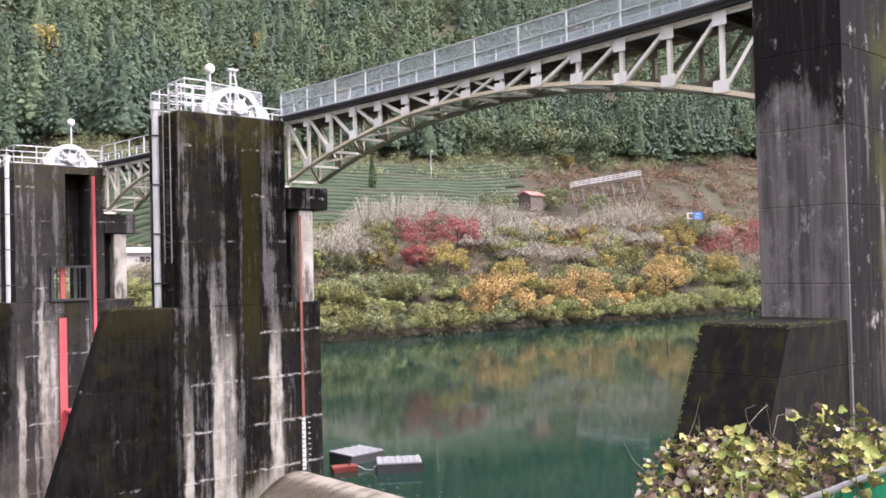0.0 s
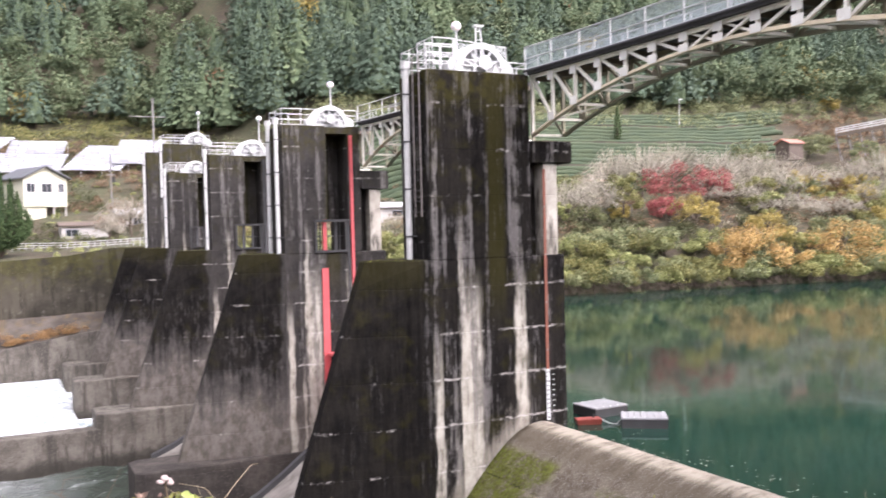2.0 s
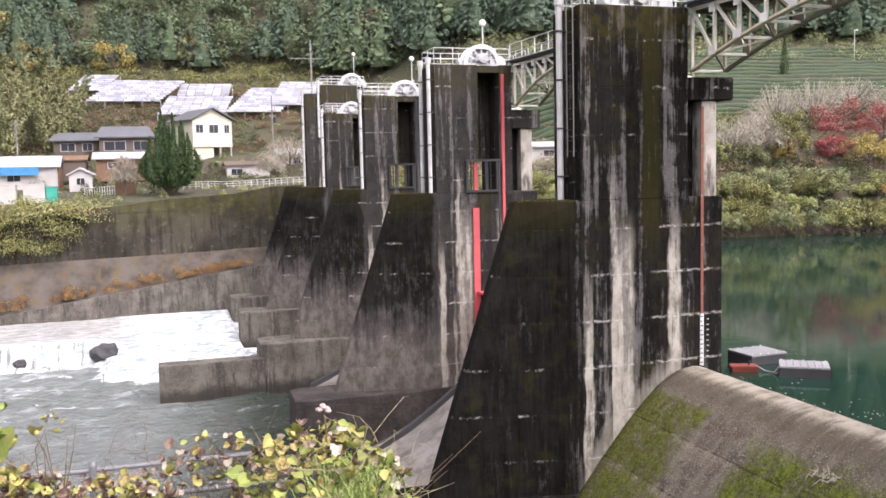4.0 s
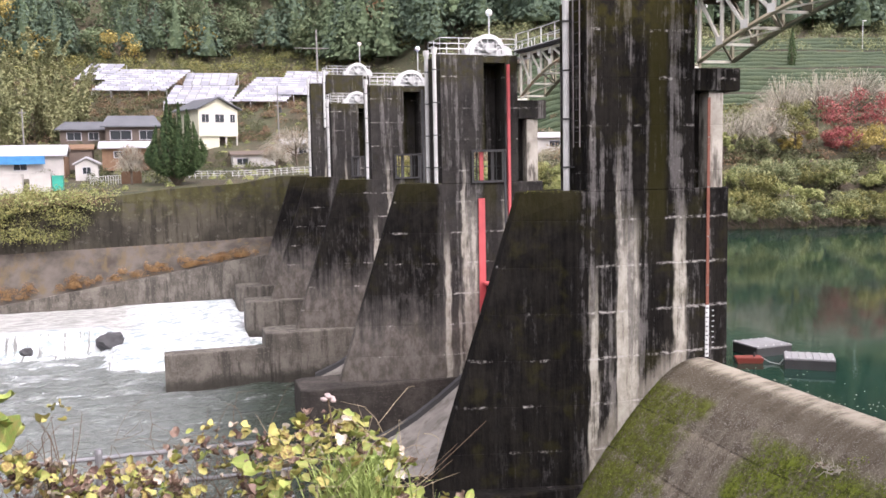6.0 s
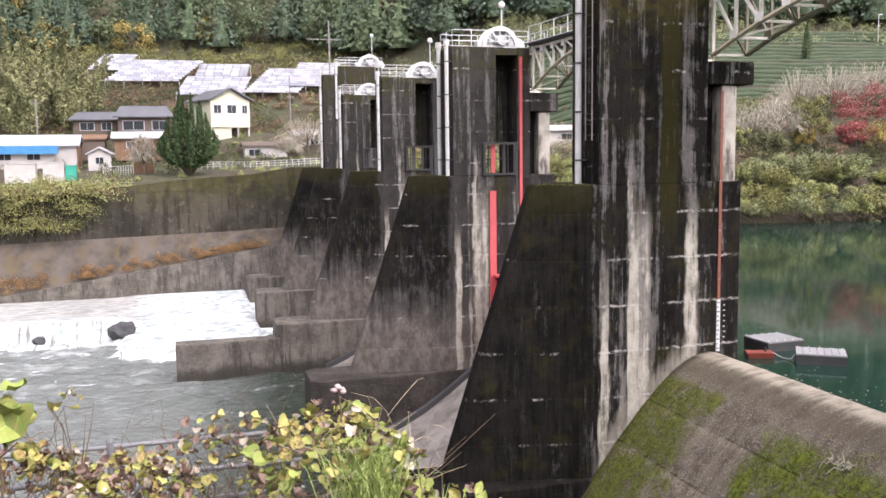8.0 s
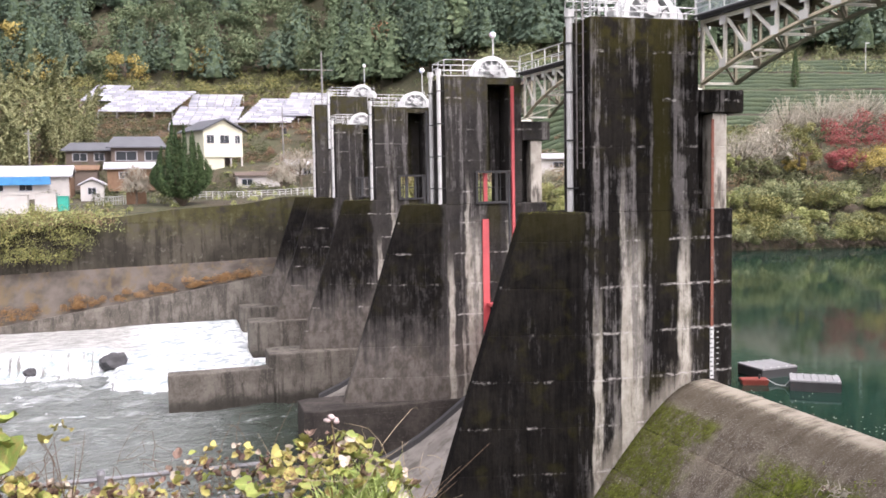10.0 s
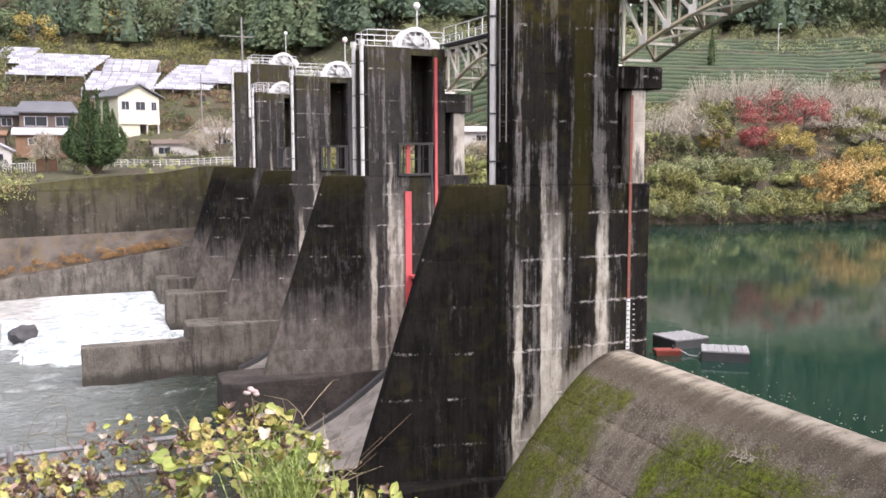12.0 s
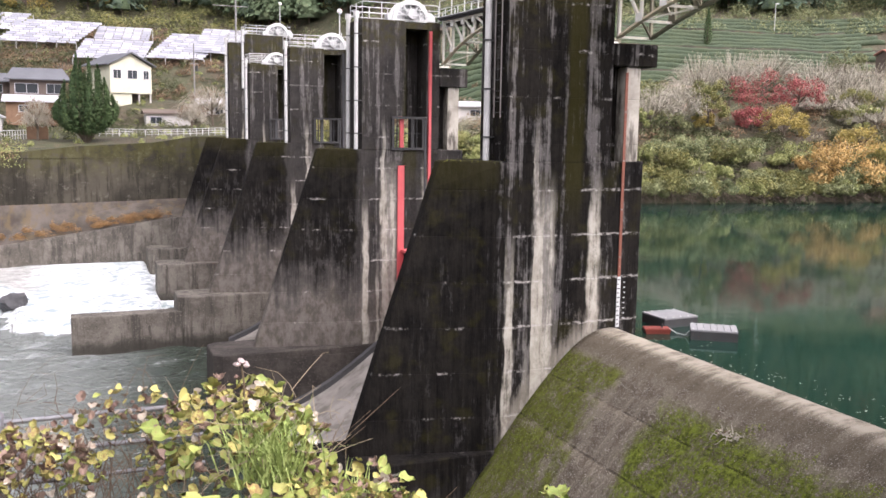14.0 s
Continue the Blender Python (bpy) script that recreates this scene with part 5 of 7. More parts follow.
def bamboo(x, y, h, r, rng):
    """Arching culms with feathery plumes of pale leaves."""
    t = thing("bamboo", "feathery yellow-green bamboo clump behind the houses", "bamboo", (x, y, land(x, y)), "bamboo grove")
    cs, ns, ss = [], [], []
    for _ in range(9):
        a, q = rng.random() * 2 * np.pi, r * rng.random() * 0.7
        hh = h * rng.uniform(0.7, 1.0)
        foot = np.array([q * math.cos(a), q * math.sin(a), 0])
        out = np.array([math.cos(a + 0.4), math.sin(a + 0.4), 0]) * r * rng.uniform(0.6, 1.3)
        path = lambda u: foot + np.array([0, 0, hh]) * (u - 0.12 * u ** 4)[:, None] + out * (u ** 2.6)[:, None]
        p = path(np.array([0.0, 0.35, 0.7, 1.0]))
        part("culm", tube(bmesh.new(), [tuple(v) for v in p], [0.07, 0.06, 0.04, 0.01], 5), BAMBOOSTEM, t)
        m = 560
        u = 0.12 + 0.9 * rng.random(m) ** 0.75
        w = r * 0.3 * (1.3 - u) * (0.2 + 0.9 * rng.random(m))
        b = rng.random(m) * 2 * np.pi
        cs.append(path(u) + np.stack([w * np.cos(b), w * np.sin(b), -0.35 * w], 1))
        ns.append(np.stack([np.cos(b) * 0.6, np.sin(b) * 0.6, np.full(m, 0.8)], 1))
        ss.append(0.1 + 0.13 * rng.random(m))
    v, f = clump_cloud(np.concatenate(cs), np.concatenate(ss), np.concatenate(ns), rng)
    c = mesh_soup("crown", v, f, PLUME)
    c.parent = t


PLUME = leafy("bamboo_plume_foliage", (0.12, 0.14, 0.065), (0.32, 0.325, 0.165), (0.38, 0.37, 0.2), patch=0.28)
BAMBOOSTEM = paint("bamboo_culm", (0.2, 0.19, 0.08), 0.6)


def village_trees():
    rng = np.random.default_rng(41)
    spire_tree(1.9, 117, 10.2, 3.1, "dense dark green many-headed cypress above the river wall", rng)
    pointed_tree(104, 133, 7.0, 1.0, "slim dark cypress in the tea field", rng, 1200, 0.12, CYPRESS)
    for x, y, h, r in ((-29, 158, 14, 3.2), (-25, 160, 15, 3.4), (-21.5, 157, 13, 3.2), (-18, 161, 15, 3.4), (-15, 158, 12, 3.0), (-31, 165, 17, 3.6), (-24, 167, 18, 3.6), (-18.5, 168, 17, 3.4), (-13.2, 166, 13, 3.0), (-34, 160, 14, 3.4), (-28, 152, 9, 3.0), (-22, 151, 8, 3.0)):
        bamboo(x, y, h, r, rng)
    for x, y, h, r in ((-3.5, 119, 5.5, 1.8), (20, 140, 6.5, 4.5), (16, 132, 4, 2), (23, 128, 5, 3)):
        bare_tree(x, y, h, r, rng, BROWNSCRUB)
    for x, y, h, r in ((-8, 225, 9, 6), (10, 228, 8, 5), (-28, 228, 9, 6)):
        broad_tree(x, y, h, r, YELLOW, "yellow autumn tree below the forest", rng, 1500, 0.22, 16)


village_trees()


# ---- fittings on the dam ----
def railing(name, label, pts, height, rails, group, posts=1.2, r=0.025, mat=None):
    """Pipe railing along a line of points; every post and rail is a part."""
    mat = mat or RAILWHITE
    t = thing(name, label, "railing", pts[0], group)
    o = Vector(pts[0])
    for a, b in zip(pts, pts[1:]):
        a, b = Vector(a) - o, Vector(b) - o
        n = max(1, round((b - a).length / posts))
        for i in range(n + 1):
            p = a.lerp(b, i / n)
            part("post", tube(bmesh.new(), [p, p + Vector((0, 0, height))], r * 1.15, 6), mat, t)
    for k in range(rails):
        up = Vector((0, 0, height * (k + 1) / rails))
        part("rail", tube(bmesh.new(), [Vector(p) - o + up for p in pts], r, 6), mat, t)
    return t


def ring_solid(bm, x, y0, y1, z, ri, ro, a0=0, a1=180, n=20):
    """Half ring with thickness, standing along x."""
    rings = []
    for i in range(n + 1):
        a = radians(a0 + (a1 - a0) * i / n)
        c, s = math.cos(a), math.sin(a)
        rings.append([(x + ri * c, y0, z + ri * s), (x + ro * c, y0, z + ro * s), (x + ro * c, y1, z + ro * s), (x + ri * c, y1, z + ri * s)])
    return loft(bm, rings)


def hoist(x, y, z, s=1.0, group="gate hoists"):
    """Gate hoist: bed frame, half-round gear guard with spokes, drum, small pinion guard and motor box."""
    t = thing("gate_hoist", "white-painted gate hoist with a half-round gear guard", "hoist", (x, y, z), group)
    part("bed_frame", new_box(-1.5 * s, 1.55 * s, -0.55 * s, 0.6 * s, 0, 0.16 * s, bevel=0.02), WHITE, t)
    for yy in (-0.5, 0.32):
        part("gear_guard", ring_solid(bmesh.new(), 0, yy * s, (yy + 0.2) * s, 0.16 * s, 0.92 * s, 1.16 * s), WHITE, t)
        for a in (30, 60, 90, 120, 150):
            c, d = math.cos(radians(a)), math.sin(radians(a))
            part("spoke", beam(bmesh.new(), (0.18 * s * c, (yy + 0.1) * s, 0.2 * s + 0.18 * s * d), (0.95 * s * c, (yy + 0.1) * s, 0.16 * s + 0.95 * s * d), 0.05 * s, 0.09 * s), WHITE, t)
    bm = bmesh.new()
    ring_solid(bm, 0, -0.3 * s, 0.32 * s, 0.16 * s, 1.0 * s, 1.06 * s)
    part("guard_cover", bm, WHITE, t)
    part("gear_wheel", ring_solid(bmesh.new(), 0, -0.1 * s, 0.1 * s, 0.16 * s, 0.3 * s, 0.9 * s), GEAR, t, "grey toothed gear wheel")
    part("drum", tube(bmesh.new(), [(0, -0.8 * s, 0.45 * s), (0, 0.85 * s, 0.45 * s)], 0.3 * s, 14), WHITE, t)
    part("pinion_guard", ring_solid(bmesh.new(), 1.12 * s, -0.35 * s, 0.25 * s, 0.16 * s, 0.02 * s, 0.5 * s, n=12), WHITE, t)
    part("motor_box", new_box(1.15 * s, 1.55 * s, 0.3 * s, 0.8 * s, 0.16 * s, 0.55 * s, bevel=0.03), DARKMETAL, t, "dark motor housing")
    part("brake_box", new_box(-1.45 * s, -1.1 * s, -0.3 * s, 0.3 * s, 0.16 * s, 0.5 * s, bevel=0.04), WHITE, t)
    return t


GEAR = paint("grey_gear_paint", (0.34, 0.35, 0.35), 0.5, 0.1, (0.15, 0.12, 0.1), 0.6, 4.0)
hoist(18.65, 33.15, 14.8)
hoist(19.0, 52.3, 14.75, 0.98)
hoist(19.3, 70.9, 14.5, 0.98)
hoist(18.5, 87.9, 14.25, 0.9)
hoist(21.0, 99.2, 18.0, 1.05)


def lamp(x, y, z, h):
    t = thing("globe_lamp", "post lamp with a white opal globe", "lamp", (x, y, z), "lamps of the dam")
    part("post", tube(bmesh.new(), [(0, 0, 0), (0, 0, h - 0.18)], 0.045, 8), RAILWHITE, t)
    part("collar", tube(bmesh.new(), [(0, 0, h - 0.22), (0, 0, h - 0.14)], [0.06, 0.1], 10), RAILWHITE, t)
    bm = bmesh.new()
    bmesh.ops.create_uvsphere(bm, u_segments=20, v_segments=12, radius=0.21, matrix=Matrix.Translation((0, 0, h)))
    part("globe", bm, GLOBE, t, "white opal globe", True)


lamp(18.2, 34.0, 14.8, 2.23)
lamp(19.5, 53.0, 14.75, 2.73)
lamp(20.2, 71.6, 14.5, 3.1)
lamp(21.6, 100.2, 18.0, 3.6)


def platform_rails(y, z, x0, x1, w, tall=False):
    g = "platform railings"
    lab = "white pipe railing round a pier platform"
    railing("railing", lab, [(x1, y + 0.06, z), (x0 + 0.05, y + 0.06, z), (x0 + 0.05, y + w - 0.06, z), (x1, y + w - 0.06, z)], 0.95, 3, g)


platform_rails(PIER_Y[1], 14.75, 15.75, 20.5, 2.5)
platform_rails(PIER_Y[2], 14.5, 15.75, 20.5, 2.5)
platform_rails(PIER_Y[3], 14.25, 15.75, 20.5, 2.5)
platform_rails(PIER_Y[4], 18.0, 17.4, 22.2, 2.5)
platform_rails(PIER_Y[4], 17.1, 15.75, 17.3, 2.4)
railing("railing", "white pipe railing round a pier platform", [(17.0, 32.06, 14.8), (15.8, 32.06, 14.8), (15.8, 34.4, 14.8), (20.4, 34.4, 14.8)], 1.0, 3, "platform railings", 0.75)
railing("railing", "tall white pipe cage at a ladder head", [(17.3, 32.5, 14.8), (16.3, 32.5, 14.8), (16.3, 33.9, 14.8), (17.4, 33.9, 14.8)], 1.35, 4, "platform railings", 0.7)
railing("railing", "low white pipe railing in front of a hoist", [(20.4, 32.06, 14.8), (17.1, 32.06, 14.8)], 0.45, 2, "platform railings", 0.8)


def mesh_screen():
    t = thing("mesh_screen", "grey chain-link screen behind the hoist", "fence", (18.2, 34.3, 14.8))
    for x in (0, 1.25, 2.6):
        part("post", tube(bmesh.new(), [(x, 0, 0), (x, 0, 1.75 - x * 0.08)], 0.03, 6), RAILWHITE, t)
    part("top_rail", tube(bmesh.new(), [(0, 0, 1.75), (2.6, 0, 1.55)], 0.025, 6), RAILWHITE, t)
    part("wire_mesh", new_box(0, 2.6, -0.004, 0.004, 0.05, 1.6), LINK_X, t, "grey chain-link wire")
    t = thing("lifting_post", "white steel lifting post with a short ladder", "post", (18.45, 32.4, 14.8))
    for x in (-0.16, 0.16):
        part("upright", beam(bmesh.new(), (x * 1.6, 0, 0), (x * 0.5, 0.2, 1.95), 0.06, 0.06), WHITE, t)
    for k in range(5):
        part("rung", beam(bmesh.new(), (-0.2 + k * 0.02, 0.04 * k, 0.3 + k * 0.36), (0.2 - k * 0.02, 0.04 * k, 0.3 + k * 0.36), 0.03, 0.03), WHITE, t)
    part("cap", new_box(-0.2, 0.22, 0.1, 0.3, 1.93, 2.0), WHITE, t)


def link_x():
    m = Nodes("grey_wire_mesh_screen", 0.5, 0.3)
    m.color((0.5, 0.52, 0.52))
    v = m.node("ShaderNodeVectorRotate")
    v.rotation_type = "Y_AXIS"
    v.inputs["Angle"].default_value = radians(45)
    m.link(m.pos, v.inputs["Vector"])
    s = m.node("ShaderNodeSeparateXYZ")
    m.link(v.outputs[0], s.inputs[0])
    a = m.math("LESS_THAN", m.math("FRACT", m.math("MULTIPLY", s.outputs[0], 10.0)), 0.2)
    b = m.math("LESS_THAN", m.math("FRACT", m.math("MULTIPLY", s.outputs[2], 10.0)), 0.2)
    m.link(m.math("MAXIMUM", a, b), m.bsdf.inputs["Alpha"])
    return m.mat


LINK_X = link_x()
mesh_screen()


def drain_pipe(x, y, z0, z1, r=0.12):
    t = thing("drain_pipe", "weathered white drain pipe on a pier with clamps", "pipe", (x, y, z0), "drain pipes")
    part("pipe", tube(bmesh.new(), [(0, 0, 0), (0, 0, z1 - z0)], r, 12), PIPE, t)
    part("head", tube(bmesh.new(), [(0, 0, z1 - z0 - 0.05), (0, 0, z1 - z0 + 0.25)], r * 1.5, 10), PIPE, t, "rust-stained pipe head")
    z = 0.9
    while z < z1 - z0 - 0.5:
        part("clamp", new_box(-r * 1.15, 0.3, -r * 1.15, r * 1.15, z, z + 0.06), DARKMETAL, t, "dark steel clamp")
        z += 1.9


drain_pipe(15.46, 33.3, 7.3, 15.0, 0.13)
for i, zt in ((1, 14.9), (2, 14.65), (3, 14.4)):
    drain_pipe(15.5, PIER_Y[i] + 0.25, 7.25, zt)
    if i == 1:
        drain_pipe(15.5, PIER_Y[i] + 1.9, 7.25, zt)
drain_pipe(15.45, PIER_Y[4] + 0.3, 7.2, 17.3)
drain_pipe(17.1, PIER_Y[4] - 0.15, 12.4, 18.2)


LADDER = paint("rusted_ladder_paint", (0.3, 0.27, 0.25), 0.7, 0.0, (0.2, 0.1, 0.06), 0.9, 6.0)


def ladder(x, y0, y1, z0, z1, label="rusty white access ladder fixed to the pier"):
    t = thing("ladder", label, "ladder", (x, y0, z0))
    for y in (0, y1 - y0):
        part("stile", beam(bmesh.new(), (0, y, 0), (0, y, z1 - z0), 0.04, 0.035, (1, 0, 0)), LADDER, t)
    n = int((z1 - z0) / 0.42)
    for k in range(n):
        part("rung", tube(bmesh.new(), [(0, 0, 0.2 + k * 0.42), (0, y1 - y0, 0.2 + k * 0.42)], 0.014, 5), DARKMETAL, t)
    for k in range(0, n, 4):
        part("standoff", new_box(0, 0.12, -0.02, 0.02, 0.2 + k * 0.42, 0.24 + k * 0.42), DARKMETAL, t)


ladder(15.63, 32.42, 33.0, 9.0, 15.4)
ladder(15.62, 98.3, 98.8, 11, 17.6)


def water_gauge():
    t = thing("water_gauge", "water level gauge, orange-red above and white below", "gauge", (21.1, 31.98, 0.3))
    part("upper_staff", new_box(-0.06, 0.06, -0.03, 0.01, 2.2, 10.6), ORANGERUST, t, "faded orange-red gauge board")
    part("lower_staff", new_box(-0.08, 0.08, -0.03, 0.01, 0.05, 2.2), WHITE, t, "white gauge board")
    for k in range(11):
        part("tick", new_box(-0.075, 0.0 if k % 2 else 0.05, -0.034, -0.03, 0.15 + k * 0.19, 0.2 + k * 0.19), DARKMETAL, t)
    for k in range(4):
        part("board_mark", new_box(-0.05, 0.03, -0.034, -0.03, 3.0 + k * 2, 3.05 + k * 2), PALE, t)
    for k in range(8):
        part("plate", new_box(0.24, 0.32, -0.02, 0.01, 0.4 + k * 0.22, 0.43 + k * 0.22), WHITE, t)


ORANGERUST = paint("faded_orange_red", (0.22, 0.075, 0.045), 0.7, 0.0, (0.4, 0.3, 0.24), 0.7, 3.0)
water_gauge()


# ---- rafts ----
def raft(x, y, z, rot, w, d):
    t = thing("raft", "grey square float with bolted deck strips on dark sides", "raft", (x, y, z), "moored rafts")
    t.rotation_euler[2] = radians(rot)
    part("hull", new_box(-w / 2, w / 2, -d / 2, d / 2, -0.25, 0.38, bevel=0.02), DARKMETAL, t, "black hull")
    n = 7
    for i in range(n):
        x0 = -w / 2 + w * i / n
        part("deck_plank", new_box(x0 + 0.012, x0 + w / n - 0.012, -d / 2 - 0.02, d / 2 + 0.02, 0.38, 0.44), DECK, t)
    for i in range(5):
        for yy in (-d / 2 + 0.06, d / 2 - 0.06):
            part("bolt_head", tube(bmesh.new(), [(-w / 2 + 0.1 + i * (w - 0.2) / 4, yy, 0.44), (-w / 2 + 0.1 + i * (w - 0.2) / 4, yy, 0.48)], 0.028, 6), PIPE, t)


DECK = paint("bleached_deck", (0.29, 0.29, 0.29), 0.8, 0.0, (0.16, 0.155, 0.15), 0.6, 3.0)
raft(24.68, 33.2, 0, 3, 1.85, 1.6)
raft(24.72, 30.22, 0, -36, 1.9, 1.35)


def pontoon():
    t = thing("pontoon", "small rust-red steel pontoon beside the pier", "boat", (22.98, 31.75, 0.0))
    t.scale = (0.6, 0.6, 0.7)
    t.rotation_euler[2] = radians(-22)
    part("hull", loft(bmesh.new(), [[(-0.75, -0.35, -0.2), (0.75, -0.35, -0.2), (0.75, 0.45, -0.2), (-0.75, 0.45, -0.2)], [(-0.95, -0.5, 0.3), (0.9, -0.5, 0.3), (0.9, 0.55, 0.3), (-0.95, 0.55, 0.3)]]), RUSTRED, t)
    part("deck", new_box(-0.9, 0.86, -0.46, 0.5, 0.3, 0.34), RUSTRED, t)
    part("bollard", tube(bmesh.new(), [(0.35, 0, 0.34), (0.35, 0, 0.6)], 0.07, 8), DARKMETAL, t)
    r = thing("mooring_rope", "slack pale mooring rope between the rafts", "rope", (23.35, 31.4, 0.05))
    part("rope_line", tube(bmesh.new(), [(0, 0, 0.2), (0.2, -0.3, 0.03), (0.4, -0.6, 0.02), (0.5, -0.75, 0.25)], 0.018, 5), PIPE, r)


RUSTRED = paint("rust_red_paint", (0.22, 0.045, 0.03), 0.6, 0.0, (0.2, 0.1, 0.06), 0.7, 3.0)
pontoon()

# ---- rushing water below the far gates ----
def foam_water():
    """Rush through the open gate, and a low fall over the lip of the apron beside it."""
    verts, faces = [], []
    nx, ny = 130, 120
    for i in range(nx + 1):
        for j in range(ny + 1):
            x, y = -34 + 44 * i / nx, 69 + 34.2 * j / ny
            rag = 1.6 * noise.noise(Vector((x * 0.35, 4, 0))) + 1.2 * noise.noise(Vector((x * 1.1, y * 0.4, 7)))
            edge = 75.6 + max(0, -x) * 0.5 + rag if x < 7 else 84
            rough = noise.noise(Vector((x * 0.7, y * 0.5, 1))) * 0.18 + noise.noise(Vector((x * 1.9, y * 1.5, 2))) * 0.14
            u = (y - edge) / 22
            rush = -8.45 + (0.45 * min(1, u * 8) + 1.5 * u if u > 0 else max(-0.4, u * 6))
            lip = 88.9 + 0.7 * noise.noise(Vector((x * 0.5, 0, 5))) + 0.35 * noise.noise(Vector((x * 1.7, 0, 9)))
            t = min(1, max(0, (y - lip + 1.7) / 1.7))
            fall = -8.4 + 1.9 * t * t * (3 - 2 * t) + 0.35 * max(0, 1 - abs(y - lip + 2.2) / 1.4)
            side = min(1, max(0, (-4.4 - x + 0.8 * noise.noise(Vector((y * 0.5, 1, 1)))) / 1.4))
            calm = 0.25 if side > 0.5 and t >= 1 else 1.0
            z = rush * (1 - side) + fall * side + rough * calm
            verts.append((x, y, min(z, -6.35)))
    for i in range(nx):
        for j in range(ny):
            a = i * (ny + 1) + j
            faces.append((a, a + ny + 1, a + ny + 2, a + 1))
    tagged(raw("foam", verts, faces, FOAM, True), "white foaming water rushing from an open gate beside a low fall", "water", kind="structure")


foam_water()


def boulder(x, y, z, r, label, mat):
    bm = bmesh.new()
    bmesh.ops.create_icosphere(bm, subdivisions=3, radius=r)
    for v in bm.verts:
        v.co *= 1 + 0.35 * noise.noise(v.co * 1.6 / r)
        v.co.z *= 0.7
    ob = finish("boulder", bm, mat)
    ob.location = (x, y, z)
    tagged(ob, label, "rock")


boulder(-5.0, 87.3, -7.35, 1.3, "dark wet boulder in the foaming water", SLAB)
# Added rock; it only supplies a dark gap in the falling water.
boulder(-12.2, 87.6, -7.8, 0.6, "small dark rock added in place of a dark gap in the fall", SLAB)

# ---- village on the far terrace ----
ROOF = paint("grey_roof_tiles", (0.12, 0.125, 0.135), 0.6, 0.0, (0.2, 0.2, 0.2), 0.5, 2.0)
ROOFPALE = paint("pale_metal_roof", (0.5, 0.5, 0.52), 0.5, 0.1, (0.3, 0.28, 0.26), 0.5, 2.0)
CREAMWALL = paint("cream_wall", (0.66, 0.65, 0.5), 0.8, 0.0, (0.4, 0.38, 0.3), 0.4, 1.5)
WHITEWALL = paint("white_wall", (0.5, 0.48, 0.45), 0.8, 0.0, (0.3, 0.28, 0.24), 0.4, 1.5)
WOODWALL = paint("dark_wood_wall", (0.13, 0.1, 0.08), 0.8, 0.0, (0.3, 0.26, 0.22), 0.5, 2.0)
BLUETARP = paint("blue_tarpaulin", (0.05, 0.24, 0.5), 0.5)
OCHRE = paint("ochre_boards", (0.2, 0.12, 0.07), 0.8)
TEAL = paint("teal_plastic", (0.03, 0.36, 0.27), 0.5)


def glass_material():
    m = Nodes("dark_window_glass", 0.08)
    m.color((0.03, 0.035, 0.04))
    return m.mat


GLASS = glass_material()


def house(x, y, z, w, d, h, rise, label, wall, roof, windows=(), over=0.5, ridge_x=True, name="house", hip=0.0):
    """A house with a pitched roof; windows: x, z, width, height on its river side."""
    t = thing(name, label, name.replace("_", " "), (x, y, z))
    part("wall", new_box(-w / 2, w / 2, 0, d, -1.5, h), wall, t)
    bm = bmesh.new()
    if ridge_x:
        rings = [[(sx * (w / 2 + over), -over, h - 0.05), (sx * (w / 2 + over), -over, h + 0.12), (sx * (w / 2 + over - hip), d / 2, h + rise + 0.12), (sx * (w / 2 + over), d + over, h + 0.12), (sx * (w / 2 + over), d + over, h - 0.05), (sx * (w / 2 + over - hip), d / 2, h + rise - 0.08)] for sx in (-1, 1)]
    else:
        rings = [[(-w / 2 - over, yy, h - 0.05), (-w / 2 - over, yy, h + 0.12), (0, yy, h + rise + 0.12), (w / 2 + over, yy, h + 0.12), (w / 2 + over, yy, h - 0.05), (0, yy, h + rise - 0.08)] for yy in (-over, d + over)]
    part("roof", loft(bm, rings), roof, t)
    if not ridge_x:
        g = bmesh.new()
        loft(g, [[(-w / 2, yy, h - 0.02), (w / 2, yy, h - 0.02), (0, yy, h + rise - 0.1)] for yy in (0.02, d - 0.02)])
        part("gable", g, wall, t)
    elif not hip:
        g = bmesh.new()
        loft(g, [[(xx, 0.02, h - 0.02), (xx, d - 0.02, h - 0.02), (xx, d / 2, h + rise - 0.1)] for xx in (-w / 2, w / 2)])
        part("gable", g, wall, t)
    for wx, wz, ww, wh in windows:
        win = part("window", new_box(wx - ww / 2 - 0.08, wx + ww / 2 + 0.08, -0.06, 0.02, wz - 0.08, wz + wh + 0.08), ROOFPALE, t, "pale window frame")
        for k in (0, 1):
            part("pane", new_box(wx - ww / 2 + k * ww / 2 + 0.03, wx + k * ww / 2 - 0.03, -0.08, -0.05, wz, wz + wh), GLASS, win)
    return t


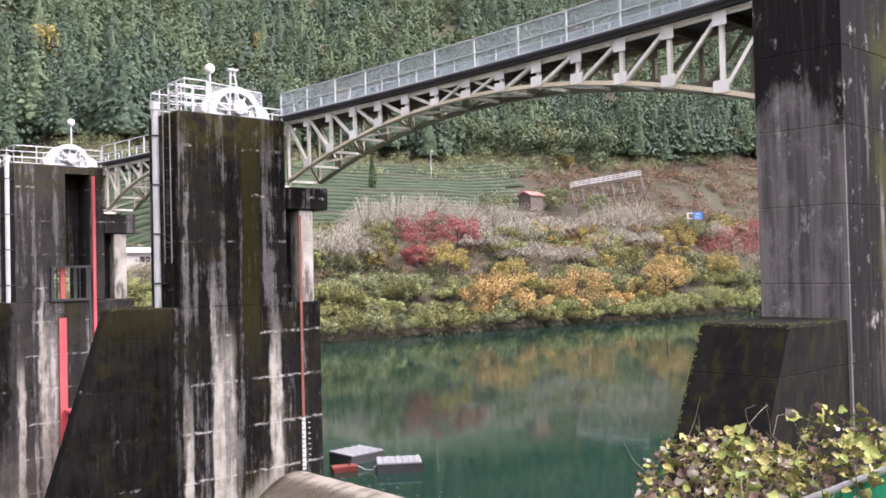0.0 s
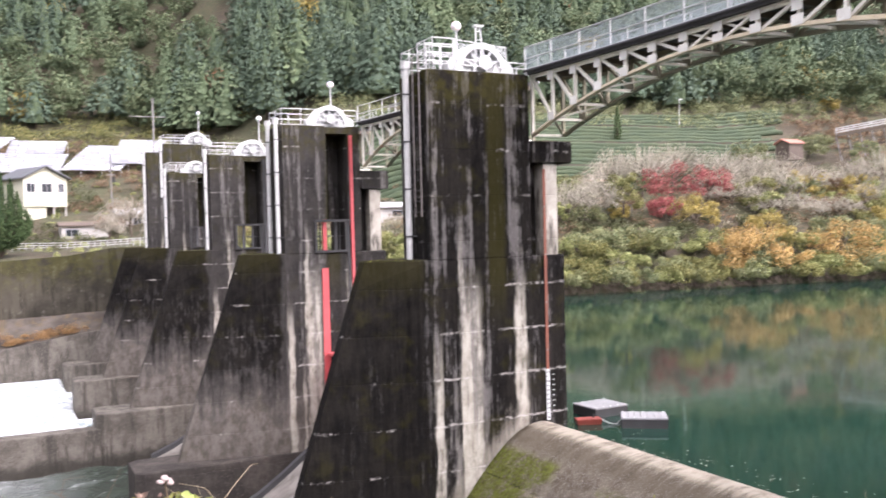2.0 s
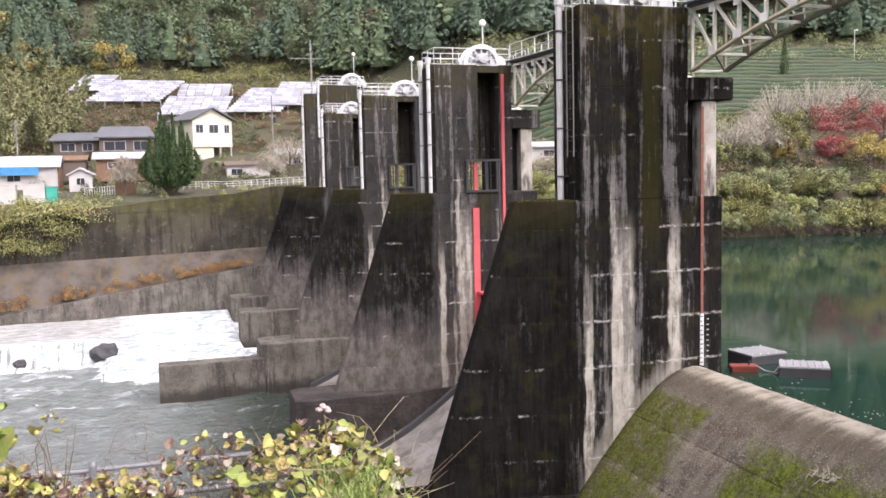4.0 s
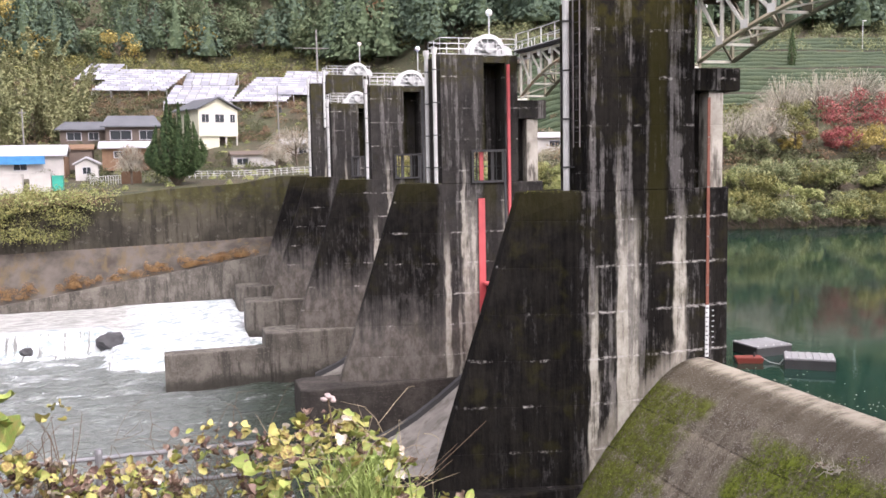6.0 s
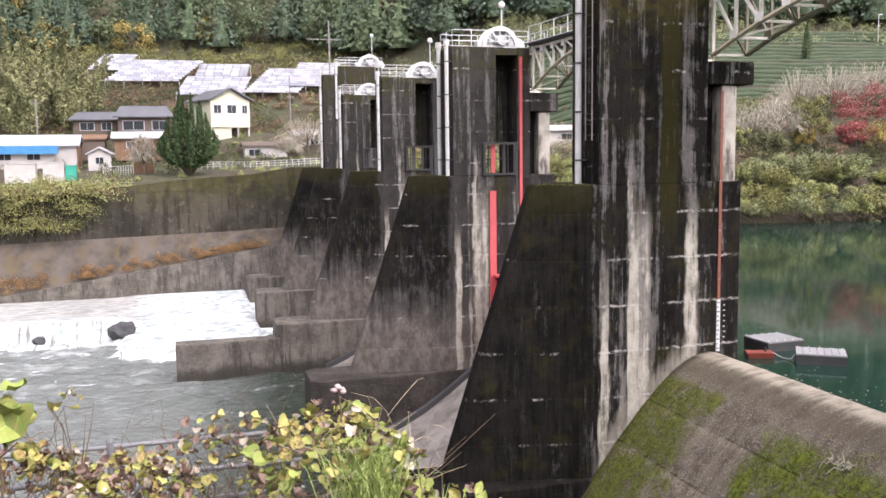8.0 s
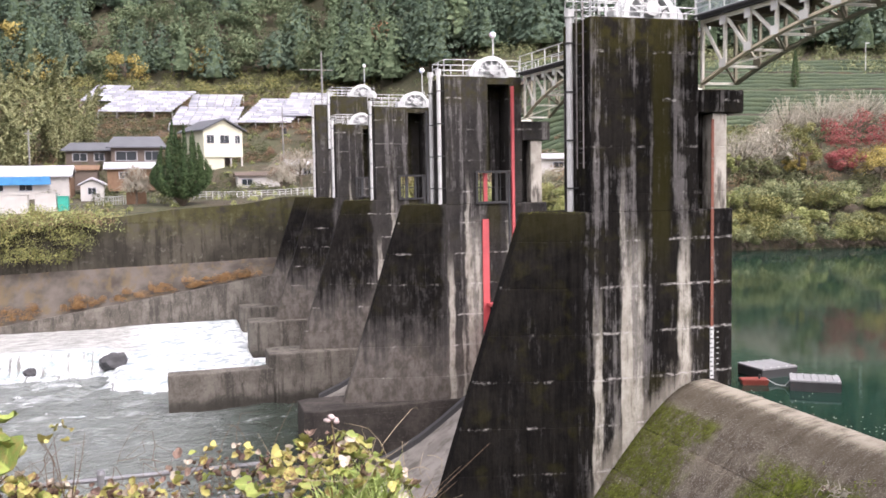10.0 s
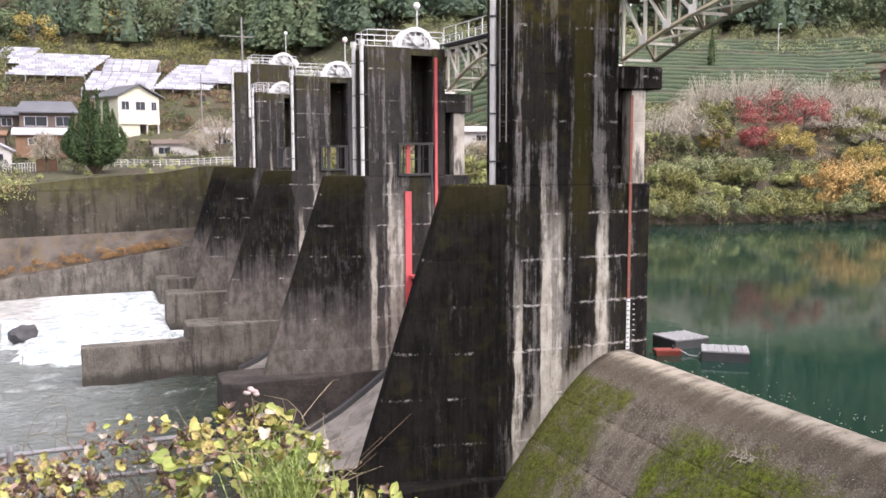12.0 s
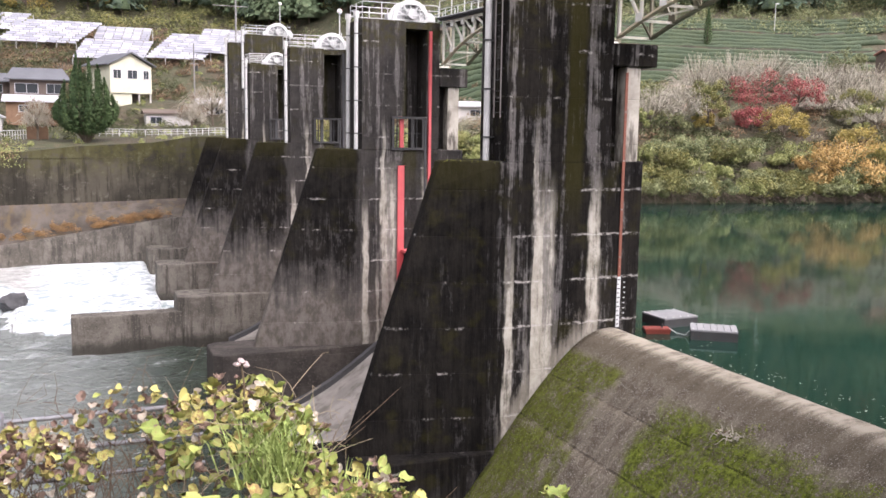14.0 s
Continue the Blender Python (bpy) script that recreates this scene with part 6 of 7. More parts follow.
def village():
    t = house(9.0, 148, 14.6, 6.6, 8.5, 2.6, 1.9, "two-storey cream house with a grey gabled roof over an open carport", CREAMWALL, ROOF, ((-2.2, 0.7, 1.2, 1.2), (0.2, 0.7, 1.5, 1.2), (2.4, 0.7, 0.8, 1.2)), 0.6, False)
    t.rotation_euler[2] = radians(22)
    part("lower_wall", new_box(-3.28, 0.2, 0.3, 8.2, -3.6, -1.5), CREAMWALL, t)
    part("carport_back", new_box(0.2, 3.28, 4.2, 8.2, -3.6, -1.5), WOODWALL, t, "shadowed back wall of the carport")
    for x in (1.3, 3.15):
        part("porch_post", new_box(x - 0.1, x + 0.1, 0.1, 0.3, -3.6, -1.5), WHITEWALL, t)
    house(-11.2, 150, 12.2, 6.4, 6, 2.1, 1.3, "old low house with a grey tiled roof", WOODWALL, ROOF, ((-1.2, 0.6, 2.0, 1.1), (1.6, 0.6, 1.4, 1.1)), 0.7, hip=1.2)
    house(-4.0, 146, 12.2, 7.4, 6, 2.4, 1.7, "old house with grey tiles and pale shutters", WOODWALL, ROOF, ((-1.5, 0.5, 3.0, 1.3), (2.2, 0.5, 2.0, 1.3)), 0.7, hip=1.0)
    house(-4.5, 135, 9.6, 6.4, 5, 1.6, 0.9, "small shed with a pale metal roof", OCHRE, ROOFPALE, ((-1, 0.3, 1.2, 0.8),), 0.5, name="shed")
    house(13.6, 140, 8.4, 6.4, 4, 1.6, 0.6, "low white garage with a grey roof", WHITEWALL, WOODWALL, ((-1.8, 0.2, 1.6, 0.9),), 0.4, name="garage")
    t = house(-18, 130, 7.6, 11.5, 6, 2.6, 1.4, "long pale hall with a light metal roof", WHITEWALL, ROOFPALE, ((-3, 0.8, 1.6, 0.9), (0.5, 0.8, 1.6, 0.9)), 0.5, name="hall")
    part("tarpaulin", new_box(-6.3, 3.6, -0.72, -0.66, 1.55, 2.62), BLUETARP, t, "bright blue sheet under the eaves")
    part("end_wall", new_box(5.76, 5.95, 0.3, 5.7, -1.4, 2.5), OCHRE, t, "rust-brown boarded end wall")
    house(-9.2, 127, 7.4, 2.8, 4, 1.6, 0.9, "small white hut with a gabled roof", WHITEWALL, ROOFPALE, ((0, 0.4, 1.0, 0.8),), 0.3, False, "hut")
    house(-10.5, 135, 9.8, 3.0, 4, 1.3, 0.6, "small shed with a rusty roof", WOODWALL, OCHRE, (), 0.3, name="shed")
    house(21.5, 144, 9.6, 5.5, 4, 2.0, 0.9, "small white house with a pale roof", WHITEWALL, ROOFPALE, ((0, 0.6, 1.2, 0.9),), 0.5)
    house(51.5, 118, land(51.5, 118) + 0.4, 8, 5, 1.8, 0.7, "white roadside building seen between the piers", WHITEWALL, ROOFPALE, ((-2, 0.5, 1.6, 0.8), (1.5, 0.5, 1.6, 0.8)), 0.6, name="building")
    house(84, 112.5, 12.0, 5.2, 4, 3.0, 0.3, "faded salmon-red shed below the tea field", SALMON, SALMON, (), 0.15, name="shed")
    house(127, 113, 20.3, 3.4, 3, 1.3, 0.8, "small hut with a salmon roof on the slope", WOODWALL, SALMON, (), 0.3, name="hut")
    for x, w, h, mat, label in ((-13.8, 2.4, 2.2, WHITEWALL, "cream storage box on the terrace"), (-11.9, 1.2, 1.7, TEAL, "teal portable cabin on the terrace"), (-3.6, 2.4, 1.5, OCHRE, "stack of ochre boards by the fence"), (-17.5, 3.4, 2.2, WHITEWALL, "cream storage box on the terrace")):
        y = 118 if x < -10 else 122
        b = thing("storage_box" if mat is not OCHRE else "board_stack", label, "box", (x, y, land(x, y)))
        part("body", new_box(-w / 2, w / 2, 0, 1.6, -0.3, h, bevel=0.04), mat, b)
        part("lid", new_box(-w / 2 - 0.05, w / 2 + 0.05, -0.05, 1.65, h + 0.003, h + 0.08), mat, b)


SALMON = paint("faded_salmon_paint", (0.42, 0.19, 0.14), 0.8, 0.0, (0.3, 0.2, 0.15), 0.5, 1.5)
village()


def solar_material():
    m = Nodes("pale_solar_glass", 0.3)
    m.color(m.mix(m.ramp(m.random(), 0, 1), (0.22, 0.225, 0.25), (0.4, 0.405, 0.43)))
    return m.mat


SOLAR = solar_material()


def solar_array(x, y, z, cols, rows, skew=0.0):
    """Tilted rows of panels on a frame, facing the river."""
    t = thing("solar_array", "pale reflecting solar panels in tilted rows on the slope", "solar panels", (x, y, z), "solar arrays")
    tilt = radians(28)
    pw, ph = 1.7, 1.05
    me = bpy.data.meshes.new("panel")
    bm = new_box(0.045, pw - 0.045, 0.045, ph - 0.045, 0, 0.05)
    bm.to_mesh(me)
    bm.free()
    me.materials.append(SOLAR)
    for i in range(cols):
        for j in range(rows):
            p = new("panel", me)
            p.parent = t
            p.location = (i * pw + skew * j, j * ph * math.cos(tilt), 0.7 + j * ph * math.sin(tilt))
            p.rotation_euler = (tilt, 0, 0)
    for i in range(0, cols + 1, 2):
        part("frame_leg", beam(bmesh.new(), (i * pw, 0.1, -1.6), (i * pw, 0.1, 0.68), 0.08, 0.08, (1, 0, 0)), RAILWHITE, t)
        top = rows - 0.3
        part("frame_leg", beam(bmesh.new(), (i * pw + skew * top, top * ph * 0.91, -1.6), (i * pw + skew * top, top * ph * 0.91, 0.66 + top * ph * math.sin(tilt)), 0.08, 0.08, (1, 0, 0)), RAILWHITE, t)


for x, y, z, c, r, k in ((-15.8, 199, 27.2, 4, 6, 0.4), (-11.8, 186, 24.2, 8, 8, 0.55), (5.0, 191, 25.0, 6, 4, 0.2), (1.0, 173, 19.2, 7, 6, 0.3), (13.2, 174, 18.6, 6, 9, 0.55), (21.5, 176, 19.2, 5, 9, 0.35)):
    solar_array(x, y, land(x + 4, y) + 0.9, c, r + 2, k)


def fence(name, label, x0, x1, y, h, step, mat, rails=2):
    t = thing(name, label, "fence", (x0, y, land(x0, y)))
    n = int((x1 - x0) / step)
    zs = [land(x0 + i * step, y) - land(x0, y) for i in range(n + 1)]
    for i in range(n + 1):
        part("post", beam(bmesh.new(), (i * step, 0, zs[i] - 0.2), (i * step, 0, zs[i] + h), 0.07, 0.07, (1, 0, 0)), mat, t)
    for k in range(rails):
        part("rail", tube(bmesh.new(), [(i * step, 0, zs[i] + h * (k + 1) / rails) for i in range(n + 1)], 0.03, 5), mat, t)


fence("fence", "white roadside guard fence on the terrace", 3.5, 22, 124, 0.9, 0.8, RAILWHITE, 3)
fence("fence", "pale slatted fence in front of the sheds", -8.5, -4.9, 122.5, 1.1, 0.3, RAILWHITE, 2)
fence("fence", "thin wire fence along the top of the river wall", -14, 20, 111.5, 1.0, 2.2, DARKMETAL, 2)


def poles():
    def pole(x, y, h, label, arms=(), r=0.12, z=None, mat=None):
        t = thing("utility_pole", label, "pole", (x, y, land(x, y) if z is None else z))
        part("shaft", tube(bmesh.new(), [(0, 0, -0.5), (0, 0, h)], [r, r * 0.7], 8), mat or POLE, t)
        for z0, w, off in arms:
            part("cross_arm", beam(bmesh.new(), (-w / 2 + off, 0, z0), (w / 2 + off, 0, z0), 0.1, 0.12), mat or POLE, t)
        return t
    pole(26.9, 160, 31.7 - land(26.9, 160), "tall grey pole with one long cross arm", ((28.5 - land(26.9, 160), 5.9, -0.9),), 0.2)
    t = pole(18.6, 150, 21.2 - land(18.6, 150), "grey utility pole with a transformer", ((7.0, 1.6, 0), (6.2, 1.2, 0)))
    part("transformer", tube(bmesh.new(), [(0.4, 0, 5.0), (0.4, 0, 5.9)], 0.25, 10), DARKMETAL, t)
    pole(-18.2, 140, 16.9 - land(-18.2, 140), "grey utility pole by the sheds", ((16.4 - land(-18.2, 140), 1.0, 0),))
    t = pole(124, 139, 5.5, "slim white lamp pole at the top of the tea field", (), 0.09, None, RAILWHITE)
    part("lamp_head", new_box(-0.1, 0.7, -0.12, 0.12, 5.4, 5.55), RAILWHITE, t)
    t = thing("road_sign", "blue road direction sign on a white pole", "sign", (151.6, 96.6, land(151.6, 96.6)))
    z = 17.4 - land(151.6, 96.6)
    part("shaft", tube(bmesh.new(), [(0, 0, -0.5), (0, 0, z + 0.6)], 0.14, 8), RAILWHITE, t)
    for k in (0.5, -0.5):
        part("arm", tube(bmesh.new(), [(0, 0, z + k), (1.4, -0.9, z + k)], 0.07, 6), RAILWHITE, t)
    bm = beam(bmesh.new(), (0.9, -0.7, z), (2.4, -1.7, z), 0.08, 1.4)
    part("sign_board", bm, BLUESIGN, t, "plain blue sign board")
    for k in (0.35, -0.1, -0.5):
        part("text_bar", beam(bmesh.new(), (1.1, -0.83, z + k), (2.0, -1.43, z + k), 0.1, 0.14), RAILWHITE, t, "white bar of lettering")


POLE = paint("grey_concrete_pole", (0.26, 0.25, 0.24), 0.85)
BLUESIGN = paint("blue_sign_paint", (0.02, 0.16, 0.55), 0.4, 0.0, (0.02, 0.1, 0.4), 0.2)
poles()


def hill_road():
    """White guard fence on a timber-braced road edge in the hillside."""
    t = thing("road_gallery", "white guard fence on a dark braced road edge", "road edge", (139.7, 115.2, 22.5))
    a, b = Vector((0, 0, 1.0)), Vector((10.4, -9.2, 3.1))
    part("edge_beam", beam(bmesh.new(), a, b, 0.5, 0.5), RUSTDARK, t)
    part("lower_beam", beam(bmesh.new(), a + Vector((2, 0, -2.4)), b + Vector((0, 0, -2.9)), 0.3, 0.3), RUSTDARK, t)
    for i in range(15):
        p = a.lerp(b, i / 14)
        part("fence_post", beam(bmesh.new(), p, p + Vector((0, 0, 1.3)), 0.1, 0.1, (1, 0, 0)), RAILWHITE, t)
        if i % 2 == 0:
            part("strut", beam(bmesh.new(), p, p + Vector((0.9, -0.5, -4.6)), 0.2, 0.2, (1, 0, 0)), POLE, t)
            part("brace", beam(bmesh.new(), p + Vector((0.7, -0.5, -3.6)), p + Vector((1.6, -1.5, -0.6)), 0.16, 0.16, (1, 0, 0)), RUSTDARK, t)
    for h in (0.55, 0.95, 1.3):
        part("fence_rail", beam(bmesh.new(), a + Vector((0, 0, h)), b + Vector((0, 0, h)), 0.06, 0.16), RAILWHITE, t)


hill_road()


# ---- plants and rails close to the camera ----
def leaf_mesh(name, mat, size, lobed, curl=0.0):
    """A cupped leaf with a midrib fold; lobed ones are broad; dry ones curl up and crumple."""
    bm = bmesh.new()
    if lobed:
        half = [(0.0, 0.0), (0.26, -0.1), (0.47, 0.06), (0.5, 0.3), (0.36, 0.52), (0.31, 0.66), (0.14, 0.86), (0.0, 1.0)]
    else:
        half = [(0.0, 0.0), (0.18, 0.02), (0.33, 0.18), (0.37, 0.4), (0.32, 0.58), (0.22, 0.75), (0.1, 0.9), (0.0, 1.0)]
    at = [0.0, 0.2, 0.4, 0.6, 0.8, 1.0]

    def place(x, y, z):
        a = curl * (y - 0.3)
        rr = 1.0 - 0.25 * curl * abs(x)
        return (x * rr * size, (y * math.cos(a * 0.6)) * size, (z + curl * 0.35 * (y - 0.2) ** 2 + curl * 0.8 * x * x + 0.05 * curl * math.sin(11 * y + 7 * x)) * size)
    mid = [bm.verts.new(place(0, y, -0.08 * math.sin(y * 3))) for y in at]
    for sx in (-1, 1):
        rim = [bm.verts.new(place(sx * x, y, 0.26 * x + 0.07 * math.sin(9 * y + sx) + 0.04 * math.sin(23 * y))) for x, y in half[1:-1]]
        inner = [bm.verts.new(place(sx * x * 0.5, (y * 0.6 + at[min(i, 4)] * 0.4), 0.09 * x - 0.02)) for i, (x, y) in enumerate(half[1:-1])]
        for i in range(5):
            a, b = mid[i], mid[i + 1]
            for f in ((a, inner[i], inner[i + 1], b), (inner[i], rim[i], rim[i + 1], inner[i + 1])):
                bm.faces.new(f if sx > 0 else f[::-1])
        f = (mid[5], inner[5], rim[5])
        bm.faces.new(f[::-1] if sx > 0 else f)
    me = bpy.data.meshes.new(name)
    bm.normal_update()
    bm.to_mesh(me)
    bm.free()
    for p in me.polygons:
        p.use_smooth = True
    me.materials.append(mat)
    return me


def leaf_material(name, a, b, spot, spots=0.7):
    """Leaf skin: hue shifts from leaf to leaf, pale veins, brown blotches and dry rims."""
    m = Nodes(name, 0.6)
    m.bsdf.inputs["Specular IOR Level"].default_value = 0.3
    r = m.random()
    col = m.mix(m.ramp(r, 0, 1), a, b)
    x, y = m.axis(0), m.axis(1)
    rib = m.ramp(m.math("ABSOLUTE", x), 0.001, 0.004, 1.0, 0.0)
    vein = m.math("ABSOLUTE", m.math("SUBTRACT", m.math("FRACT", m.math("MULTIPLY", m.math("SUBTRACT", y, m.math("ABSOLUTE", x)), 38.0)), 0.5))
    rib = m.math("MAXIMUM", rib, m.math("MULTIPLY", m.ramp(vein, 0.0, 0.1, 1.0, 0.0), 0.5))
    col = m.mix(m.math("MULTIPLY", rib, 0.35), col, tuple(min(0.6, v * 1.7) for v in b))
    n = m.noise(26, 5, None, 0.7)
    own = m.math("MULTIPLY", m.math("FRACT", m.math("MULTIPLY", r, 13.7)), 0.16)
    col = m.mix(m.math("MULTIPLY", m.ramp(m.math("ADD", n, own), 0.56, 0.68), spots), col, spot)
    m.color(col).bump(m.math("ADD", m.noise(60, 3), m.math("MULTIPLY", rib, -0.6)), 0.3, 0.006)
    return m.mat


GREENLEAF = leaf_material("kudzu_green_leaf", (0.15, 0.21, 0.05), (0.3, 0.35, 0.09), (0.25, 0.2, 0.07))
YELLOWLEAF = leaf_material("yellowing_leaf", (0.27, 0.27, 0.08), (0.4, 0.37, 0.12), (0.2, 0.11, 0.045), 0.85)
DRYLEAF = leaf_material("dry_brown_leaf", (0.115, 0.07, 0.055), (0.26, 0.18, 0.135), (0.055, 0.03, 0.022), 0.8)
PALELEAF = leaf_material("pale_dry_leaf", (0.34, 0.29, 0.22), (0.5, 0.45, 0.36), (0.2, 0.13, 0.085), 0.6)
STEM = paint("brown_vine_stem", (0.13, 0.09, 0.055), 0.8)
STRAW = paint("straw_vine_stem", (0.33, 0.27, 0.18), 0.8)
LEAVES = [leaf_mesh("leaf", m, s, lob, c) for m, s, lob, c in ((GREENLEAF, 0.14, True, 0.2), (GREENLEAF, 0.105, False, 0.5), (YELLOWLEAF, 0.125, True, 0.5), (YELLOWLEAF, 0.1, False, 0.9), (DRYLEAF, 0.12, True, 1.3), (DRYLEAF, 0.1, False, 1.7), (PALELEAF, 0.12, True, 1.1))]


def vine(name, label, at, spread, count, mix, rng, stems, tilt=0.9, size=1.0):
    """A tangle of stems with single leaves; spread: half sizes in x, y, z."""
    t = thing(name, label, "plant", at)
    sx, sy, sz = spread
    for _ in range(stems):
        p = Vector((rng.uniform(-sx, sx) * 0.7, rng.uniform(-sy, sy) * 0.7, -sz - 0.5))
        q = Vector((p.x + rng.gauss(0, 0.6 * sx), p.y + rng.gauss(0, 0.3 * sy), rng.uniform(-0.4, 0.55) * sz))
        m = p.lerp(q, 0.55) + Vector((rng.gauss(0, 0.08), rng.gauss(0, 0.08), 0.12))
        part("stem", tube(bmesh.new(), [p, m, q], [0.005, 0.004, 0.002], 5), STEM, t)
    for _ in range(count):
        a, r = rng.uniform(0, 2 * math.pi), math.sqrt(rng.random())
        x, y = sx * r * math.cos(a), sy * r * math.sin(a)
        top = sz * (1 - 0.75 * (x / sx) ** 2 - 0.25 * (y / sy) ** 2)
        z = top - abs(rng.gauss(0, 0.55 * sz))
        k = rng.choices(range(7), mix)[0]
        ob = new("leaf", LEAVES[k])
        ob.parent = t
        ob.location = (x, y, z)
        ob.rotation_euler = (rng.uniform(-tilt - 0.4, 0.9), rng.uniform(-0.9, 0.9), rng.uniform(0, 6.28))
        s = rng.uniform(0.45, 1.1) * size
        ob.scale = (s, s * rng.uniform(0.85, 1.15), s)
    return t


def twig_tangle(label, at, spread, count, rng, mat, r=0.003):
    """Loose arcs of thin leafless vine, each a part."""
    t = thing("vine_tangle", label, "plant", at)
    sx, sy, sz = spread
    for _ in range(count):
        p = Vector((rng.uniform(-sx, sx), rng.uniform(-sy, sy), rng.uniform(-sz, sz)))
        a = rng.uniform(0, 6.28)
        l = rng.uniform(0.2, 0.6)
        d = Vector((math.cos(a), 0.3 * math.sin(a * 3), 0.8 * math.sin(a))) * l
        b = Vector((rng.gauss(0, 0.07), rng.gauss(0, 0.05), rng.gauss(0, 0.09)))
        part("runner", tube(bmesh.new(), [p, p + d * 0.3 + b * 0.7, p + d * 0.65 + b, p + d], [r, r * 0.9, r * 0.8, r * 0.4], 4), mat, t)
    return t


def grass_tuft(name, label, at, n, h, rng, mat, spread=0.3):
    t = thing(name, label, "grass", at)
    for _ in range(n):
        a = rng.uniform(0, 6.28)
        b = Vector((rng.gauss(0, spread * 0.4), rng.gauss(0, spread * 0.4), -0.2))
        lean = rng.uniform(0.25, 0.75) * h
        tip = b + Vector((math.cos(a) * lean, math.sin(a) * lean, h * rng.uniform(0.55, 1)))
        mid = b.lerp(tip, 0.55) + Vector((0, 0, 0.18 * h))
        bm = bmesh.new()
        w = 0.006
        s = Vector((-math.sin(a), math.cos(a), 0)) * w
        v = [bm.verts.new(p) for p in (b - s, b + s, mid + s, mid - s, tip)]
        bm.faces.new(v[:4])
        bm.faces.new((v[3], v[2], v[4]))
        part("blade", bm, mat, t)
    return t


GRASS = leafy("green_grass_blade", (0.24, 0.32, 0.09), (0.38, 0.45, 0.16), (0.5, 0.5, 0.25))


def foreground():
    rng = random.Random(17)
    # pipe guard rail below the camera
    t = thing("guard_rail", "weathered grey pipe guard rail overgrown with vines", "railing", (-0.66, 8.6, 5.0))
    for x in (-2.7, -0.0):
        part("post", tube(bmesh.new(), [(x, 0, -2.0), (x, 0, 0.99)], 0.034, 10), GALV, t)
        part("post_cap", tube(bmesh.new(), [(x, 0, 0.99), (x, 0, 1.03)], [0.042, 0.03], 10), GALV, t)
    for z in (0.94, 0.64, 0.36):
        part("rail", tube(bmesh.new(), [(-5.5, 0.1, z), (1.75, -0.02, z)], 0.022, 10), GALV, t)
    autumn = (1.5, 2, 4, 4, 4, 4, 3)
    green = (5, 5, 5, 4, 2.5, 2.5, 1.5)
    vine("vine", "tangle of yellowing and dry vine leaves over the rail", (-1.0, 8.4, 5.55), (1.1, 0.35, 0.42), 120, autumn, rng, 40)
    vine("vine", "tangle of dry vine leaves along the rail", (-2.9, 8.4, 5.45), (1.1, 0.35, 0.45), 190, (2, 2, 2, 2, 4, 3, 3), rng, 30)
    vine("vine", "thin vines with a few pale leaves over the rail", (0.35, 8.4, 5.78), (0.8, 0.3, 0.42), 110, (1, 2, 4, 3, 4, 4, 5), rng, 45)
    vine("vine", "leafy green mound of kudzu with yellow leaves", (1.15, 7.1, 5.95), (0.75, 0.5, 0.62), 520, green, rng, 40)
    vine("vine", "green and brown leaves at the foot of the mound", (1.75, 6.4, 5.58), (0.75, 0.5, 0.45), 380, green, rng, 30)
    vine("vine", "green leaves below the rail", (0.3, 6.3, 5.15), (0.9, 0.5, 0.4), 170, green, rng, 20)
    vine("vine", "brown and green leaves below the rail", (-1.0, 6.6, 5.05), (0.9, 0.5, 0.4), 150, autumn, rng, 20)
    vine("vine", "dense dry brown and yellow leaves at the rail's foot", (-0.45, 7.8, 5.68), (0.62, 0.35, 0.42), 330, (1, 1.5, 4, 4, 5, 5, 3), rng, 50)
    vine("vine", "brown and yellow leaves hanging on the rail", (-1.3, 8.2, 5.85), (0.5, 0.3, 0.3), 150, (1, 1.5, 4, 5, 4, 4, 3), rng, 30)
    vine("vine", "upright yellow leaves on bare shoots above the rail", (-0.95, 8.1, 6.45), (0.22, 0.1, 0.16), 7, (0, 0, 4, 8, 1, 0, 0), rng, 6)
    twig_tangle("tangle of bare brown vine runners over the rail", (-0.2, 8.45, 5.75), (1.5, 0.2, 0.42), 130, rng, STEM)
    twig_tangle("tangle of bare vine runners in the leafy mound", (1.3, 6.9, 6.0), (0.7, 0.4, 0.5), 60, rng, STRAW)
    twig_tangle("tangle of straw-coloured vine runners before the pier", (5.15, 2.9, 7.12), (0.7, 0.35, 0.34), 90, rng, STRAW, 0.002)
    grass_tuft("grass_tuft", "tuft of fresh green grass in the mound", (1.35, 6.7, 6.05), 260, 0.55, rng, GRASS)
    grass_tuft("grass_tuft", "tuft of fresh green grass at the mound's edge", (1.9, 6.5, 5.6), 200, 0.5, rng, GRASS)
    # shrub beside the near pier
    vine("vine", "yellow-green vine shrub with dry leaves before the pier", (5.15, 3.05, 7.05), (0.75, 0.45, 0.45), 950, (5, 5, 5, 5, 4, 4, 3), rng, 90, size=0.62)
    vine("vine", "yellow-green vine tips before the pier", (5.55, 2.35, 7.2), (0.5, 0.4, 0.42), 330, (7, 6, 5, 4, 2, 1, 2), rng, 40, size=0.62)
    t = vine("vine", "hanging row of yellow-green leaves on a thin shoot", (5.42, 2.55, 7.6), (0.45, 0.12, 0.08), 16, (5, 3, 6, 4, 0.5, 0, 0.5), rng, 3, size=0.7)
    # bright leaves close by
    vine("vine", "bright green leaf tips close to the camera", (-0.46, 2.6, 7.86), (0.05, 0.05, 0.12), 9, (4, 9, 0, 1, 0, 0, 0), rng, 3, size=1.0)
    vine("vine", "large yellow-green leaves close to the camera", (0.6, 3.5, 7.02), (0.16, 0.12, 0.07), 12, (9, 2, 6, 1, 0, 0, 0), rng, 4)
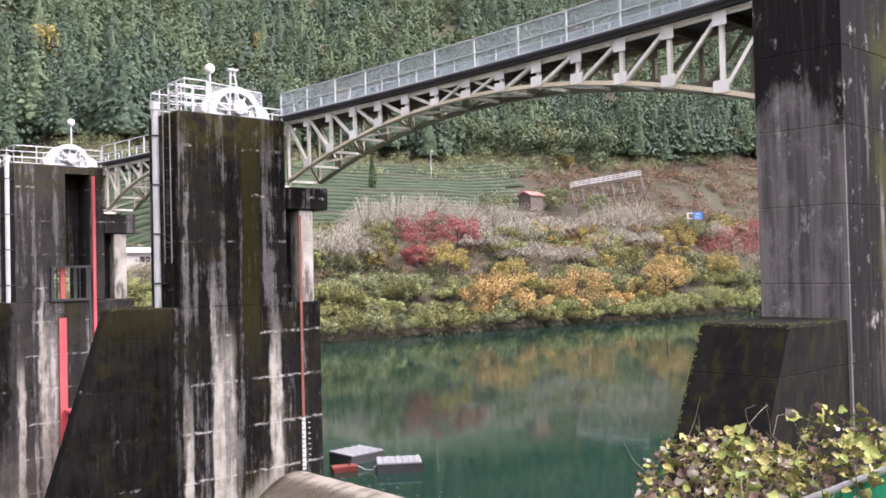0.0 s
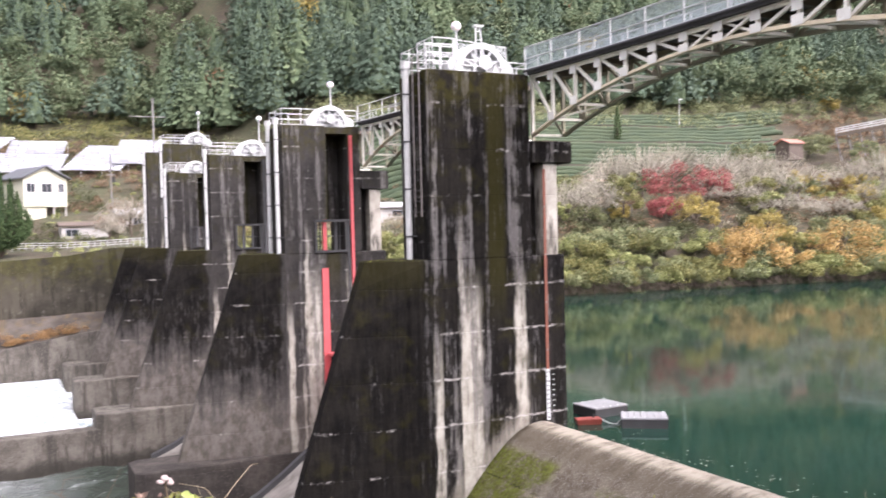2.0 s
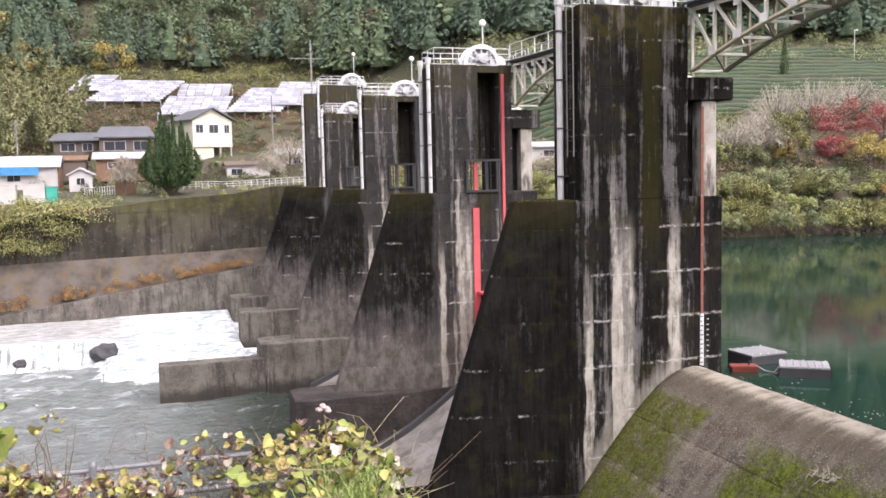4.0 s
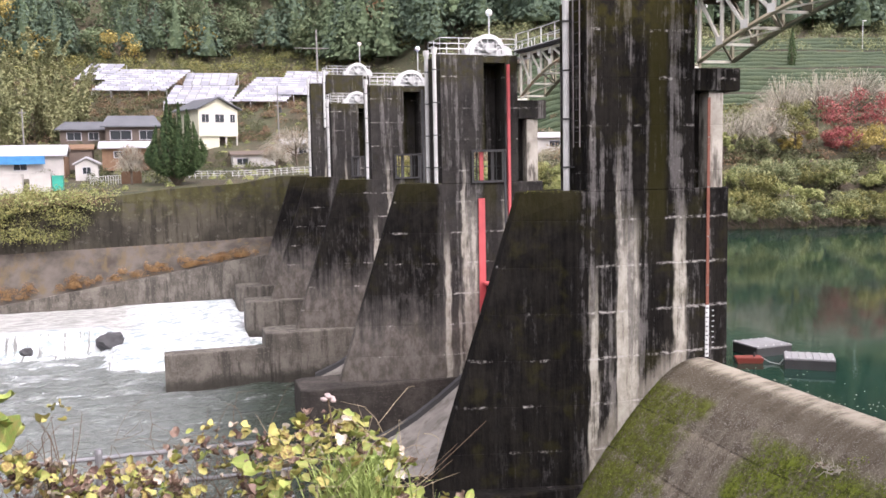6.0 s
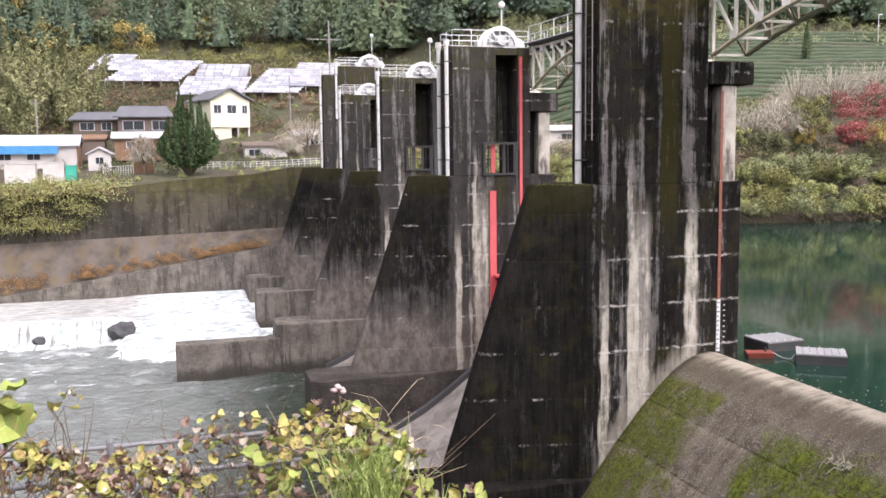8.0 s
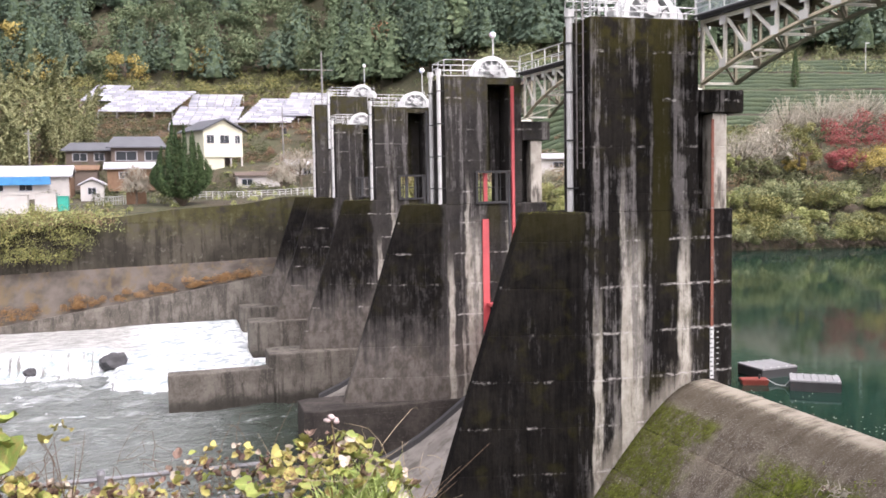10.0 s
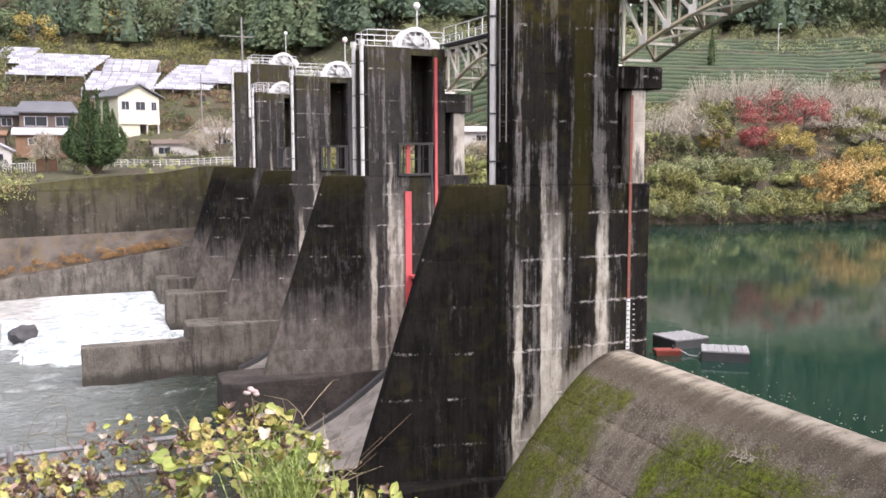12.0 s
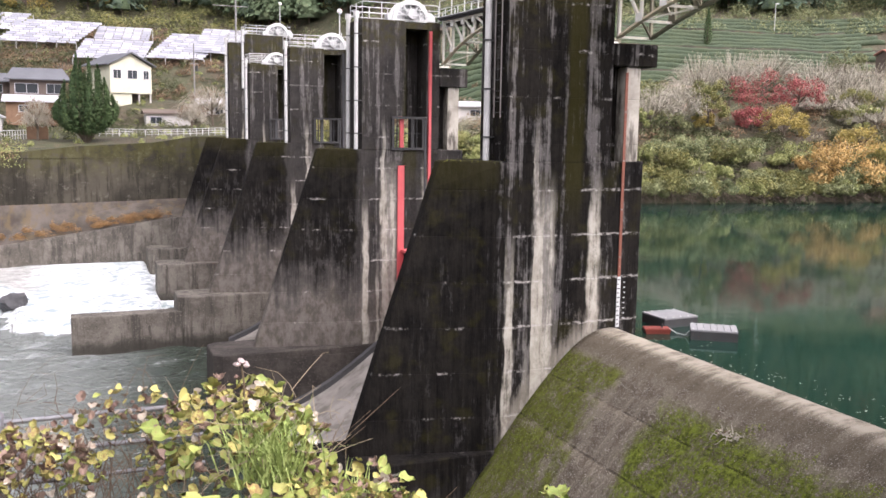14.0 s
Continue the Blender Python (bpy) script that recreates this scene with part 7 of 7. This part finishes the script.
    vine("seedling", "young shoot with pale green leaves", (2.86, 5.0, 6.16), (0.1, 0.08, 0.1), 8, (8, 5, 3, 0, 0, 0, 0), rng, 3)
    f = thing("flower_head", "faded pale pink flower head on a stalk", "flower", (1.18, 7.0, 6.55))
    part("stalk", tube(bmesh.new(), [(0, 0, -0.6), (0.02, 0, 0), (0, 0, 0.16)], 0.008, 5), STEM, f)
    for k in range(9):
        bm = bmesh.new()
        bmesh.ops.create_icosphere(bm, subdivisions=2, radius=0.026)
        for v in bm.verts:
            v.co.z *= 0.6
            v.co += Vector(((k % 3 - 1) * 0.034, (k // 3 - 1) * 0.03, 0.17 + 0.02 * math.sin(k * 2)))
        part("petal", bm, PALELEAF_SOFT, f)
    # green net on a white pipe
    n = thing("safety_net", "green mesh net tied to a white pipe rail", "net", (5.47, 2.45, 7.27))
    a, b = Vector((-0.1, 0.26, -0.2)), Vector((0.42, -0.85, 0.38))
    part("pipe", tube(bmesh.new(), [a, b], 0.022, 10), WHITE, n)
    bm = bmesh.new()
    rows = [[bm.verts.new(a.lerp(b, i / 12) + Vector((0.012 * math.sin(i * 2.1 + j), 0.02 * math.cos(i * 1.7 + j), -0.02 - j * 0.15))) for i in range(13)] for j in range(6)]
    for r0, r1 in zip(rows, rows[1:]):
        for i in range(12):
            bm.faces.new((r0[i], r0[i + 1], r1[i + 1], r1[i]))
    part("net_sheet", bm, NETGREEN, n, "bright green woven net", True)
    for k in (0.15, 0.45, 0.8):
        p = a.lerp(b, k)
        part("tie", tube(bmesh.new(), [p + Vector((0.03, 0, 0.03)), p + Vector((0, -0.03, -0.02)), p + Vector((-0.01, 0, -0.07))], 0.006, 5), WHITE, n)


GALV = paint("galvanised_pipe", (0.24, 0.24, 0.25), 0.5, 0.3, (0.14, 0.11, 0.09), 0.7, 8.0)
PALELEAF_SOFT = paint("faded_pink_petal", (0.4, 0.32, 0.3), 0.8)
NETGREEN = paint("green_net", (0.01, 0.34, 0.16), 0.6, 0.0, (0.02, 0.2, 0.1), 0.4, 20.0)
foreground()


def driftwood():
    t = thing("driftwood", "tangle of pale dry twigs stranded on the weir", "driftwood", (18.45, 21.5, -0.82))
    rng = random.Random(4)
    for _ in range(22):
        a = rng.uniform(0, 6.28)
        l = rng.uniform(0.2, 0.5)
        c = Vector((rng.gauss(0, 0.12), rng.gauss(0, 0.2), 0.08))
        part("twig", tube(bmesh.new(), [c, c + Vector((math.cos(a) * l * 0.5, math.sin(a) * l * 0.5, rng.uniform(0.02, 0.2))), c + Vector((math.cos(a) * l, math.sin(a) * l, rng.uniform(-0.1, 0.25) - math.cos(a) * -l * 0.3))], [0.022, 0.016, 0.006], 5), TWIG, t)
    for _ in range(10):
        ob = new("leaf", LEAVES[4 + rng.randrange(3)])
        ob.parent = t
        ob.location = (rng.gauss(-0.05, 0.12), rng.gauss(0.3, 0.15), 0.12)
        ob.rotation_euler = (rng.uniform(-1, 1), rng.uniform(-1, 1), rng.uniform(0, 6))


driftwood()


def floating_debris():
    """Leaves and scum drifting by the weir crest."""
    rng = np.random.default_rng(8)
    n = 140
    y = rng.uniform(14, 31, n)
    c = np.stack([21.5 + np.abs(rng.normal(size=n)) * 1.2, y, np.full(n, 0.006)], 1)
    v, f = clump_cloud(c, 0.02 + 0.04 * rng.random(n), np.tile([0.0, 0.0, 9.0], (n, 1)), rng)
    v[:, 2] = np.maximum(v[:, 2], 0.004)
    tagged(mesh_soup("floating_leaves", v, f, PALELEAF), "pale leaves drifting on the water behind the crest", "leaves", kind="stuff")


floating_debris()


MOSS = leafy("yellow_green_moss", (0.05, 0.055, 0.012), (0.11, 0.115, 0.022), (0.15, 0.14, 0.04), 0.9, 0.8, 9.0)


def moss_tufts():
    """Cushions of moss along the edges of the footings and pier heads."""
    rng = np.random.default_rng(14)
    cs = []
    def along(a, b, n, spread):
        t = rng.random((n, 1)) ** 1.2
        cs.append(np.array(a) * (1 - t) + np.array(b) * t + rng.normal(size=(n, 3)) * spread)
    along((17.95, 11.15, 7.2), (15.2, 11.15, 1.6), 260, 0.025)
    along((17.98, 11.2, 7.2), (17.98, 9.1, 7.2), 120, 0.035)
    along((17.98, 9.12, 7.2), (20.6, 9.12, 7.2), 90, 0.03)
    along((18.1, 11.1, 7.2), (20.5, 11.1, 7.2), 60, 0.05)
    for y in PIER_Y[:4]:
        along((13.55, y + 1.35, 7.28), (15.7, y + 0.05, 7.28), 90, 0.03)
        along((13.6, y + 1.5, 7.28), (11.6, y + 1.5, 1.4), 60, 0.03)
    c = np.concatenate(cs)
    v, f = clump_cloud(c, 0.012 + 0.022 * rng.random(len(c)), np.tile([-0.5, -0.3, 1.0], (len(c), 1)), rng)
    tagged(mesh_soup("moss", v, f, MOSS), "yellow-green moss along the edges of the concrete", "moss", kind="stuff")


def weir_moss():
    """Cushions of moss and grit on the downstream face of the weir."""
    rng = np.random.default_rng(23)
    px, pz = np.array([15.2, 16.2, 17.0, 17.7, 18.4, 19.0, 19.5]), np.array([-4.8, -3.45, -2.45, -1.65, -0.9, -0.36, 0.0])
    for name, label, mat, count, size in (("weir_moss", "bright green moss cushions on the weir", WEIRMOSS, 22000, 0.016), ("weir_grit", "pale grit and dead leaves on the weir", PALE, 2600, 0.009)):
        x = rng.uniform(15.3, 19.2, count)
        y = rng.uniform(11.4, 31.9, count)
        keep = np.zeros(count, bool)
        for i in range(count):
            n = noise.noise(Vector((x[i] * 0.7, y[i] * 0.7, 3))) + 0.6 * noise.noise(Vector((x[i] * 2.6, y[i] * 2.6, 8)))
            edge = 24.9 + 1.6 * noise.noise(Vector((x[i] * 0.5, 1, y[i] * 0.2)))
            grows = (y[i] < edge and x[i] < 18.7 + n) or (y[i] > 28.6 + n and x[i] < 18.9)
            keep[i] = (grows and n > -0.25) if name == "weir_moss" else n > 0.1
        x, y = x[keep], y[keep]
        c = np.stack([x, y, np.interp(x, px, pz) + 0.012], 1)
        v, f = clump_cloud(c, size + size * 1.6 * rng.random(len(c)), np.tile([-0.7, 0.0, 0.72], (len(c), 1)), rng, 0.5)
        tagged(mesh_soup(name, v, f, mat), label, "moss" if name == "weir_moss" else "grit", kind="stuff")


WEIRMOSS = leafy("bright_weir_moss", (0.07, 0.085, 0.016), (0.17, 0.2, 0.035), (0.27, 0.28, 0.08), 0.9, 1.2, 9.0)
moss_tufts()
weir_moss()
